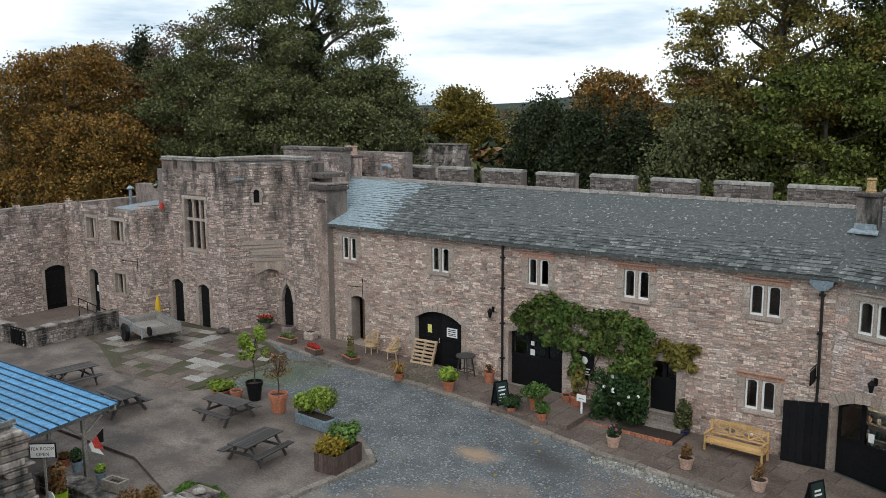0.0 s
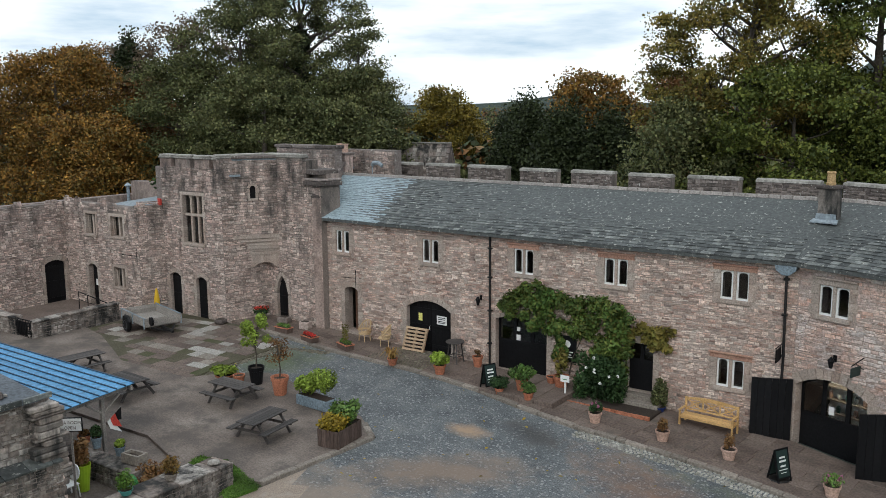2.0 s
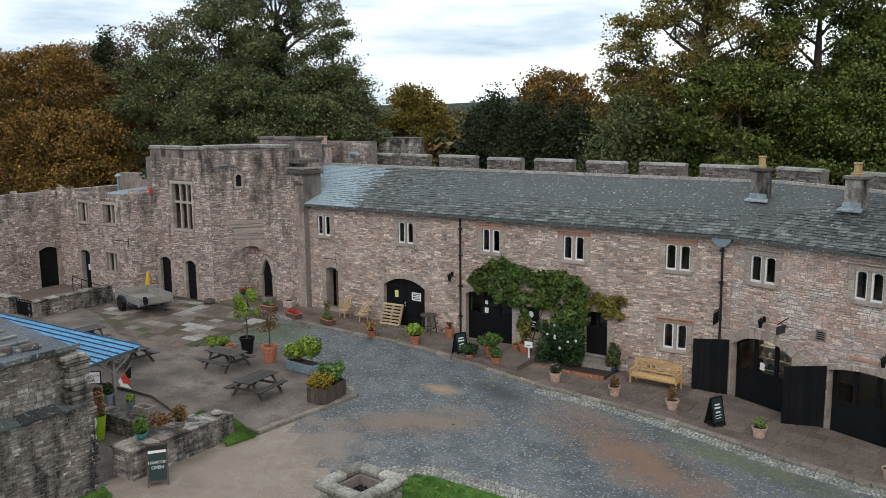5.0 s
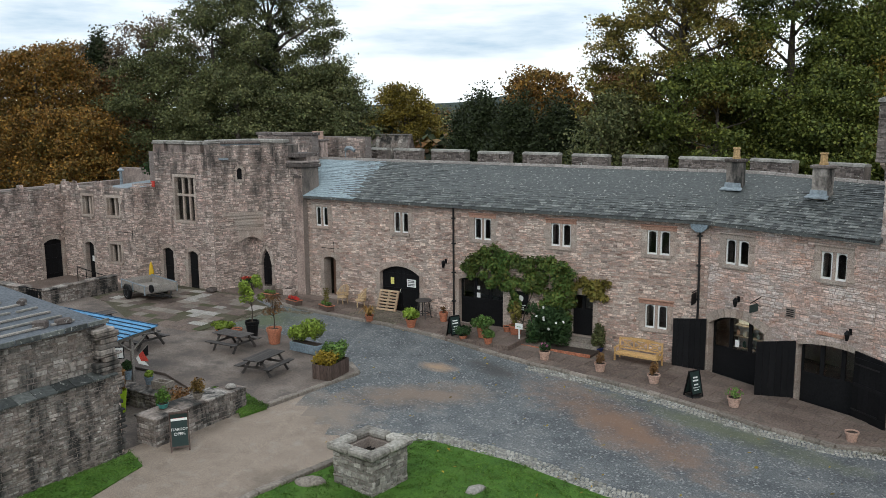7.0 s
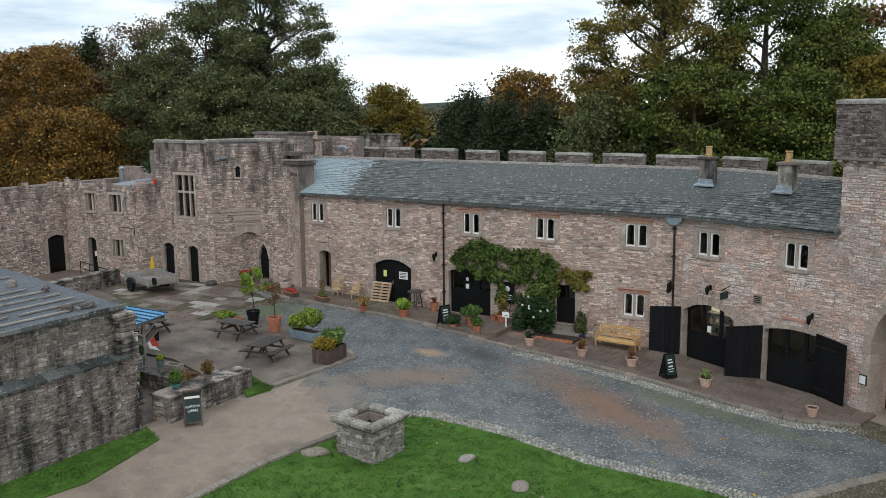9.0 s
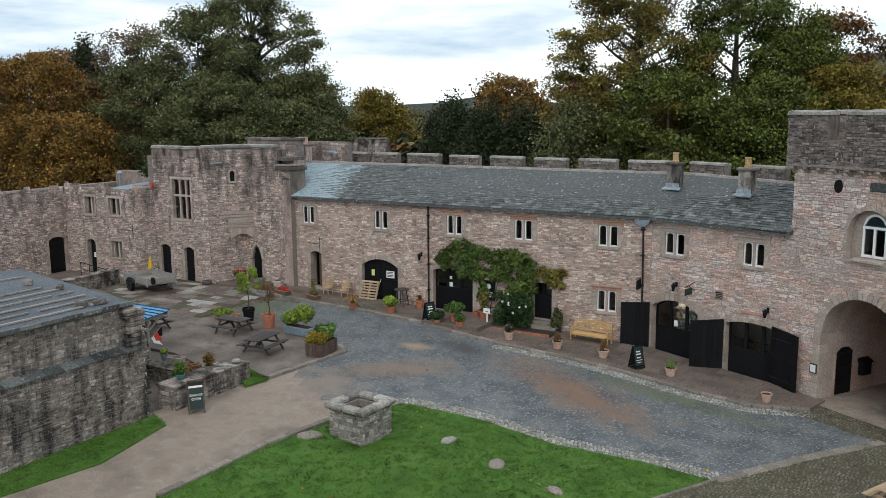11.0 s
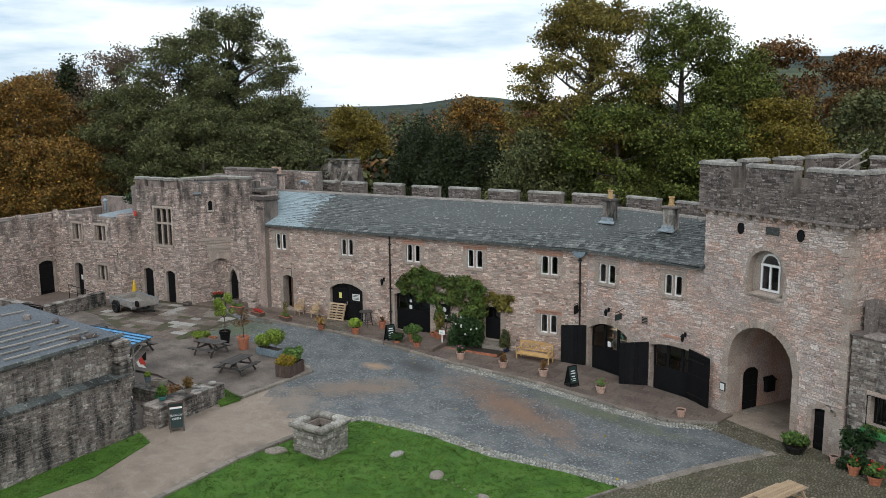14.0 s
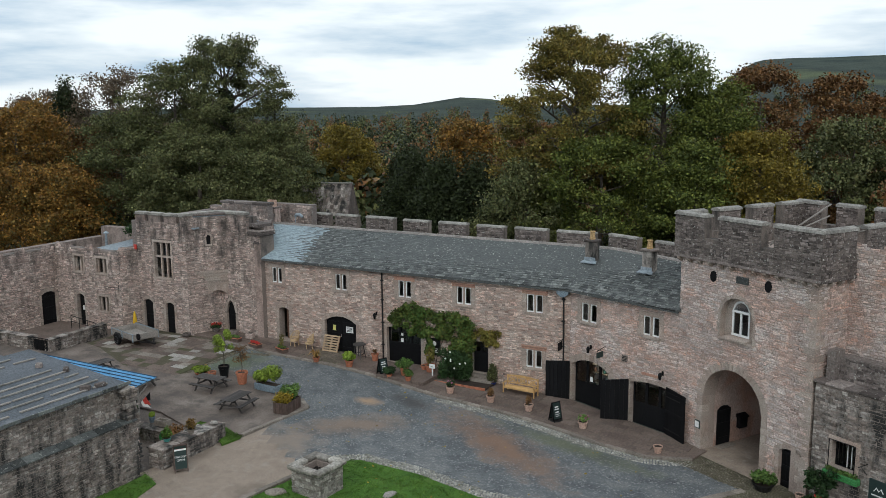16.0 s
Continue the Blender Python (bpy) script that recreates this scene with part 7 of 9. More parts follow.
def pot(x, y, r, h, clay, label, plant=None, leaf=L_POT, spread=0.3, high=0.3, n=160, size=0.07, up=0.11, flowers=None, name="flower_pot", seed=0, flat=0.0):
    t = thing(name, pose(x, y, gz(x) + up), label, "plant pot", "pots along the footway")
    part("pot", MB().lathe([(r * 0.68, 0), (r * 0.9, h * 0.78), (r, h * 0.8), (r * 1.02, h), (r * 0.9, h), (r * 0.85, h * 0.8), (r * 0.5, h * 0.76)], 18), clay, t, smooth=False)
    part("soil", MB().lathe([(0.01, h * 0.86), (r * 0.88, h * 0.86), (r * 0.88, h * 0.8), (0.01, h * 0.8)], 14), SOIL, t)
    if plant:
        balls = []
        rr = random.Random(seed + int(x * 10))
        for i in range(6):
            a = i * math.tau / 6 + rr.uniform(-.4, .4)
            balls.append((math.cos(a) * spread * 0.5, math.sin(a) * spread * 0.5, h + high * rr.uniform(0.3, 0.7), spread * 0.55, spread * 0.55, high * 0.45))
        balls.append((0, 0, h + high * 0.7, spread * 0.5, spread * 0.5, high * 0.4))
        leaves_part("foliage", leaf_cloud(balls, n, size, seed + 3, flat), leaf, t)
        st = MB()
        for i in range(5):
            a = i * math.tau / 5
            st.tube([(0, 0, h * 0.84), (math.cos(a) * spread * 0.25, math.sin(a) * spread * 0.25, h + high * 0.35), (math.cos(a) * spread * 0.5, math.sin(a) * spread * 0.5, h + high * 0.6)], [0.012, 0.009, 0.005], 5)
        part("stems", st, BARK, t)
    if flowers:
        balls = [(rr.uniform(-.6, .6) * spread, rr.uniform(-.6, .6) * spread, h + high * rr.uniform(0.5, 1.0), 0.05, 0.05, 0.05) for _ in range(14)]
        leaves_part("flowers", leaf_cloud(balls, 14, 0.05, seed + 9), flowers, t)
    return t


def strappy(x, y, label, leaf, n=46, long=0.7, base=0.32, clay=TERRA, r=0.24, up=0.11):
    t = pot(x, y, r, base, clay, label, up=up)
    rr = random.Random(int(x * 7 + y))
    mb = MB()
    for i in range(n):
        a, l = rr.uniform(0, math.tau), long * rr.uniform(0.6, 1.0)
        tilt = rr.uniform(0.15, 1.0)
        d = Vector((math.cos(a), math.sin(a), 0))
        s = Vector((-d.y, d.x, 0)) * 0.022
        p0 = Vector((0, 0, base * 0.85)) + d * 0.05
        p1 = p0 + d * l * 0.45 * tilt + Vector((0, 0, l * 0.6))
        p2 = p0 + d * l * tilt + Vector((0, 0, l * (0.95 - 0.85 * tilt)))
        mb.add([p0 - s, p0 + s, p1 + s, p1 - s, p2], [(0, 1, 2, 3), (3, 2, 4)])
    part("foliage", mb, leaf, t)
    return t


strappy(-22.75, 26.95, "terracotta pot with a rusty strap-leaved plant", L_STRAW, 60, 0.85)
pot(-20.35, 27.25, 0.28, 0.42, TERRA, "terracotta pot with a bushy green plant on the kerb", True, L_LIME, 0.42, 0.5, 130, 0.09, seed=1)
pot(-12.6, 26.5, 0.26, 0.42, TERRA_PALE, "pale terracotta pot with mauve flowers", True, L_ROSE, 0.28, 0.34, 90, 0.06, flowers=PINK, seed=2)
pot(-9.95, 26.5, 0.26, 0.40, TERRA_PALE, "pale terracotta pot with a thin dark plant", True, L_RUST, 0.2, 0.45, 40, 0.06, seed=3)
pot(-7.55, 26.45, 0.27, 0.40, TERRA_PALE, "pale terracotta pot with a sparse red-leaved plant", True, L_RUST, 0.2, 0.5, 40, 0.06, seed=4)
pot(-4.1, 25.75, 0.27, 0.40, TERRA_PALE, "pale terracotta pot with trailing flowers", True, L_POT, 0.36, 0.3, 50, 0.06, flowers=PINK, seed=5)
pot(0.22, 24.75, 0.24, 0.36, TERRA_PALE, "empty pale terracotta pot on the footway", seed=6)
pot(-16.3, 27.35, 0.27, 0.5, TERRA, "terracotta pot with trailing green foliage", True, L_POT, 0.6, 0.55, 150, 0.07, up=0.28, seed=7)
pot(-15.55, 26.6, 0.22, 0.3, TERRA, "small terracotta pot with feathery leaves", True, L_POT, 0.36, 0.4, 110, 0.06, up=0.28, seed=8)
pot(-17.0, 26.75, 0.2, 0.28, TERRA, "low terracotta pot hidden under leaves", True, L_ROSE, 0.45, 0.45, 110, 0.07, up=0.11, seed=9)
pot(-15.2, 28.7, 0.34, 0.5, TERRA, "large terracotta pot with a climbing plant", True, L_IVYYEL, 0.3, 1.2, 40, 0.1, up=0.28, seed=10)
pot(-15.75, 28.9, 0.24, 0.3, TERRA, "terracotta pot beside the shop door", up=0.28, seed=11)
pot(-19.6, 29.1, 0.24, 0.5, TERRA, "terracotta pot by the rainwater pipe", True, L_RUST, 0.16, 0.3, 20, 0.06, seed=12)
pot(-11.15, 29.2, 0.26, 0.2, BLUEBAG, "evergreen shrub in a dark blue tub", True, L_DARKGREEN, 0.34, 1.1, 220, 0.07, seed=13)
pot(5.5, 23.15, 0.5, 0.35, DARKMETAL, "dark tub of green herbs at the gate pier", True, L_POT, 0.6, 0.45, 160, 0.09, up=0.02, seed=14)
pot(7.9, 21.9, 0.26, 0.4, TERRA, "terracotta pot below the window box", True, L_POT, 0.25, 0.4, 60, 0.07, up=0.02, flowers=REDPETAL, seed=15)
pot(8.7, 21.3, 0.3, 0.35, TERRA, "terracotta pot with red flowers", True, L_POT, 0.45, 0.5, 90, 0.08, up=0.02, flowers=REDPETAL, seed=16)
pot(7.1, 22.7, 0.2, 0.34, TERRA_PALE, "small clay pot by the gatehouse corner", up=0.02, seed=17)
for x, y, w, dpt, tn, flw, lf in ((-28.2, 27.3, 0.9, 0.45, -12, REDPETAL, L_RUST), (-30.3, 27.6, 0.9, 0.4, 0, None, L_POT), (-26.0, 27.45, 0.9, 0.45, -20, None, L_POT)):
    t = thing("trough_planter", pose(x, y, gz(x) + 0.11, 0, 0, tn), "low brown wooden trough planter by the kerb", "planter", "low trough planters")
    part("trough", MB().soft(-w / 2, w / 2, -dpt / 2, dpt / 2, 0, 0.26, 0.02), PLANTERWOOD, t)
    part("rim", MB().soft(-w / 2 - .03, w / 2 + .03, -dpt / 2 - .03, dpt / 2 + .03, 0.24, 0.28, 0.008), TERRA, t)
    part("soil", MB().box(-w / 2 + .04, w / 2 - .04, -dpt / 2 + .04, dpt / 2 - .04, 0.27, 0.285), SOIL, t)
    leaves_part("foliage", leaf_cloud([(k * 0.2 - 0.3, 0, 0.36, 0.16, 0.14, 0.12) for k in range(4)], 60, 0.06, int(-x * 3)), flw or lf, t)
    if x > -27:
        leaves_part("foliage", leaf_cloud([(0, 0, 0.4 + 0.14 * k, 0.16 + .02 * k, 0.16, 0.12) for k in range(6)], 40, 0.06, 77), L_IVYYEL, t)
t = thing("flower_pot", pose(-33.0, 28.6, gz(-33) + 0.1), "grey tub of red geraniums in the tower corner", "plant pot", "pots along the footway")
part("pot", MB().lathe([(0.2, 0), (0.3, 0.34), (0.33, 0.36), (0.28, 0.36), (0.2, 0.2)], 14), STONE_GREY, t)
leaves_part("foliage", leaf_cloud([(0.25 * math.cos(a), 0.25 * math.sin(a), 0.5, 0.2, 0.2, 0.18) for a in range(6)], 70, 0.07, 5), L_ROSE, t)
leaves_part("flowers", leaf_cloud([(0.25 * math.cos(a), 0.25 * math.sin(a), 0.62, 0.18, 0.18, 0.1) for a in range(6)], 22, 0.06, 6), REDPETAL, t)
for x, y, w, h, m0, lb in ((-31.6, 28.9, 0.6, 0.32, MORTAR_DARK, "dark stone trough beside the pointed door"), (-29.9, 28.75, 0.55, 0.4, STONE_OLD, "carved stone block against the turret"), (-34.0, 26.7, 0.5, 0.22, STONE_GREY, "old stone basin at the tower corner")):
    t = thing("stone_trough", pose(x, y, gz(x) + 0.1, 0, 0, 12), lb, "stone")
    part("block", MB().soft(-w / 2, w / 2, -0.25, 0.25, 0, h, 0.05), m0, t)
    # Soil-coloured plate set into the top of the solid block.
    part("hollow", MB().soft(-w / 2 + .08, w / 2 - .08, -0.17, 0.17, h - 0.04, h + 0.005, 0.01), SOIL, t)

# boxed planters on the terrace corner
t = thing("wooden_planter", pose(-18.85, 19.2, gz(-19) + 0.1, 0, 0, 98), "brown boarded planter with gold and green shrubs", "planter")
for i in range(9):
    a = -0.72 + i * 0.16
    for s in (-0.42, 0.42):
        part("board", MB().soft(a, a + 0.152, s - 0.025, s + 0.025, 0, 0.62, 0.008), PLANTERWOOD, t)
for i in range(5):
    a = -0.4 + i * 0.16
    for s in (-0.72, 0.72):
        part("board", MB().soft(s - 0.025, s + 0.025, a, a + 0.152, 0, 0.62, 0.008), PLANTERWOOD, t)
part("soil", MB().box(-0.7, 0.7, -0.4, 0.4, 0.2, 0.54), SOIL, t)
leaves_part("foliage", leaf_cloud([(-0.35 + 0.2 * math.cos(a * 1.1), 0.3 * math.sin(a * 1.7), 0.78 + 0.12 * math.sin(a * 2.3), 0.3, 0.3, 0.26) for a in range(9)], 170, 0.075, 31), L_GOLD, t, "golden leaves")
leaves_part("foliage", leaf_cloud([(0.3 + 0.25 * math.cos(a * 1.1), 0.3 * math.sin(a * 1.7), 0.95 + 0.2 * math.sin(a * 2.3), 0.32, 0.32, 0.26) for a in range(9)], 170, 0.085, 32), L_POT, t, "green leaves")
t = thing("trough_planter", pose(-21.8, 21.1, gz(-21.8) + 0.1, 0, 0, -3), "long grey-blue trough with a bright green shrub", "planter")
part("trough", MB().soft(-0.85, 0.85, -0.3, 0.3, 0, 0.42, 0.03), BLUEPLANTER, t)
part("soil", MB().box(-0.78, 0.78, -0.24, 0.24, 0.3, 0.425), SOIL, t)
leaves_part("foliage", leaf_cloud([(-0.75 + 0.13 * k, 0.25 * math.sin(k * 2.1), 0.75 + 0.1 * (k % 3) + (0.28 if k > 5 else 0), 0.34, 0.34, 0.3 if k < 6 else 0.42) for k in range(12)], 230, 0.085, 33), L_LIME, t)


def potted_tree(x, y, h, clay, r, ph, leaf, spread, per, label, seed, size=0.1):
    t = pot(x, y, r, ph, clay, label, up=0.1)
    t.name = "potted_tree"
    rr = random.Random(seed)
    mb = MB().tube([(0, 0, ph * 0.8), (0.03, 0.02, h * 0.4), (0.0, -0.02, h * 0.62)], [0.035, 0.028, 0.022], 7)
    balls = []
    for i in range(16):
        a, u = rr.uniform(0, math.tau), rr.uniform(0.0, 1.0)
        p = (math.cos(a) * spread * (1 - 0.45 * u), math.sin(a) * spread * (1 - 0.45 * u), h * (0.58 + 0.42 * u))
        mb.tube([(0, 0, h * (0.5 + 0.1 * u)), (p[0] * 0.5, p[1] * 0.5, p[2] - 0.12), p], [0.016, 0.011, 0.005], 5)
        balls.append((*p, 0.24, 0.24, 0.2))
    part("stem", mb, BARK, t)
    leaves_part("foliage", leaf_cloud(balls, per, size, seed), leaf, t)
    return t


potted_tree(-25.6, 21.5, 2.9, BLACK, 0.34, 0.75, L_LIME, 0.5, 150, "slim green tree in a black sack-like tub", 41, 0.062)
potted_tree(-23.9, 21.2, 2.6, TERRA, 0.36, 0.75, L_RUST, 0.36, 40, "thin autumn sapling in a tall terracotta pot", 42, 0.055)
t = pot(-27.0, 21.0, 0.4, 0.25, TERRA, "wide terracotta bowl of green leaves", True, L_LIME, 0.6, 0.35, 120, 0.1, up=0.1, seed=20)
pot(-26.1, 21.0, 0.25, 0.42, TERRA, "plain terracotta pot near the tubs", up=0.1, seed=21)

# trailer
t = thing("trailer", pose(-36.1, 24.0, gz(-36) + 0.06, 0, 0, -14) @ Matrix.Diagonal((1.15, 1.2, 1.1, 1)), "grey galvanised box trailer with timber sides", "trailer")
part("bed", MB().box(-1.3, 1.3, -0.72, 0.72, 0.45, 0.5), GREYWOOD, t)
for y in (-0.75, 0.75):
    for z in (0.5, 0.68):
        part("side_board", MB().soft(-1.35, 1.35, y - 0.02, y + 0.02, z, z + 0.17, 0.006), GREYWOOD, t)
for x in (-1.33, 1.33):
    for z in (0.5, 0.68):
        part("end_board", MB().soft(x - 0.02, x + 0.02, -0.73, 0.73, z, z + 0.17, 0.006), GREYWOOD, t)
part("rail", MB().soft(-1.37, 1.37, 0.72, 0.79, 0.85, 0.89, 0.01), BLUEPLANTER, t)
part("rail", MB().soft(-1.37, 1.37, -0.79, -0.72, 0.85, 0.89, 0.01), LEAD, t)
for x in (-1.3, 0.0, 1.3):
    for y in (-0.785, 0.785):
        part("stake", MB().box(x - 0.03, x + 0.03, y - 0.02, y + 0.02, 0.4, 0.87), LEAD, t)
part("chassis", MB().bar((-1.3, 0, 0.4), (2.35, 0, 0.36), 0.1, 0.1), DARKMETAL, t)
part("drawbar", MB().bar((1.3, -0.5, 0.4), (2.2, 0, 0.37), 0.07, 0.07).bar((1.3, 0.5, 0.4), (2.2, 0, 0.37), 0.07, 0.07), DARKMETAL, t)
for y in (-0.92, 0.92):
    wh = part("wheel", MB().lathe([(0.12, -0.08), (0.3, -0.09), (0.34, -0.05), (0.34, 0.05), (0.3, 0.09), (0.12, 0.08)], 18, (0, 0, 0), pose(-0.3, y, 0.34, 90, 0, 0)), BLACK, t)
    part("rim", MB().lathe([(0.02, -0.06), (0.19, -0.085), (0.2, 0.085), (0.02, 0.06)], 14, (0, 0, 0), pose(-0.3, y, 0.34, 90, 0, 0)), LEAD, wh)
    part("mudguard", MB().tube([(-0.72, y, 0.5), (-0.5, y, 0.72), (-0.1, y, 0.72), (0.12, y, 0.5)], [0.06] * 4, 6), DARKMETAL, t)
part("jockey_wheel", MB().lathe([(0.02, -0.04), (0.2, -0.04), (0.2, 0.04), (0.02, 0.04)], 12, (0, 0, 0), pose(1.5, -0.55, 0.75, 90, 0, 0)), BLACK, t)
t = thing("folded_parasol", pose(-38.45, 26.1, gz(-38) + 0.05), "folded yellow parasol leaning by the tower door", "parasol")
part("cloth", MB().lathe([(0.03, 0.2), (0.17, 0.35), (0.15, 0.9), (0.08, 1.35), (0.02, 1.5)], 10), YELLOW, t)
part("pole", MB().tube([(0, 0, 0), (0, 0, 1.6)], [0.02] * 2, 6), GREYWOOD, t)


# chairs, pallet, stool
def wicker_chair(x, y, turn):
    t = thing("wicker_chair", pose(x, y, gz(x) + 0.11, 0, 0, turn), "honey-coloured woven wicker armchair by the wall", "chair", "wicker chairs")
    part("seat", MB().lathe([(0.02, 0.36), (0.28, 0.36), (0.3, 0.39), (0.28, 0.43), (0.02, 0.43)], 18), WICKER, t)
    mb = MB()
    for i in range(15):
        a = math.radians(-20 + 220 * i / 14)
        top = 0.62 + 0.4 * max(0.0, math.sin(a)) ** 0.8
        mb.tube([(0.28 * math.cos(a), 0.28 * math.sin(a), 0.4), (0.33 * math.cos(a), 0.33 * math.sin(a), top)], [0.016] * 2, 5)
    part("backrest", mb, WICKER, t)
    pts = [(0.33 * math.cos(a), 0.33 * math.sin(a), 0.62 + 0.4 * max(0.0, math.sin(a)) ** 0.8) for a in (math.radians(-25 + 230 * i / 16) for i in range(17))]
    part("arm_rail", MB().tube(pts, [0.032] * 17, 6), WICKER, t)
    mid = [(0.31 * math.cos(a), 0.31 * math.sin(a), 0.56) for a in (math.radians(-25 + 230 * i / 16) for i in range(17))]
    part("weave", MB().tube(mid, [0.05] * 17, 5), WICKER, t)
    for a in (45, 135, 225, 315):
        part("leg", MB().tube([(0.25 * math.cos(radians(a)), 0.25 * math.sin(radians(a)), 0.38), (0.28 * math.cos(radians(a)), 0.28 * math.sin(radians(a)), 0)], [0.025, 0.022], 6), WICKER, t)


wicker_chair(-26.15, 29.0, -5)
wicker_chair(-24.9, 29.0, -50)
t = thing("pallet", pose(-23.3, 29.15, gz(-23) + 0.11, -22, 0, 3), "wooden pallet leaning against the black doors", "pallet")
for i in range(7):
    part("slat", MB().soft(-0.6, 0.6, -0.08, -0.06, 0.02 + i * 0.17, 0.12 + i * 0.17, 0.005), PALEWOOD, t)
for x in (-0.55, 0.0, 0.55):
    part("bearer", MB().soft(x - 0.05, x + 0.05, -0.055, 0.05, 0.0, 1.15, 0.008), PALEWOOD, t)
for i in range(4):
    part("back_slat", MB().soft(-0.6, 0.6, 0.055, 0.075, 0.02 + i * 0.34, 0.12 + i * 0.34, 0.005), TERRA, t)
t = thing("bar_table", pose(-20.75, 29.0, gz(-20.7) + 0.11), "tall dark bar stool table by the wall", "table")
part("tabletop", MB().lathe([(0.02, 0.94), (0.42, 0.94), (0.43, 0.97), (0.42, 1.0), (0.02, 1.0)], 20), TABLEWOOD, t)
for a in (45, 135, 225, 315):
    part("leg", MB().bar((0.26 * math.cos(radians(a)), 0.26 * math.sin(radians(a)), 0.94), (0.4 * math.cos(radians(a)), 0.4 * math.sin(radians(a)), 0), 0.05, 0.05), TABLEWOOD, t)
for a in range(4):
    p, q = radians(45 + 90 * a), radians(135 + 90 * a)
    part("stretcher", MB().bar((0.35 * math.cos(p), 0.35 * math.sin(p), 0.32), (0.35 * math.cos(q), 0.35 * math.sin(q), 0.32), 0.035, 0.035), TABLEWOOD, t)

# garden bench
t = thing("garden_bench", pose(-9.0, 28.75, gz(-9) + 0.11, 0, 0, -3), "honey-coloured wooden garden bench with crossed back panels", "bench")
for i in range(4):
    y = -0.42 + i * 0.13
    part("seat_slat", MB().soft(-0.98, 0.98, y, y + 0.115, 0.42, 0.45, 0.008), HONEY, t)
for x in (-1.0, 1.0):
    part("leg", MB().soft(x - 0.035, x + 0.035, -0.45, -0.38, 0, 0.66, 0.008), HONEY, t)
    part("leg", MB().soft(x - 0.035, x + 0.035, 0.1, 0.17, 0, 1.02, 0.008), HONEY, t)
    part("armrest", MB().soft(x - 0.045, x + 0.045, -0.5, 0.12, 0.64, 0.68, 0.01), HONEY, t)
    part("side_rail", MB().bar((x, -0.42, 0.38), (x, 0.13, 0.38), 0.05, 0.08), HONEY, t)
part("front_rail", MB().soft(-0.98, 0.98, -0.44, -0.40, 0.34, 0.42, 0.006), HONEY, t)
part("top_rail", MB().prism([(-1.0, 0.94), (1.0, 0.94), (1.0, 1.0), (0.5, 1.06), (0, 1.09), (-0.5, 1.06), (-1.0, 1.0)], 0.11, 0.16), HONEY, t)
part("back_rail", MB().soft(-0.98, 0.98, 0.11, 0.16, 0.52, 0.58, 0.006), HONEY, t)
for x in (-0.98, -0.33, 0.33, 0.98):
    part("back_post", MB().soft(x - 0.03, x + 0.03, 0.11, 0.16, 0.55, 0.97, 0.006), HONEY, t)
for x in (-0.655, 0.0, 0.655):
    part("cross_bar", MB().bar((x - 0.3, 0.135, 0.58), (x + 0.3, 0.135, 0.94), 0.035, 0.05), HONEY, t)
    part("cross_bar", MB().bar((x - 0.3, 0.135, 0.94), (x + 0.3, 0.135, 0.58), 0.03, 0.05), HONEY, t)
    part("roundel", MB().tube([(x + 0.14 * math.cos(a * math.tau / 14), 0.13, 0.76 + 0.12 * math.sin(a * math.tau / 14)) for a in range(15)], [0.02] * 15, 5), HONEY, t)


def a_board(x, y, turn, label, w=0.55, h=1.05, wood=BLACK, up=0.11, header=None, words=()):
    t = thing("a_board", pose(x, y, gz(x) + up, 0, 0, turn), label, "sign", "standing boards")
    for s, m in ((-1, pose(0, -0.24, 0, -13, 0, 0)), (1, pose(0, 0.24, 0, 13, 0, 0))):
        part("frame", MB().box(-w / 2, -w / 2 + .05, -0.02, 0.02, 0, h, m).box(w / 2 - .05, w / 2, -0.02, 0.02, 0, h, m).box(-w / 2, w / 2, -0.02, 0.02, h - 0.05, h, m).box(-w / 2, w / 2, -0.02, 0.02, 0.12, 0.17, m), wood, t)
        bd = part("board", MB().box(-w / 2 + .04, w / 2 - .04, -0.012, 0.012, 0.15, h - 0.04, m), SIGNGREEN, t)
        if s < 0:
            if header:
                part("header", MB().box(-w / 2 + .05, w / 2 - .05, -0.02, -0.013, h - 0.3, h - 0.06, m), WHITE, bd)
                part("printed_line", MB().box(-w / 2 + .12, w / 2 - .12, -0.024, -0.021, h - 0.22, h - 0.14, m), RED, bd)
            if words:
                for i, (txt, z, sz) in enumerate(words):
                    cu = bpy.data.curves.new("lettering", "FONT")
                    cu.body, cu.size, cu.align_x, cu.extrude = txt, sz, "CENTER", 0.002
                    cu.materials.append(WHITE)
                    ob = new("lettering", cu)
                    ob.parent = bd
                    ob.matrix_basis = m @ pose(0, -0.016, z, 90, 0, 0)
            else:
                rr = random.Random(int(x * 9))
                for z in (0.78, 0.66, 0.5, 0.4, 0.3):
                    wd = rr.uniform(0.1, w / 2 - 0.1)
                    part("printed_line", MB().box(-wd, wd, -0.018, -0.013, z, z + (0.06 if z > 0.45 else 0.025), m), WHITE, bd)
    part("foot", MB().lathe([(0.3, 0), (0.34, 0.03), (0.3, 0.06), (0.02, 0.07)], 16, (0, 0, 0)) if not header else MB().bar((-w / 2, 0, 0.35), (w / 2, 0, 0.35), 0.02, 0.02), DARKMETAL, t)
    return t


a_board(-17.75, 27.15, 66, "black standing chalkboard on the footway", 0.6, 1.05)
a_board(-5.75, 25.95, 62, "black standing chalkboard near the cart doors", 0.6, 1.1)
a_board(-18.25, 10.75, 52, "brown framed chalkboard by the tea garden wall", 0.62, 1.3, PLANTERWOOD, 0.01, True, (("TEAROOM", 0.68, 0.12), ("OPEN", 0.52, 0.14)))
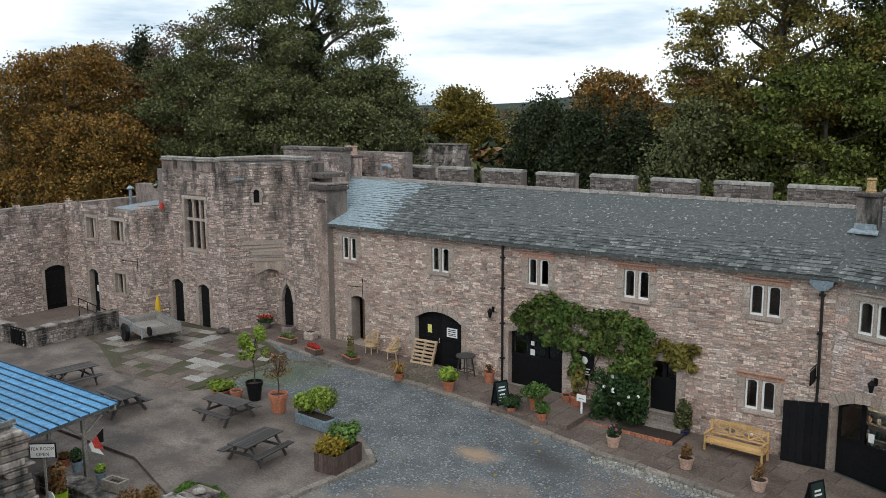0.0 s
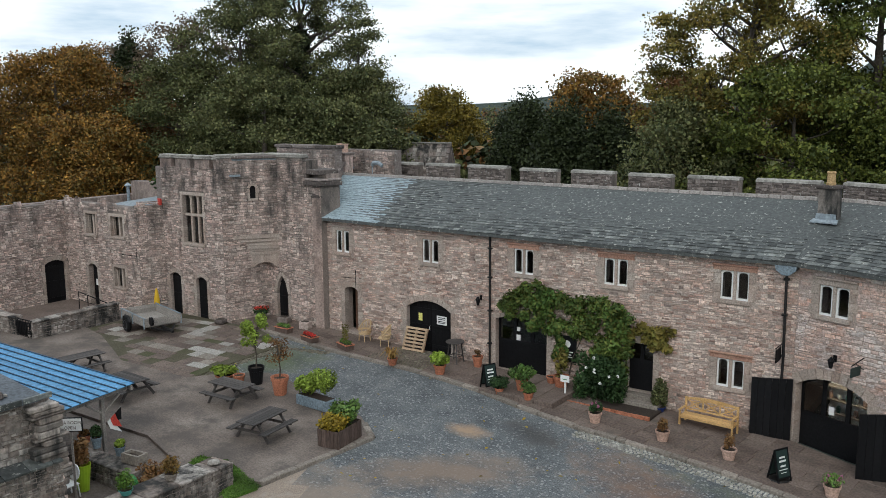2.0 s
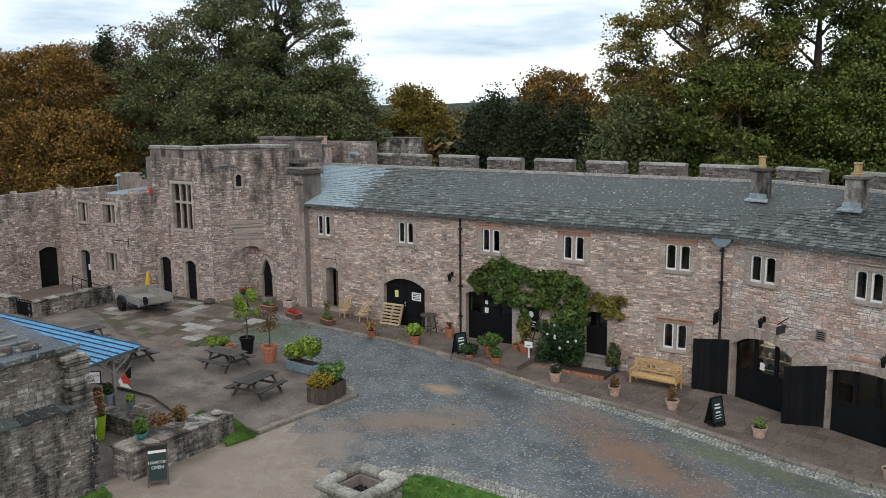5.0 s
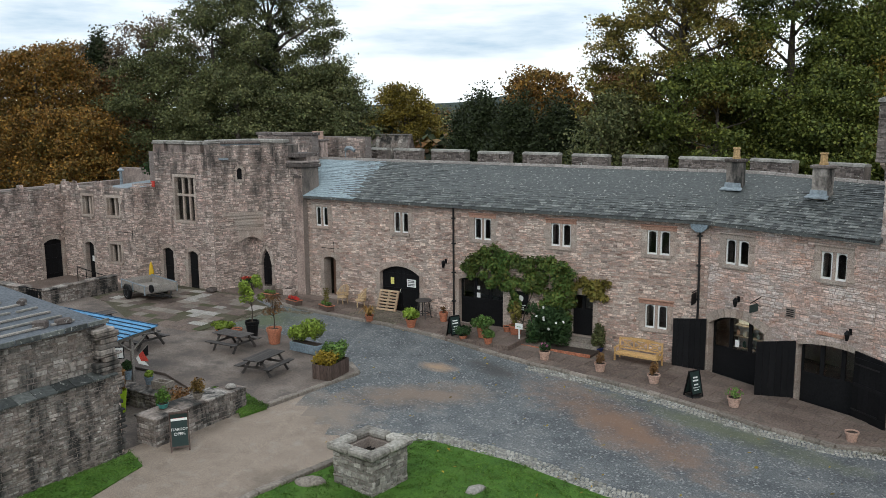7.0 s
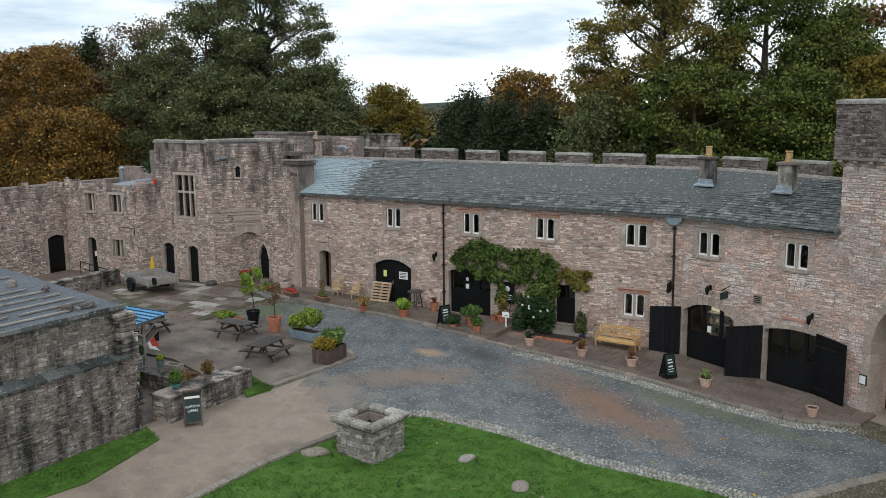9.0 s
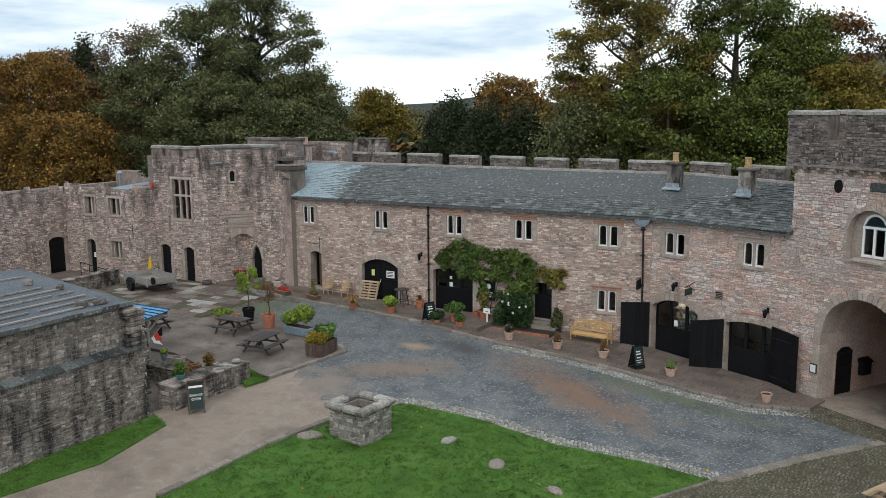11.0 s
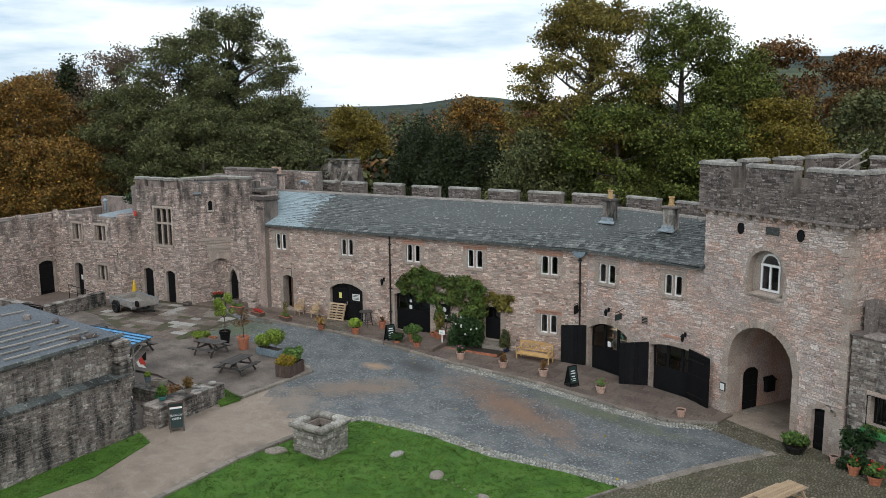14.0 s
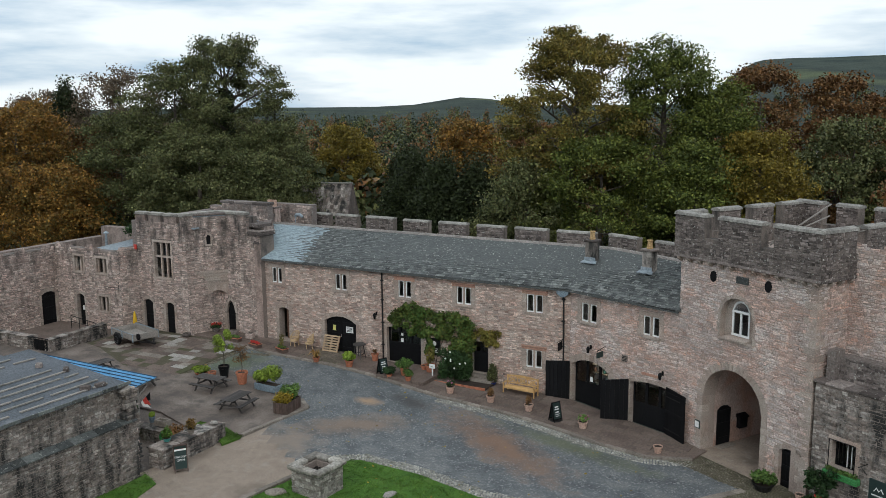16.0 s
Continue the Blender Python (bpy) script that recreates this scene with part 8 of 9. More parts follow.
t = thing("wall_chalkboard", M_MAIN @ Matrix.Translation((-15.9 - WX, -0.05, 0.72)), "black chalkboard hung on the wall under the creeper", "sign")
part("frame", MB().soft(0, 0.92, -0.03, 0.02, 0, 1.12, 0.01), BLACK, t)
part("emblem", MB().lathe([(0.02, 0), (0.16, 0), (0.16, 0.01), (0.02, 0.01)], 14, (0, 0, 0), pose(0.5, -0.035, 0.78, 90, 0, 0)), WHITE, t)
for z, w in ((0.42, 0.32), (0.3, 0.24), (0.2, 0.3)):
    part("printed_line", MB().box(0.46 - w, 0.46 + w, -0.04, -0.031, z, z + 0.05), WHITE, t)
t = thing("post_sign", pose(-14.65, 28.0, gz(-14.6) + 0.11), "small white sign on a white post by the step", "sign")
part("post", MB().soft(-0.035, 0.035, -0.03, 0.03, 0, 0.75, 0.006), WHITE, t)
part("board", MB().soft(-0.2, 0.2, -0.05, -0.03, 0.72, 1.0, 0.01), WHITE, t)
part("printed_line", MB().box(-0.1, 0.1, -0.056, -0.051, 0.82, 0.85), GREENPAINT, t)


def wall_lamp(m, label):
    t = thing("wall_lamp", m, label, "lamp", "lanterns on the wall")
    part("arm", MB().tube([(0, 0, 0), (0, -0.18, 0.05), (0, -0.26, 0.0)], [0.018] * 3, 6), BLACK, t)
    part("lantern", MB().lathe([(0.06, -0.3), (0.11, -0.05), (0.13, -0.04), (0.03, 0.08), (0.02, 0.1)], 6, (0, -0.26, 0)), BLACK, t)
    part("back_plate", MB().box(-0.06, 0.06, -0.03, 0.0, -0.12, 0.12), BLACK, t)


wall_lamp(M_MAIN @ Matrix.Translation((9.35, -0.03, 2.95)), "black lantern on the wall beside the pipe")
for s, z in ((1.55, 2.75), (6.33, 2.3)):
    wall_lamp(M_WING @ Matrix.Translation((s, -0.03, z)), "black lantern above the cart doors")
t = thing("hanging_sign", M_WING @ Matrix.Translation((2.55, -0.02, 2.55)), "small sign on a black iron bracket", "sign")
part("bracket", MB().tube([(0, 0, 0.45), (0, -0.75, 0.3)], [0.02] * 2, 6).tube([(0, 0, 0.05), (0, -0.5, 0.34)], [0.014] * 2, 6), BLACK, t)
part("board", MB().soft(-0.02, 0.02, -0.78, -0.2, -0.1, 0.22, 0.006), SIGNGREEN, t)
t = thing("hanging_sign", M_MAIN @ Matrix.Translation((22.3, -0.02, 2.1)), "black hanging sign beside the downpipe", "sign")
part("bracket", MB().tube([(0, 0, 0.75), (0, -0.8, 0.75)], [0.02] * 2, 6), BLACK, t)
part("board", MB().soft(-0.02, 0.02, -0.75, -0.1, 0.2, 0.68, 0.006), BLACK, t)
t = thing("wall_vent", M_WING @ Matrix.Translation((3.68, -0.03, 2.4)), "small dark square vent in the wall", "vent")
part("frame", MB().soft(0, 0.4, -0.03, 0.02, 0, 0.38, 0.01), MORTAR_DARK, t)
for i in range(4):
    part("slat", MB().box(0.05, 0.35, -0.04, -0.031, 0.05 + i * 0.08, 0.09 + i * 0.08), BLACK, t)
part("sill", MB().soft(5.0, 6.1, -0.06, 0.1, 1.95, 2.1, 0.02, M_WING), DRESSED_RED, wall_wing)
for s, z, mm in ((1.9, 2.9, M_MAIN), (6.75, 3.4, M_F)):
    t = thing("lamp_bracket", mm @ Matrix.Translation((s, -0.02, z)), "black iron bracket on the old wall", "bracket")
    part("arm", MB().tube([(0, 0, 0.5), (0, 0, -0.4)], [0.02] * 2, 6).tube([(0, 0, 0.1), (-0.3, -0.7, 0.25)], [0.018] * 2, 6), BLACK, t)
t = thing("alarm_box", M_TW @ Matrix.Translation((-0.15, -0.15, 6.2)), "small red alarm box on the old tower", "alarm")
part("case", MB().soft(0, 0.25, -0.08, 0.05, 0, 0.36, 0.02), RED, t)

# shop lights seen through the first arch
for s in (0.6, 1.45, 2.3):
    t = thing("ceiling_lamp", M_WING @ Matrix.Translation((s, 1.6, 1.55)), "small lit lamp inside the shop", "lamp", "shop lamps")
    part("cord", MB().tube([(0, 0, 0.1), (0, 0, 1.2)], [0.008] * 2, 5), BLACK, t)
    part("bulb", MB().lathe([(0.01, -0.07), (0.06, -0.03), (0.06, 0.03), (0.03, 0.1)], 10), BULB, t)

t = thing("display_shelf", M_WING @ Matrix.Translation((0.2, 2.2, -0.95)), "pale shelf of goods inside the shop", "shelf")
part("back", MB().box(0, 2.6, 0, 0.05, 0, 2.3), WHITE, t)
for z in (0.5, 1.0, 1.5, 2.0):
    part("shelf", MB().box(0, 2.6, -0.35, 0, z, z + 0.04), GREYWOOD, t)
for i in range(22):
    z = (0.54, 1.04, 1.54)[i % 3]
    part("jar", MB().lathe([(0.06, 0), (0.08, 0.05), (0.08, 0.2), (0.05, 0.26), (0.01, 0.27)], 8, (0.12 + (i // 3) * 0.33, -0.17, z)), (TEAL, WHITE, TERRA_PALE, BLUEPLANTER)[i % 4], t)

# ---- creeper and shrubs on the wall ----
t = thing("creeper", pose(-14.6, 29.55, 0), "leafy green creeper trained over the shop front", "climbing plant")
rc = random.Random(91)
balls, yel = [], []
for i in range(135):
    x = rc.uniform(-3.9, 2.1)
    top = 3.75 - 0.035 * (x + 1.2) ** 2 + 0.25 * math.sin(x * 2.1)
    low = 2.3 if x < -2.6 else (2.0 if x < -0.6 else (1.9 if x < 0.6 else 1.3))
    if x > 2.0:
        top -= (x - 2.0) * 0.45
    z = rc.uniform(low, max(low + 0.15, top))
    balls.append((x, -rc.uniform(0.05, 0.3), z, 0.3, 0.2, 0.26))
for i in range(34):
    x = rc.uniform(0.6, 2.0)
    balls.append((x, -rc.uniform(0.1, 0.35), rc.uniform(0.4, 2.0), 0.3, 0.25, 0.28))
for i in range(14):
    x = rc.uniform(-1.5, -0.8)
    balls.append((x, -rc.uniform(0.05, 0.25), rc.uniform(0.9, 2.2), 0.2, 0.16, 0.22))
for i in range(18):
    yel.append((rc.uniform(2.0, 3.7), -rc.uniform(0.05, 0.2), rc.uniform(1.95, 2.75), 0.24, 0.12, 0.22))
leaves_part("foliage", leaf_cloud(balls, 130, 0.105, 92, shell=0.1), L_IVY, t)
leaves_part("foliage", leaf_cloud(yel, 60, 0.13, 93), L_IVYYEL, t, "yellowing leaves over the door")
mb = MB()
for x0, x1, z1 in ((-0.9, -1.6, 2.6), (-0.8, 0.3, 3.0), (1.2, 1.5, 2.8)):
    mb.tube([(x0, -0.1, -0.5), (x0 * 0.7 + x1 * 0.3, -0.08, 1.0), (x1 * 0.7 + x0 * 0.3, -0.08, 2.0), (x1, -0.08, z1)], [0.03, 0.025, 0.02, 0.012], 6)
part("stems", mb, BARK, t)
t = thing("rose_bush", pose(-13.35, 28.9, gz(-13.4) + 0.1), "dark green rose bush with a few white blooms", "shrub")
rc = random.Random(95)
bl = [(rc.uniform(-0.95, 0.7), rc.uniform(-0.45, 0.4), rc.uniform(0.15, 1.8) * (1 - 0.2 * rc.random()), 0.36, 0.32, 0.34) for _ in range(70)]
leaves_part("foliage", leaf_cloud(bl, 120, 0.085, 96), L_ROSE, t)
leaves_part("flowers", leaf_cloud([(rc.uniform(-.6, 1.2), -0.7, rc.uniform(0.9, 2.3), 0.05, 0.05, 0.05) for _ in range(7)], 14, 0.06, 97), WHITE, t)
mb = MB()
for i in range(6):
    mb.tube([(rc.uniform(-.4, .4), 0, 0), (rc.uniform(-.6, .6), rc.uniform(-.2, .2), 0.8), (rc.uniform(-.9, .9), rc.uniform(-.3, .3), 1.5)], [0.025, 0.018, 0.008], 5)
part("stems", mb, BARK, t)
t = thing("flower_bed", pose(-13.2, 28.4, gz(-13.2) + 0.1), "brick-edged bed of bare soil below the rose", "flower bed")
part("soil", MB().soft(-1.9, 2.2, -0.45, 1.1, -0.1, 0.04, 0.02), SOIL, t)
for i in range(18):
    part("brick", MB().soft(-1.9 + i * 0.228, -1.9 + i * 0.228 + 0.215, -0.56, -0.46, -0.05, 0.09, 0.008), TERRA, t)
t = thing("gate_bush", pose(7.75, 22.2, gz(8)), "dark climbing bush at the gatehouse corner", "shrub")
leaves_part("foliage", leaf_cloud([(rc.uniform(-0.3, 0.7), rc.uniform(-0.3, 0.2), rc.uniform(0.1, 1.9), 0.3, 0.3, 0.3) for _ in range(24)], 110, 0.09, 98), L_ROSE, t)
part("stems", MB().tube([(0, 0, 0), (0.2, 0.1, 1.0), (0.3, 0.2, 1.8)], [0.03, 0.02, 0.01], 5), BARK, t)
leaves_part("foliage", leaf_cloud([(0.2 * k, 0.15, 0.36, 0.14, 0.14, 0.12) for k in range(1, 8)], 60, 0.07, 99), L_POT, bpy.data.objects["window_box"])

# stone platform in front of the shop door
t = thing("stone_step", pose(0, 0, 0), "low stone platform with a sloping edge by the shop door", "step")
for i in range(4):
    x0 = -17.9 + i * 0.86
    part("slab", MB().soft(x0, x0 + 0.84, 26.55 + 0.04 * (i % 2), 29.55, gz(x0) - 0.1, gz(-16.5) + 0.28, 0.02), FLAG, t)

# ---- well, lawn stones ----
t = thing("well", pose(-11.7, 12.48, gz(-11.75) + 0.06, 0, 0, -5) @ Matrix.Diagonal((1, 1, 1.15, 1)), "square old stone well with a moulded rim on the lawn", "well")
r = random.Random(101)
part("lining", MB().box(-0.78, 0.78, -0.78, -0.5, -0.2, 0.95).box(-0.78, 0.78, 0.5, 0.78, -0.2, 0.95).box(-0.78, -0.5, -0.5, 0.5, -0.2, 0.95).box(0.5, 0.78, -0.5, 0.5, -0.2, 0.95), MORTAR_DARK, t)
for k in range(4):
    m = pose(0, 0, 0, 0, 0, 90 * k) @ Matrix.Translation((-0.8, -0.79, 0))
    for p in courses(r, 1.6, -0.1, 0.94, [], h=(0.1, 0.19), w=(0.18, 0.45)):
        mb = MB()
        stone_block(mb, r, *p, r.uniform(0.01, 0.04), m)
        part("stone", mb, STONE_WELL, t)
    for a, b in ((-0.95, -0.1), (-0.08, 0.93)):
        part("rim_stone", MB().soft(a, b, -0.95, -0.56, 0.95, 1.13, 0.05, pose(0, 0, 0.003 * (k % 2), 0, 0, 90 * k)), STONE_WELL, t)
# Black sheet below the bars stands for the shade down the shaft.
part("grate", MB().box(-0.5, 0.5, -0.5, 0.5, 0.3, 0.33), BLACK, t)
for i in range(6):
    part("grate_bar", MB().tube([(-0.42 + i * 0.17, -0.5, 0.72), (-0.42 + i * 0.17, 0.5, 0.72)], [0.018] * 2, 5), DARKMETAL, t)
    part("grate_bar", MB().tube([(-0.5, -0.42 + i * 0.17, 0.70), (0.5, -0.42 + i * 0.17, 0.70)], [0.018] * 2, 5), DARKMETAL, t)


def boulder(x, y, rx, ry, rz, label, seed, material=STONE_GREY, up=0.0):
    bm = bmesh.new()
    bmesh.ops.create_icosphere(bm, subdivisions=2, radius=1)
    for p in bm.verts:
        k = 1 + 0.22 * noise.noise(p.co * 1.6 + Vector((seed, 0, 0)))
        p.co = Vector((p.co.x * rx * k, p.co.y * ry * k, max(-0.4, p.co.z) * rz * k))
    mb = MB()
    bm.verts.index_update()
    mb.add([p.co.copy() for p in bm.verts], [[q.index for q in f.verts] for f in bm.faces])
    bm.free()
    ob = link("boulder", mb, material, None, "", True, pose(x, y, gz(x) + up, 0, 0, seed * 37))
    return tagged(ob, label, "stone", "stones on the lawn")


boulder(-13.1, 11.25, 0.5, 0.28, 0.2, "pale rounded stone on the lawn", 1, KERB, 0.06)
boulder(-8.75, 13.8, 0.36, 0.22, 0.15, "pale rounded stone near the well", 2, FLAGWHITE, 0.06)
boulder(-6.4, 13.0, 0.5, 0.3, 0.1, "flat stone sunk in the grass", 3, KERB, 0.06)
boulder(-3.95, 12.3, 0.34, 0.22, 0.12, "flat stone in the lawn", 4, KERB, 0.06)
for i in range(6):
    boulder(-5.9 + i * 0.33, 12.85 - i * 0.1, 0.08, 0.06, 0.04, "small pale stone in a row on the grass", 10 + i, KERB, 0.05)

# ---- tea garden ----
t = thing("tearoom_sign", look((-21.9, 10.9, 2.35), (-14, 4, 2.35)) @ pose(0, 0, 0, -90, 0, 0), "white sign with dark red lettering", "sign")
t.matrix_basis = pose(-21.6, 10.9, 2.25, 0, 0, 40)
part("frame", MB().soft(-0.45, 0.45, -0.03, 0.02, 0, 0.55, 0.01), BLACK, t)
t.scale = (0.78, 0.78, 0.78)
bd = part("board", MB().box(-0.41, 0.41, -0.04, -0.031, 0.04, 0.51), WHITE, t)
for txt, z, sz in (("TEA ROOM", 0.3, 0.16), ("OPEN", 0.1, 0.17)):
    cu = bpy.data.curves.new("lettering", "FONT")
    cu.body, cu.size, cu.align_x, cu.extrude = txt, sz, "CENTER", 0.002
    cu.materials.append(PLANTERWOOD)
    ob = new("lettering", cu)
    ob.parent = bd
    ob.matrix_basis = pose(0, -0.043, z, 90, 0, 0)
part("post", MB().soft(-0.04, 0.04, 0.02, 0.08, -3.1, 0.5, 0.01), GREYWOOD, t)
t = thing("bunting", pose(-23.65, 13.35, gz(-23.6) + 1.45), "red, white and black cloth pennant on a short pole", "flag")
part("pole", MB().tube([(0, 0, 0), (0.45, 0.25, 0.55)], [0.015] * 2, 6), GREYWOOD, t)
for c, a, b in ((BLACK, 0.55, 1.0), (RED, 0.2, 0.55), (WHITE, 0.0, 0.22)):
    part("cloth", MB().add([(0.45 * a, 0.25 * a, 0.55 * a), (0.45 * b, 0.25 * b, 0.55 * b), (0.5, 0.2, 0.55 * b - 0.42), (0.45 * a + .12, 0.25 * a + .02, 0.55 * a - 0.22)], [(0, 1, 2, 3)]), c, t)
t = thing("tall_planter", pose(-22.6, 11.75, gz(-22.6)), "tall lime green planter with dark foliage", "planter")
part("pot", MB().lathe([(0.17, 0), (0.26, 0.85), (0.24, 0.85), (0.15, 0.1)], 16), LIME, t)
leaves_part("foliage", leaf_cloud([(0, 0, 0.95 + 0.14 * k, 0.24, 0.24, 0.16) for k in range(5)], 100, 0.08, 111), L_RUST, t)
t = thing("plastic_chair", pose(-22.5, 11.2, gz(-22.5)), "white moulded garden chair under the canopy", "chair")
part("seat", MB().soft(-0.24, 0.24, -0.24, 0.24, 0.4, 0.45, 0.02), WHITE, t)
part("backrest", MB().lathe([(0.01, 0.0), (0.25, 0.0), (0.25, 0.03), (0.01, 0.03)], 16, (0, 0, 0), pose(0, 0.25, 0.72, 80, 0, 0)), WHITE, t)
for x in (-0.2, 0.2):
    for y in (-0.2, 0.2):
        part("leg", MB().tube([(x, y, 0.4), (x * 1.15, y * 1.15, 0)], [0.022] * 2, 6), WHITE, t)
for (x, y, up, r0, h0, clay, leaf, sp, hi, lb, sd) in ((-22.5, 13.0, 0.72, 0.17, 0.3, BLUEPLANTER, L_LIME, 0.17, 0.24, "small grey pot with a clipped yellow-green ball", 1), (-23.6, 12.9, 0.72, 0.17, 0.36, BLUEPLANTER, L_ROSE, 0.18, 0.4, "small dark pot with a slim evergreen", 2),
                                                   (-19.35, 12.55, 0.99, 0.2, 0.2, KERB, L_STRAW, 0.3, 0.5, "white bowl with dry grasses on the wall slab", 3), (-19.55, 11.2, 0.99, 0.2, 0.16, TEAL, L_GRASS, 0.26, 0.5, "teal bowl with grasses on the wall slab", 4), (-24.3, 12.9, 0.72, 0.22, 0.26, TERRA, L_RUST, 0.16, 0.16, "small terracotta pot on the low wall", 5)):
    pot(x, y, r0, h0, clay, lb, True, leaf, sp, hi, 70, 0.06, up=up, seed=60 + sd)
t = thing("stone_trough", pose(-21.75, 13.0, gz(-21.7) + 0.7, 0, 0, 8), "pale square stone trough on the low wall", "stone")
part("block", MB().box(-0.36, 0.36, -0.2, -0.13, 0, 0.3).box(-0.36, 0.36, 0.13, 0.2, 0, 0.3).box(-0.36, -0.28, -0.13, 0.13, 0, 0.3).box(0.28, 0.36, -0.13, 0.13, 0, 0.3), KERB, t)
part("soil", MB().box(-0.28, 0.28, -0.13, 0.13, 0, 0.2), SOIL, t)
boulder(-19.35, 14.1, 0.2, 0.13, 0.12, "white stone lying on the wall end", 21, FLAGWHITE, 0.95)
t = thing("hose_reel", pose(-20.9, 12.2, gz(-20.9)), "green coiled garden hose against the wall", "hose")
for k in range(4):
    part("coil", MB().tube([(0.25 * math.cos(a * math.tau / 16), 0.04 * k, 0.5 + 0.25 * math.sin(a * math.tau / 16)) for a in range(17)], [0.03] * 17, 5), GREENPAINT, t)
part("stand", MB().box(-0.03, 0.03, -0.06, -0.02, 0, 0.75).box(-0.25, 0.25, -0.06, 0.2, 0, 0.05), DARKMETAL, t)
t = thing("garden_plants", pose(-20.8, 12.9, gz(-20.8)), "tangle of dry stems and leaves in the tea garden", "shrub")
leaves_part("foliage", leaf_cloud([(rc.uniform(-0.5, 0.6), rc.uniform(-0.5, 0.3), rc.uniform(0.1, 0.7), 0.25, 0.25, 0.22) for _ in range(20)], 70, 0.08, 121), L_RUST, t)


# ---- trees ----
def tree(name, x, y, h, width, label, leaf, seed, trunk=0.5, base=0.25, clumps=90, per=260, size=0.34, clump=1.7, lean=(0, 0), taper=0.5, shape="round", open_=0.0, ivy=False, limbs=10, group="trees behind the castle"):
    """A tapered trunk that forks into limbs and twigs, with a crown of leaf clumps that leaves gaps."""
    r = random.Random(seed)
    z0 = ground_height(x, y)
    t = thing(name, pose(x, y, z0), label, "tree", group)
    H = h - z0
    mb = MB()
    top = Vector((lean[0], lean[1], H * 0.86))
    spine = [Vector((0, 0, -0.5)), Vector((r.uniform(-.3, .3), r.uniform(-.3, .3), H * 0.25)), top * 0.55 + Vector((r.uniform(-.5, .5), r.uniform(-.5, .5), 0)), top * 0.8, top]
    mb.tube(spine, [trunk * 1.25, trunk, trunk * 0.7, trunk * 0.4, trunk * 0.1], 9)

    def at(u):
        f = u * (len(spine) - 1)
        i = min(int(f), len(spine) - 2)
        return spine[i].lerp(spine[i + 1], f - i)

    def half(u):
        """Half width of the crown at height share u from its foot to its top."""
        if shape == "cone":
            return (1 - u) ** 0.55 * 1.0 + 0.05
        if shape == "top":
            return math.sin(math.pi * min(1, 0.18 + 0.78 * u)) ** 0.7
        return math.sin(math.pi * (0.10 + 0.84 * u)) ** 0.6
    balls = []
    zb = H * base
    for i in range(limbs):
        u = (i + 0.5) / limbs
        a = i * 2.4 + r.uniform(-.5, .5)
        z = zb + (H - zb) * u * 0.95
        reach = width / 2 * half(u) * r.uniform(0.75, 1.05)
        p0 = at(max(0.12, min(0.9, (z - 0.16 * reach) / (H * 0.86) * 0.85)))
        end = Vector((top.x * u + math.cos(a) * reach, top.y * u + math.sin(a) * reach, z))
        mid = p0.lerp(end, 0.5) + Vector((r.uniform(-.6, .6), r.uniform(-.6, .6), -0.04 * reach + r.uniform(-0.3, 0.5)))
        r0 = trunk * (0.42 - 0.25 * u)
        mb.tube([p0, p0.lerp(mid, 0.6), mid, end], [r0, r0 * 0.7, r0 * 0.5, r0 * 0.14], 6)
        for k in range(3):
            q0 = mid.lerp(end, 0.25 * k + 0.1)
            q1 = q0 + Vector((r.uniform(-1, 1), r.uniform(-1, 1), r.uniform(0.1, 1.2))) * (0.22 * reach + 0.6)
            mb.tube([q0, q0.lerp(q1, 0.5) + Vector((0, 0, 0.2)), q1], [r0 * 0.35, r0 * 0.22, r0 * 0.06], 5)
            balls.append((q1.x, q1.y, q1.z, clump, clump, clump * 0.62))
        balls.append((end.x, end.y, end.z, clump, clump, clump * 0.62))
    part("trunk", mb, BARK, t)
    while len(balls) < clumps:
        u = r.random() ** 0.85
        a = r.uniform(0, math.tau)
        rad = width / 2 * half(u) * math.sqrt(r.uniform(0.12, 1.0))
        p = Vector((top.x * u + math.cos(a) * rad, top.y * u + math.sin(a) * rad, zb + (H - zb) * u))
        if open_ and noise.noise(p * 0.30 + Vector((seed, 0, 0))) < open_ - 0.30:
            continue
        s = clump * r.uniform(0.6, 1.3)
        if shape == "cone":
            balls.append((p.x, p.y, p.z, s * 0.6, s * 0.6, s * r.uniform(1.1, 1.6)))
        else:
            balls.append((p.x, p.y, p.z, s, s, s * r.uniform(0.4, 0.6)))
    leaves_part("crown", leaf_cloud(balls, per, size, seed, shell=-1, long=1.35), leaf, t)
    if ivy:
        iv = [(*(at(0.1 + 0.75 * i / 40) + Vector((r.uniform(-.5, .5), r.uniform(-.5, .5), 0))), 0.8, 0.8, 0.8) for i in range(40)]
        leaves_part("ivy", leaf_cloud(iv, 160, 0.26, seed + 1), L_YEW, t, "dark ivy round the trunk")
    return t


BIG = dict(clumps=240, per=290, size=0.155, clump=1.25)
MID = dict(clumps=170, per=235, size=0.165, clump=1.25)
FAR = dict(clumps=120, per=225, size=0.235, clump=1.4)
tree("sycamore_tree", -53.2, 53.5, 24.2, 13, "huge dark green tree with an ivy-clad trunk behind the tower", L_DARKGREEN, 201, 0.8, 0.42, lean=(-1.0, 0), shape="top", open_=0.24, ivy=True, limbs=22, **{**BIG, "clumps": 190, "clump": 1.1})
tree("sycamore_tree", -58.5, 50.5, 20.5, 13, "broad dark green tree crowding the castle tower", L_DARKGREEN, 202, 0.6, 0.10, open_=0.05, **BIG)
tree("sycamore_tree", -48.5, 54.0, 14.2, 11, "spreading dark green tree over the battlements", L_DARKGREEN, 203, 0.5, 0.08, **BIG)
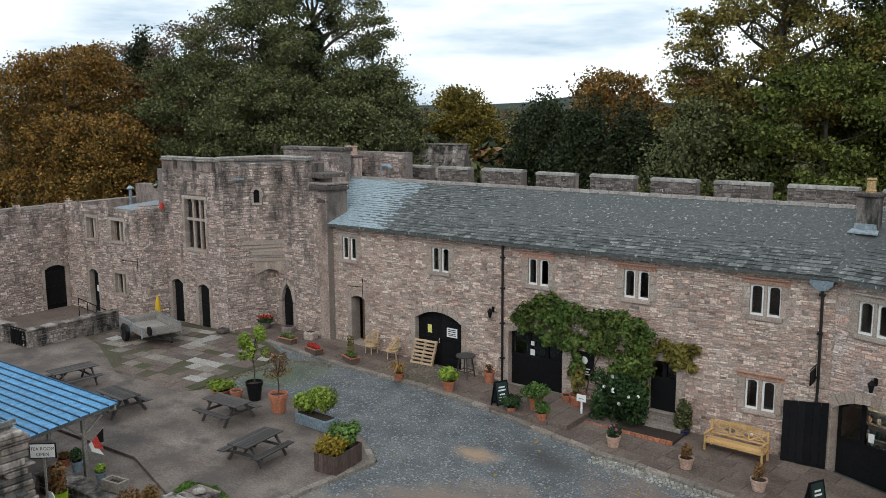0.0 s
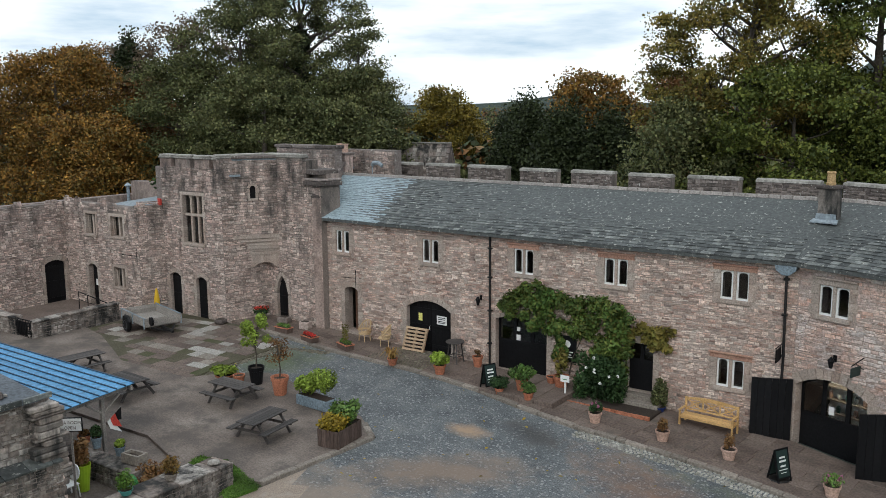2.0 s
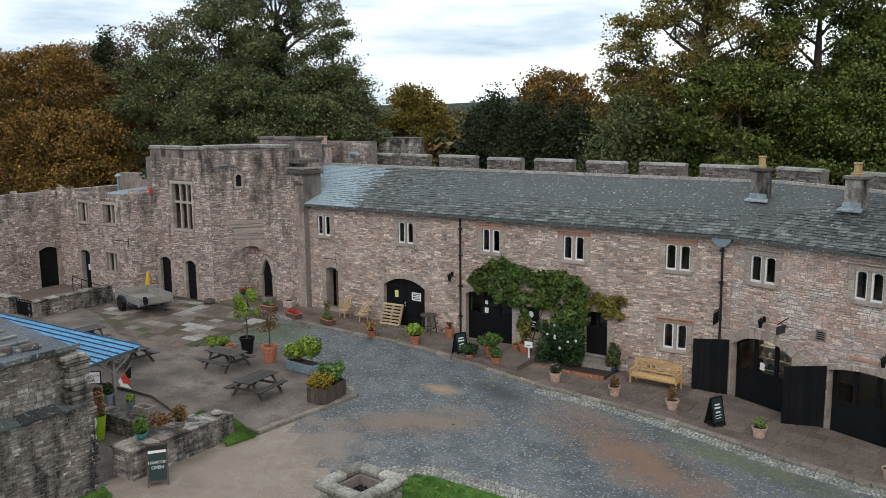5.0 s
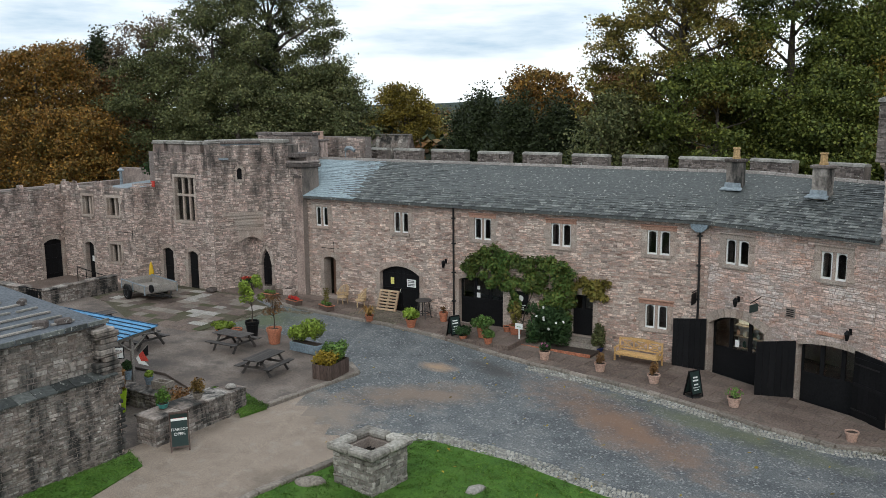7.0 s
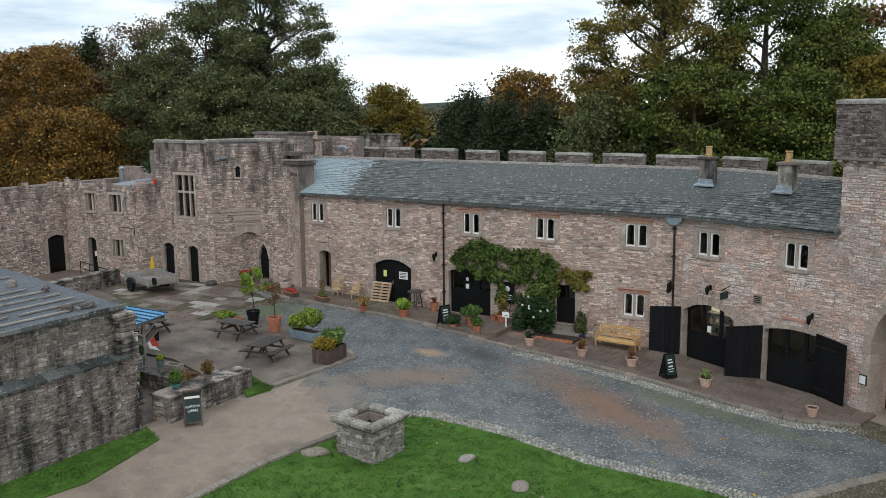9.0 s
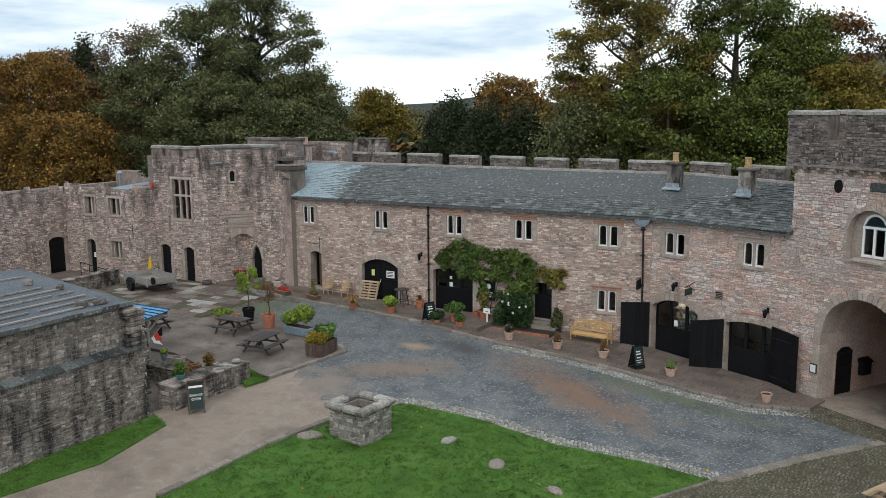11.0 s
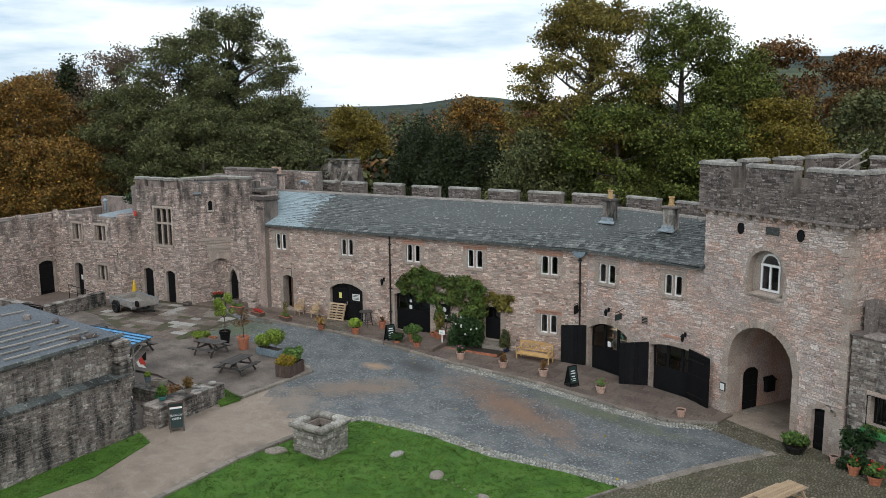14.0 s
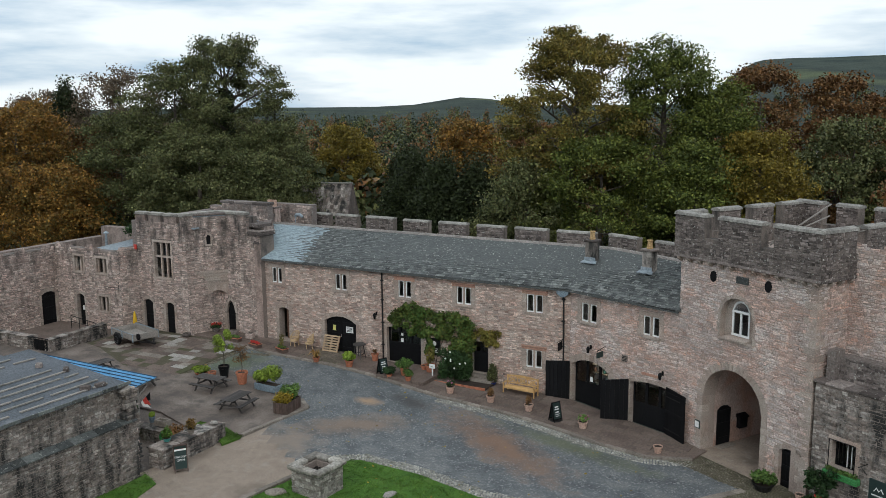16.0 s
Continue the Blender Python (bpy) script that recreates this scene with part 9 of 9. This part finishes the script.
tree("sycamore_tree", -52.0, 47.0, 14.0, 13, "dark green tree close behind the ruin", L_DARKGREEN, 204, 0.4, 0.06, **BIG)
tree("sycamore_tree", -63.0, 47.0, 15.5, 12, "dark green autumn tree behind the ruined wing", L_DARKGREEN, 205, 0.4, 0.06, **MID)
tree("sycamore_tree", -45.5, 49.0, 11.5, 8, "low dark tree above the old tower roof", L_DARKGREEN, 206, 0.4, 0.06, **MID)
tree("oak_tree", -17.0, 57.0, 23.0, 14.5, "tall open oak turning gold with dark crooked limbs", L_OAK, 211, 0.7, 0.40, lean=(0.8, 0), shape="top", open_=0.32, limbs=26, **{**BIG, "clumps": 210, "clump": 1.05})
tree("oak_tree", -9.2, 59.5, 22.2, 11.0, "tall green oak with yellowing tips", L_GREENOAK, 212, 0.6, 0.2, open_=0.3, limbs=22, **{**BIG, "clumps": 180, "clump": 1.05})
tree("oak_tree", -5.2, 60.5, 18.0, 9.0, "leafy green oak leaning from the taller one", L_GREENOAK, 217, 0.5, 0.15, **MID)
tree("oak_tree", -18.8, 52.0, 11.4, 9.5, "low dark green oak over the battlements", L_DARKGREEN, 213, 0.4, 0.06, **MID)
tree("oak_tree", -12.5, 53.0, 13.5, 12, "bushy green oak behind the curtain wall", L_GREENOAK, 214, 0.4, 0.06, **MID)
tree("oak_tree", -5.0, 54.5, 13.0, 10, "bright green oak beside the gatehouse", L_GREENOAK, 215, 0.4, 0.06, **MID)
tree("field_maple", -0.6, 57.0, 14.0, 8.0, "yellow maple beyond the gatehouse", L_YELLOW, 216, 0.4, 0.1, **MID)
tree("yew_tree", -34.5, 60.0, 11.2, 11, "nearly black yew with a spiky top", L_YEW, 221, 0.5, 0.02, shape="cone", **MID)
tree("yew_tree", -30.0, 57.0, 10.3, 10, "dark yew behind the battlements", L_YEW, 222, 0.5, 0.02, shape="cone", **MID)
tree("yew_tree", -40.5, 68.0, 10.6, 9, "dark yew hedge tree", L_YEW, 223, 0.5, 0.02, shape="cone", **MID)
tree("yew_tree", -26.0, 57.0, 10.2, 10, "dark low yew behind the range roof", L_YEW, 224, 0.5, 0.02, shape="cone", **MID)
tree("beech_tree", -69.5, 39.5, 16.2, 13, "orange autumn beech behind the ruin", L_ORANGE, 231, 0.5, 0.08, open_=0.2, **MID)
tree("beech_tree", -76.0, 45.0, 17.0, 13, "orange beech with bare upper twigs", L_ORANGE, 232, 0.5, 0.1, open_=0.2, **MID)
tree("beech_tree", -62.5, 38.5, 10.5, 9, "low orange beech close to the ruin", L_ORANGE, 233, 0.3, 0.05, **MID)
tree("beech_tree", -80.0, 36.0, 16.0, 13, "glowing orange beech at the edge of the wood", L_ORANGE, 234, 0.5, 0.08, open_=0.2, **MID)
tree("beech_tree", -72.0, 50.0, 14.0, 11, "brown beech between pine and sycamore", L_RUST, 237, 0.4, 0.08, **FAR)
tree("pine_tree", -86.0, 58.5, 18.8, 6, "slim dark pine among the beeches", L_YEW, 235, 0.4, 0.25, shape="cone", **{**FAR, "clump": 1.3})
tree("ash_tree", -80.0, 62.0, 22.0, 13, "half-bare brown ash behind the pine", L_BARE, 236, 0.6, 0.15, open_=0.1, limbs=20, **{**FAR, "per": 190, "size": 0.2})
tree("ash_tree", -93.0, 60.0, 18.5, 14, "half-bare ash at the edge of the wood", L_BARE, 238, 0.5, 0.15, open_=0.1, limbs=18, **{**FAR, "per": 170, "size": 0.2})
tree("lime_tree", -61.6, 86.0, 13.2, 11, "yellow autumn tree beyond the yews", L_YELLOW, 241, 0.4, 0.1, **FAR)
tree("beech_tree", -37.5, 76.0, 14.4, 10, "rusty orange tree in the distance", L_ORANGE, 242, 0.4, 0.08, **FAR)
tree("beech_tree", -28.0, 76.0, 13.8, 10, "orange-brown tree behind the yews", L_RUST, 243, 0.4, 0.08, **FAR)
tree("beech_tree", -5.8, 88.5, 20.2, 12, "rust brown beech behind the oaks", L_RUST, 244, 0.5, 0.08, **FAR)
tree("beech_tree", 2.5, 92.0, 19.0, 12, "dark rust tree at the edge of the wood", L_RUST, 245, 0.5, 0.08, **FAR)
tree("beech_tree", 12.0, 92.0, 20.0, 13, "brown autumn beech beyond the gatehouse", L_ORANGE, 246, 0.5, 0.08, **FAR)
tree("oak_tree", 5.0, 76.0, 14.5, 12, "dark green tree behind the gatehouse", L_DARKGREEN, 247, 0.5, 0.05, **FAR)
tree("oak_tree", 14.0, 78.0, 15.5, 13, "dark autumn green tree past the gatehouse", L_DARKGREEN, 248, 0.5, 0.05, **FAR)
tree("beech_tree", 11.0, 62.0, 9.5, 8, "rusty low tree past the tower", L_RUST, 249, 0.3, 0.05, **FAR)
tree("conifer", -42.6, 30.5, 8.0, 2.4, "small green conifer behind the ruin wall", L_ROSE, 250, 0.1, 0.05, 24, 160, 0.14, 0.5, shape="cone", limbs=5)


def woodland():
    """The far woods as one body of countless small crowns, thinning to the hills."""
    r = np.random.RandomState(5)
    groups = {"a": [], "b": [], "c": []}
    for i in range(3000):
        ang = radians(r.uniform(-72, 26))
        d = 92 + 560 * r.rand() ** 1.6
        if ang > radians(4) and d > 260:
            continue
        x, y = math.sin(ang) * d, math.cos(ang) * d
        if -45 < x < 12 and y < 95 or y < 62:
            continue
        k = "abc"[int(r.rand() * 3)]
        z = ground_height(x, y)
        hh = (5.5 if d < 260 else 7) + 5 * r.rand()
        if x > -20:
            hh += 2.5
        w = 2.6 + 2.6 * r.rand()
        for j in range(4):
            groups[k].append((x + r.uniform(-w, w) * 0.6, y + r.uniform(-w, w) * 0.6, z + hh * r.uniform(0.25, 0.95), w * 0.6, w * 0.6, hh * 0.26))
    for k, m0 in (("a", L_DARKGREEN), ("b", L_RUST), ("c", L_YEW)):
        ob = leaves_part("far_woods", leaf_cloud(groups[k], 20, 0.9, 300 + ord(k), shell=0.6, long=1.2), m0, None)
        tagged(ob, "distant autumn woods across the valley", "woodland", kind="stuff")


woodland()


def scrub():
    """Undergrowth that closes the gaps below the crowns behind the castle."""
    r = np.random.RandomState(9)
    b = []
    for i in range(420):
        x, y = r.uniform(-95, 30), r.uniform(47, 74)
        if x < -58:
            y = r.uniform(40, 66)
        z = ground_height(x, y)
        s = r.uniform(1.2, 2.2)
        b.append((x, y, z + r.uniform(0.5, 5.0), s, s, s))
    ob = leaves_part("undergrowth", leaf_cloud(b, 130, 0.36, 400), L_YEW, None)
    tagged(ob, "dark undergrowth between the trees", "undergrowth", kind="stuff")


scrub()


# ---- kerbs, flags, setts ----
def along(pts, step, rngk):
    """Places and headings along a line of points."""
    for (x0, y0), (x1, y1) in zip(pts, pts[1:]):
        length = math.hypot(x1 - x0, y1 - y0)
        a = math.degrees(math.atan2(y1 - y0, x1 - x0))
        s = 0.0
        while s < length:
            w = min(rngk.uniform(*step), length - s)
            if w < 0.12:
                break
            u = (s + w / 2) / length
            yield x0 + (x1 - x0) * u, y0 + (y1 - y0) * u, a, w
            s += w


rk = random.Random(131)
for owner, pts, up, wid, step in ((footway, KERB_LINE, 0.13, 0.26, (0.5, 1.0)), (bpy.data.objects["patio"], PATIO_POLY[:3], 0.13, 0.24, (0.4, 0.8)),
                              (bpy.data.objects["lawn"], LAWN[1:4], 0.16, 0.26, (0.7, 1.4)), (bpy.data.objects["lawn"], [LAWN[9], LAWN[10]], 0.10, 0.12, (0.8, 1.4)),
                              (bpy.data.objects["cobbled_yard"], [SETTS[0], SETTS[1], SETTS[2]], 0.045, 0.42, (0.5, 1.0))):
    for x, y, a, w in along(pts, step, rk):
        slope = -math.degrees(math.atan2(gz(x + 0.5) - gz(x - 0.5), 1.0)) * math.cos(radians(a))
        ob = part("kerb_stone", MB().soft(-w / 2 + 0.008, w / 2 - 0.008, -wid / 2, wid / 2, -0.2, rk.uniform(-0.012, 0.012), 0.025), KERB, owner)
        ob.matrix_basis = pose(x, y, gz(x) + up, 0, slope, a + rk.uniform(-1.5, 1.5))


def flags(owner, poly, up, size, material, seed, turn=0.0, limit=300, skip=0.0, others=()):
    """Flagstones of uneven sizes over an area."""
    r = random.Random(seed)
    xs, ys = [p[0] for p in poly], [p[1] for p in poly]
    cx, cy = sum(xs) / len(xs), sum(ys) / len(ys)
    c, s = math.cos(radians(turn)), math.sin(radians(turn))
    n, v = 0, -9.0
    while v < 9.0:
        dv = r.uniform(*size)
        u = -20.0 + r.uniform(0, 0.5)
        while u < 20.0:
            du = r.uniform(*size) * 1.25
            x, y = cx + (u + du / 2) * c - (v + dv / 2) * s, cy + (u + du / 2) * s + (v + dv / 2) * c
            corners = [(cx + a * c - b * s, cy + a * s + b * c) for a, b in ((u, v), (u + du, v), (u + du, v + dv), (u, v + dv))]
            if all(inside(p, q, poly) for p, q in corners) and r.random() >= skip and n < limit:
                m0 = material
                for share, mm in others:
                    if r.random() < share:
                        m0 = mm
                z = r.uniform(-0.006, 0.008)
                slope = -math.degrees(math.atan2(gz(x + 0.5) - gz(x - 0.5), 1.0))
                ob = part("flagstone", MB().soft(-du / 2 + 0.012, du / 2 - 0.012, -dv / 2 + 0.012, dv / 2 - 0.012, -0.03, 0.012, 0.01), m0, owner)
                ob.matrix_basis = pose(x, y, gz(x) + up + z, 0, slope * c, turn + r.uniform(-1, 1))
                n += 1
            u += du
        v += dv


flags(footway, FOOT, 0.118, (0.5, 0.85), FLAG, 141, -6, 300)
flags(paved, PAVED, 0.055, (0.45, 0.8), FLAG, 142, 8, 230, 0.14, ((0.12, FLAGWHITE), (0.24, KERB)))


def cobbles(name, poly, up, size, label, seed, cap=9000, keep=None, material=COBBLE):
    """Rounded setts, each with its own edges, as one body."""
    r = random.Random(seed)
    xs, ys = [p[0] for p in poly], [p[1] for p in poly]
    mb = MB()
    n = 0
    y = min(ys)
    row = 0
    while y < max(ys):
        x = min(xs) + (size * 0.5 if row % 2 else 0)
        while x < max(xs):
            if inside(x, y, poly) and n < cap and (not keep or keep(x, y)):
                a, w, d, h = r.uniform(-.5, .5), size * r.uniform(0.34, 0.5), size * r.uniform(0.3, 0.44), r.uniform(0.008, 0.02)
                z = gz(x) + up
                ca, sa = math.cos(a), math.sin(a)
                o = [(-w, -d), (w, -d), (w, d), (-w, d)]
                vs = [(x + p * ca - q * sa, y + p * sa + q * ca, z - 0.02) for p, q in o] + [(x + p * 0.62 * ca - q * 0.62 * sa, y + p * 0.62 * sa + q * 0.62 * ca, z + h) for p, q in o]
                mb.add(vs, [(4, 5, 6, 7), (0, 1, 5, 4), (1, 2, 6, 5), (2, 3, 7, 6), (3, 0, 4, 7)])
                n += 1
            x += size * r.uniform(0.92, 1.08)
        y += size * 0.86
        row += 1
    ob = link(name, mb, material)
    return tagged(ob, label, "cobbles", kind="stuff")


cobbles("cobbles", APRON, 0.016, 0.13, "mossy cobbles of the apron", 157, 4000)
cobbles("cobbles", SETTS, 0.012, 0.13, "mossy rounded cobbles in front of the gatehouse", 151, 26000, keep=lambda x, y: y > 12.5)


def band(pts, side):
    out = [(x, y) for x, y in pts]
    back = []
    for i, (x, y) in enumerate(pts):
        x0, y0 = pts[max(0, i - 1)]
        x1, y1 = pts[min(len(pts) - 1, i + 1)]
        l = math.hypot(x1 - x0, y1 - y0)
        back.append((x - (y1 - y0) / l * side, y + (x1 - x0) / l * side))
    return out + back[::-1]


cobbles("cobbles", band(KERB_LINE[5:], -0.75), 0.012, 0.15, "strip of cobbles below the kerb", 152, 4000, material=COBBLE_PALE)
cobbles("cobbles", band([(-13.5, 13.4), (-12.7, 15.5), (-11.9, 16.13), (-8.8, 16.3), (-5.4, 15.78), (-2.25, 16.13), (0.14, 15.98)], 0.8), 0.014, 0.15, "strip of pale cobbles along the lawn", 153, 4000, material=COBBLE_PALE)
cobbles("cobbles", [(-24.6, 27.1), (-21.3, 27.2), (-21.4, 29.5), (-24.1, 29.5)], 0.125, 0.16, "cobbled patch before the double doors", 155, 2500)
cobbles("cobbles", band([(-28.6, 20.2), (-28.9, 26.0), (-26.5, 26.9)], -0.5), 0.02, 0.16, "cobbled edge of the paved corner", 156, 2500)


def tufts():
    """Blades of grass along the edges of the lawn and verges."""
    r = np.random.RandomState(17)
    b = []
    for poly, up, n in ((LAWN, 0.06, 5200), (VERGE, 0.05, 1500), (STRIP, 0.11, 1500)):
        xs, ys = [p[0] for p in poly], [p[1] for p in poly]
        k = 0
        while k < n:
            x, y = r.uniform(min(xs), max(xs)), r.uniform(min(ys), max(ys))
            if y > 2 and inside(x, y, poly):
                b.append((x, y, gz(x) + up + 0.03, 0.16, 0.16, 0.012))
            k += 1
    ob = leaves_part("grass_tufts", leaf_cloud(b, 16, 0.026, 18, long=2.4), L_GRASS, None)
    tagged(ob, "short green grass tufts of the lawn", "grass", kind="stuff")
    b = []
    for k in range(260):
        x, y = r.uniform(-30, 4), r.uniform(4, 27)
        if inside(x, y, LAWN) or inside(x, y, ROAD_POLY) or inside(x, y, STRIP):
            b.append((x, y, gz(x) + 0.1, 0.02, 0.02, 0.01))
    ob = leaves_part("fallen_leaves", leaf_cloud(b, 1, 0.09, 19, flat=3.0), L_GOLD, None)
    tagged(ob, "scattered yellow fallen leaves", "leaves", kind="stuff")


tufts()


# ---- single stones, slates and setts come last ----
for late in LATE:
    late()
for owner, v in SINGLE_SLATES:
    o = v[0]
    mb = MB().add([p - o for p in v], SLATE_FACES)
    sl = part("slate", mb, SLATE, owner)
    sl.location = o
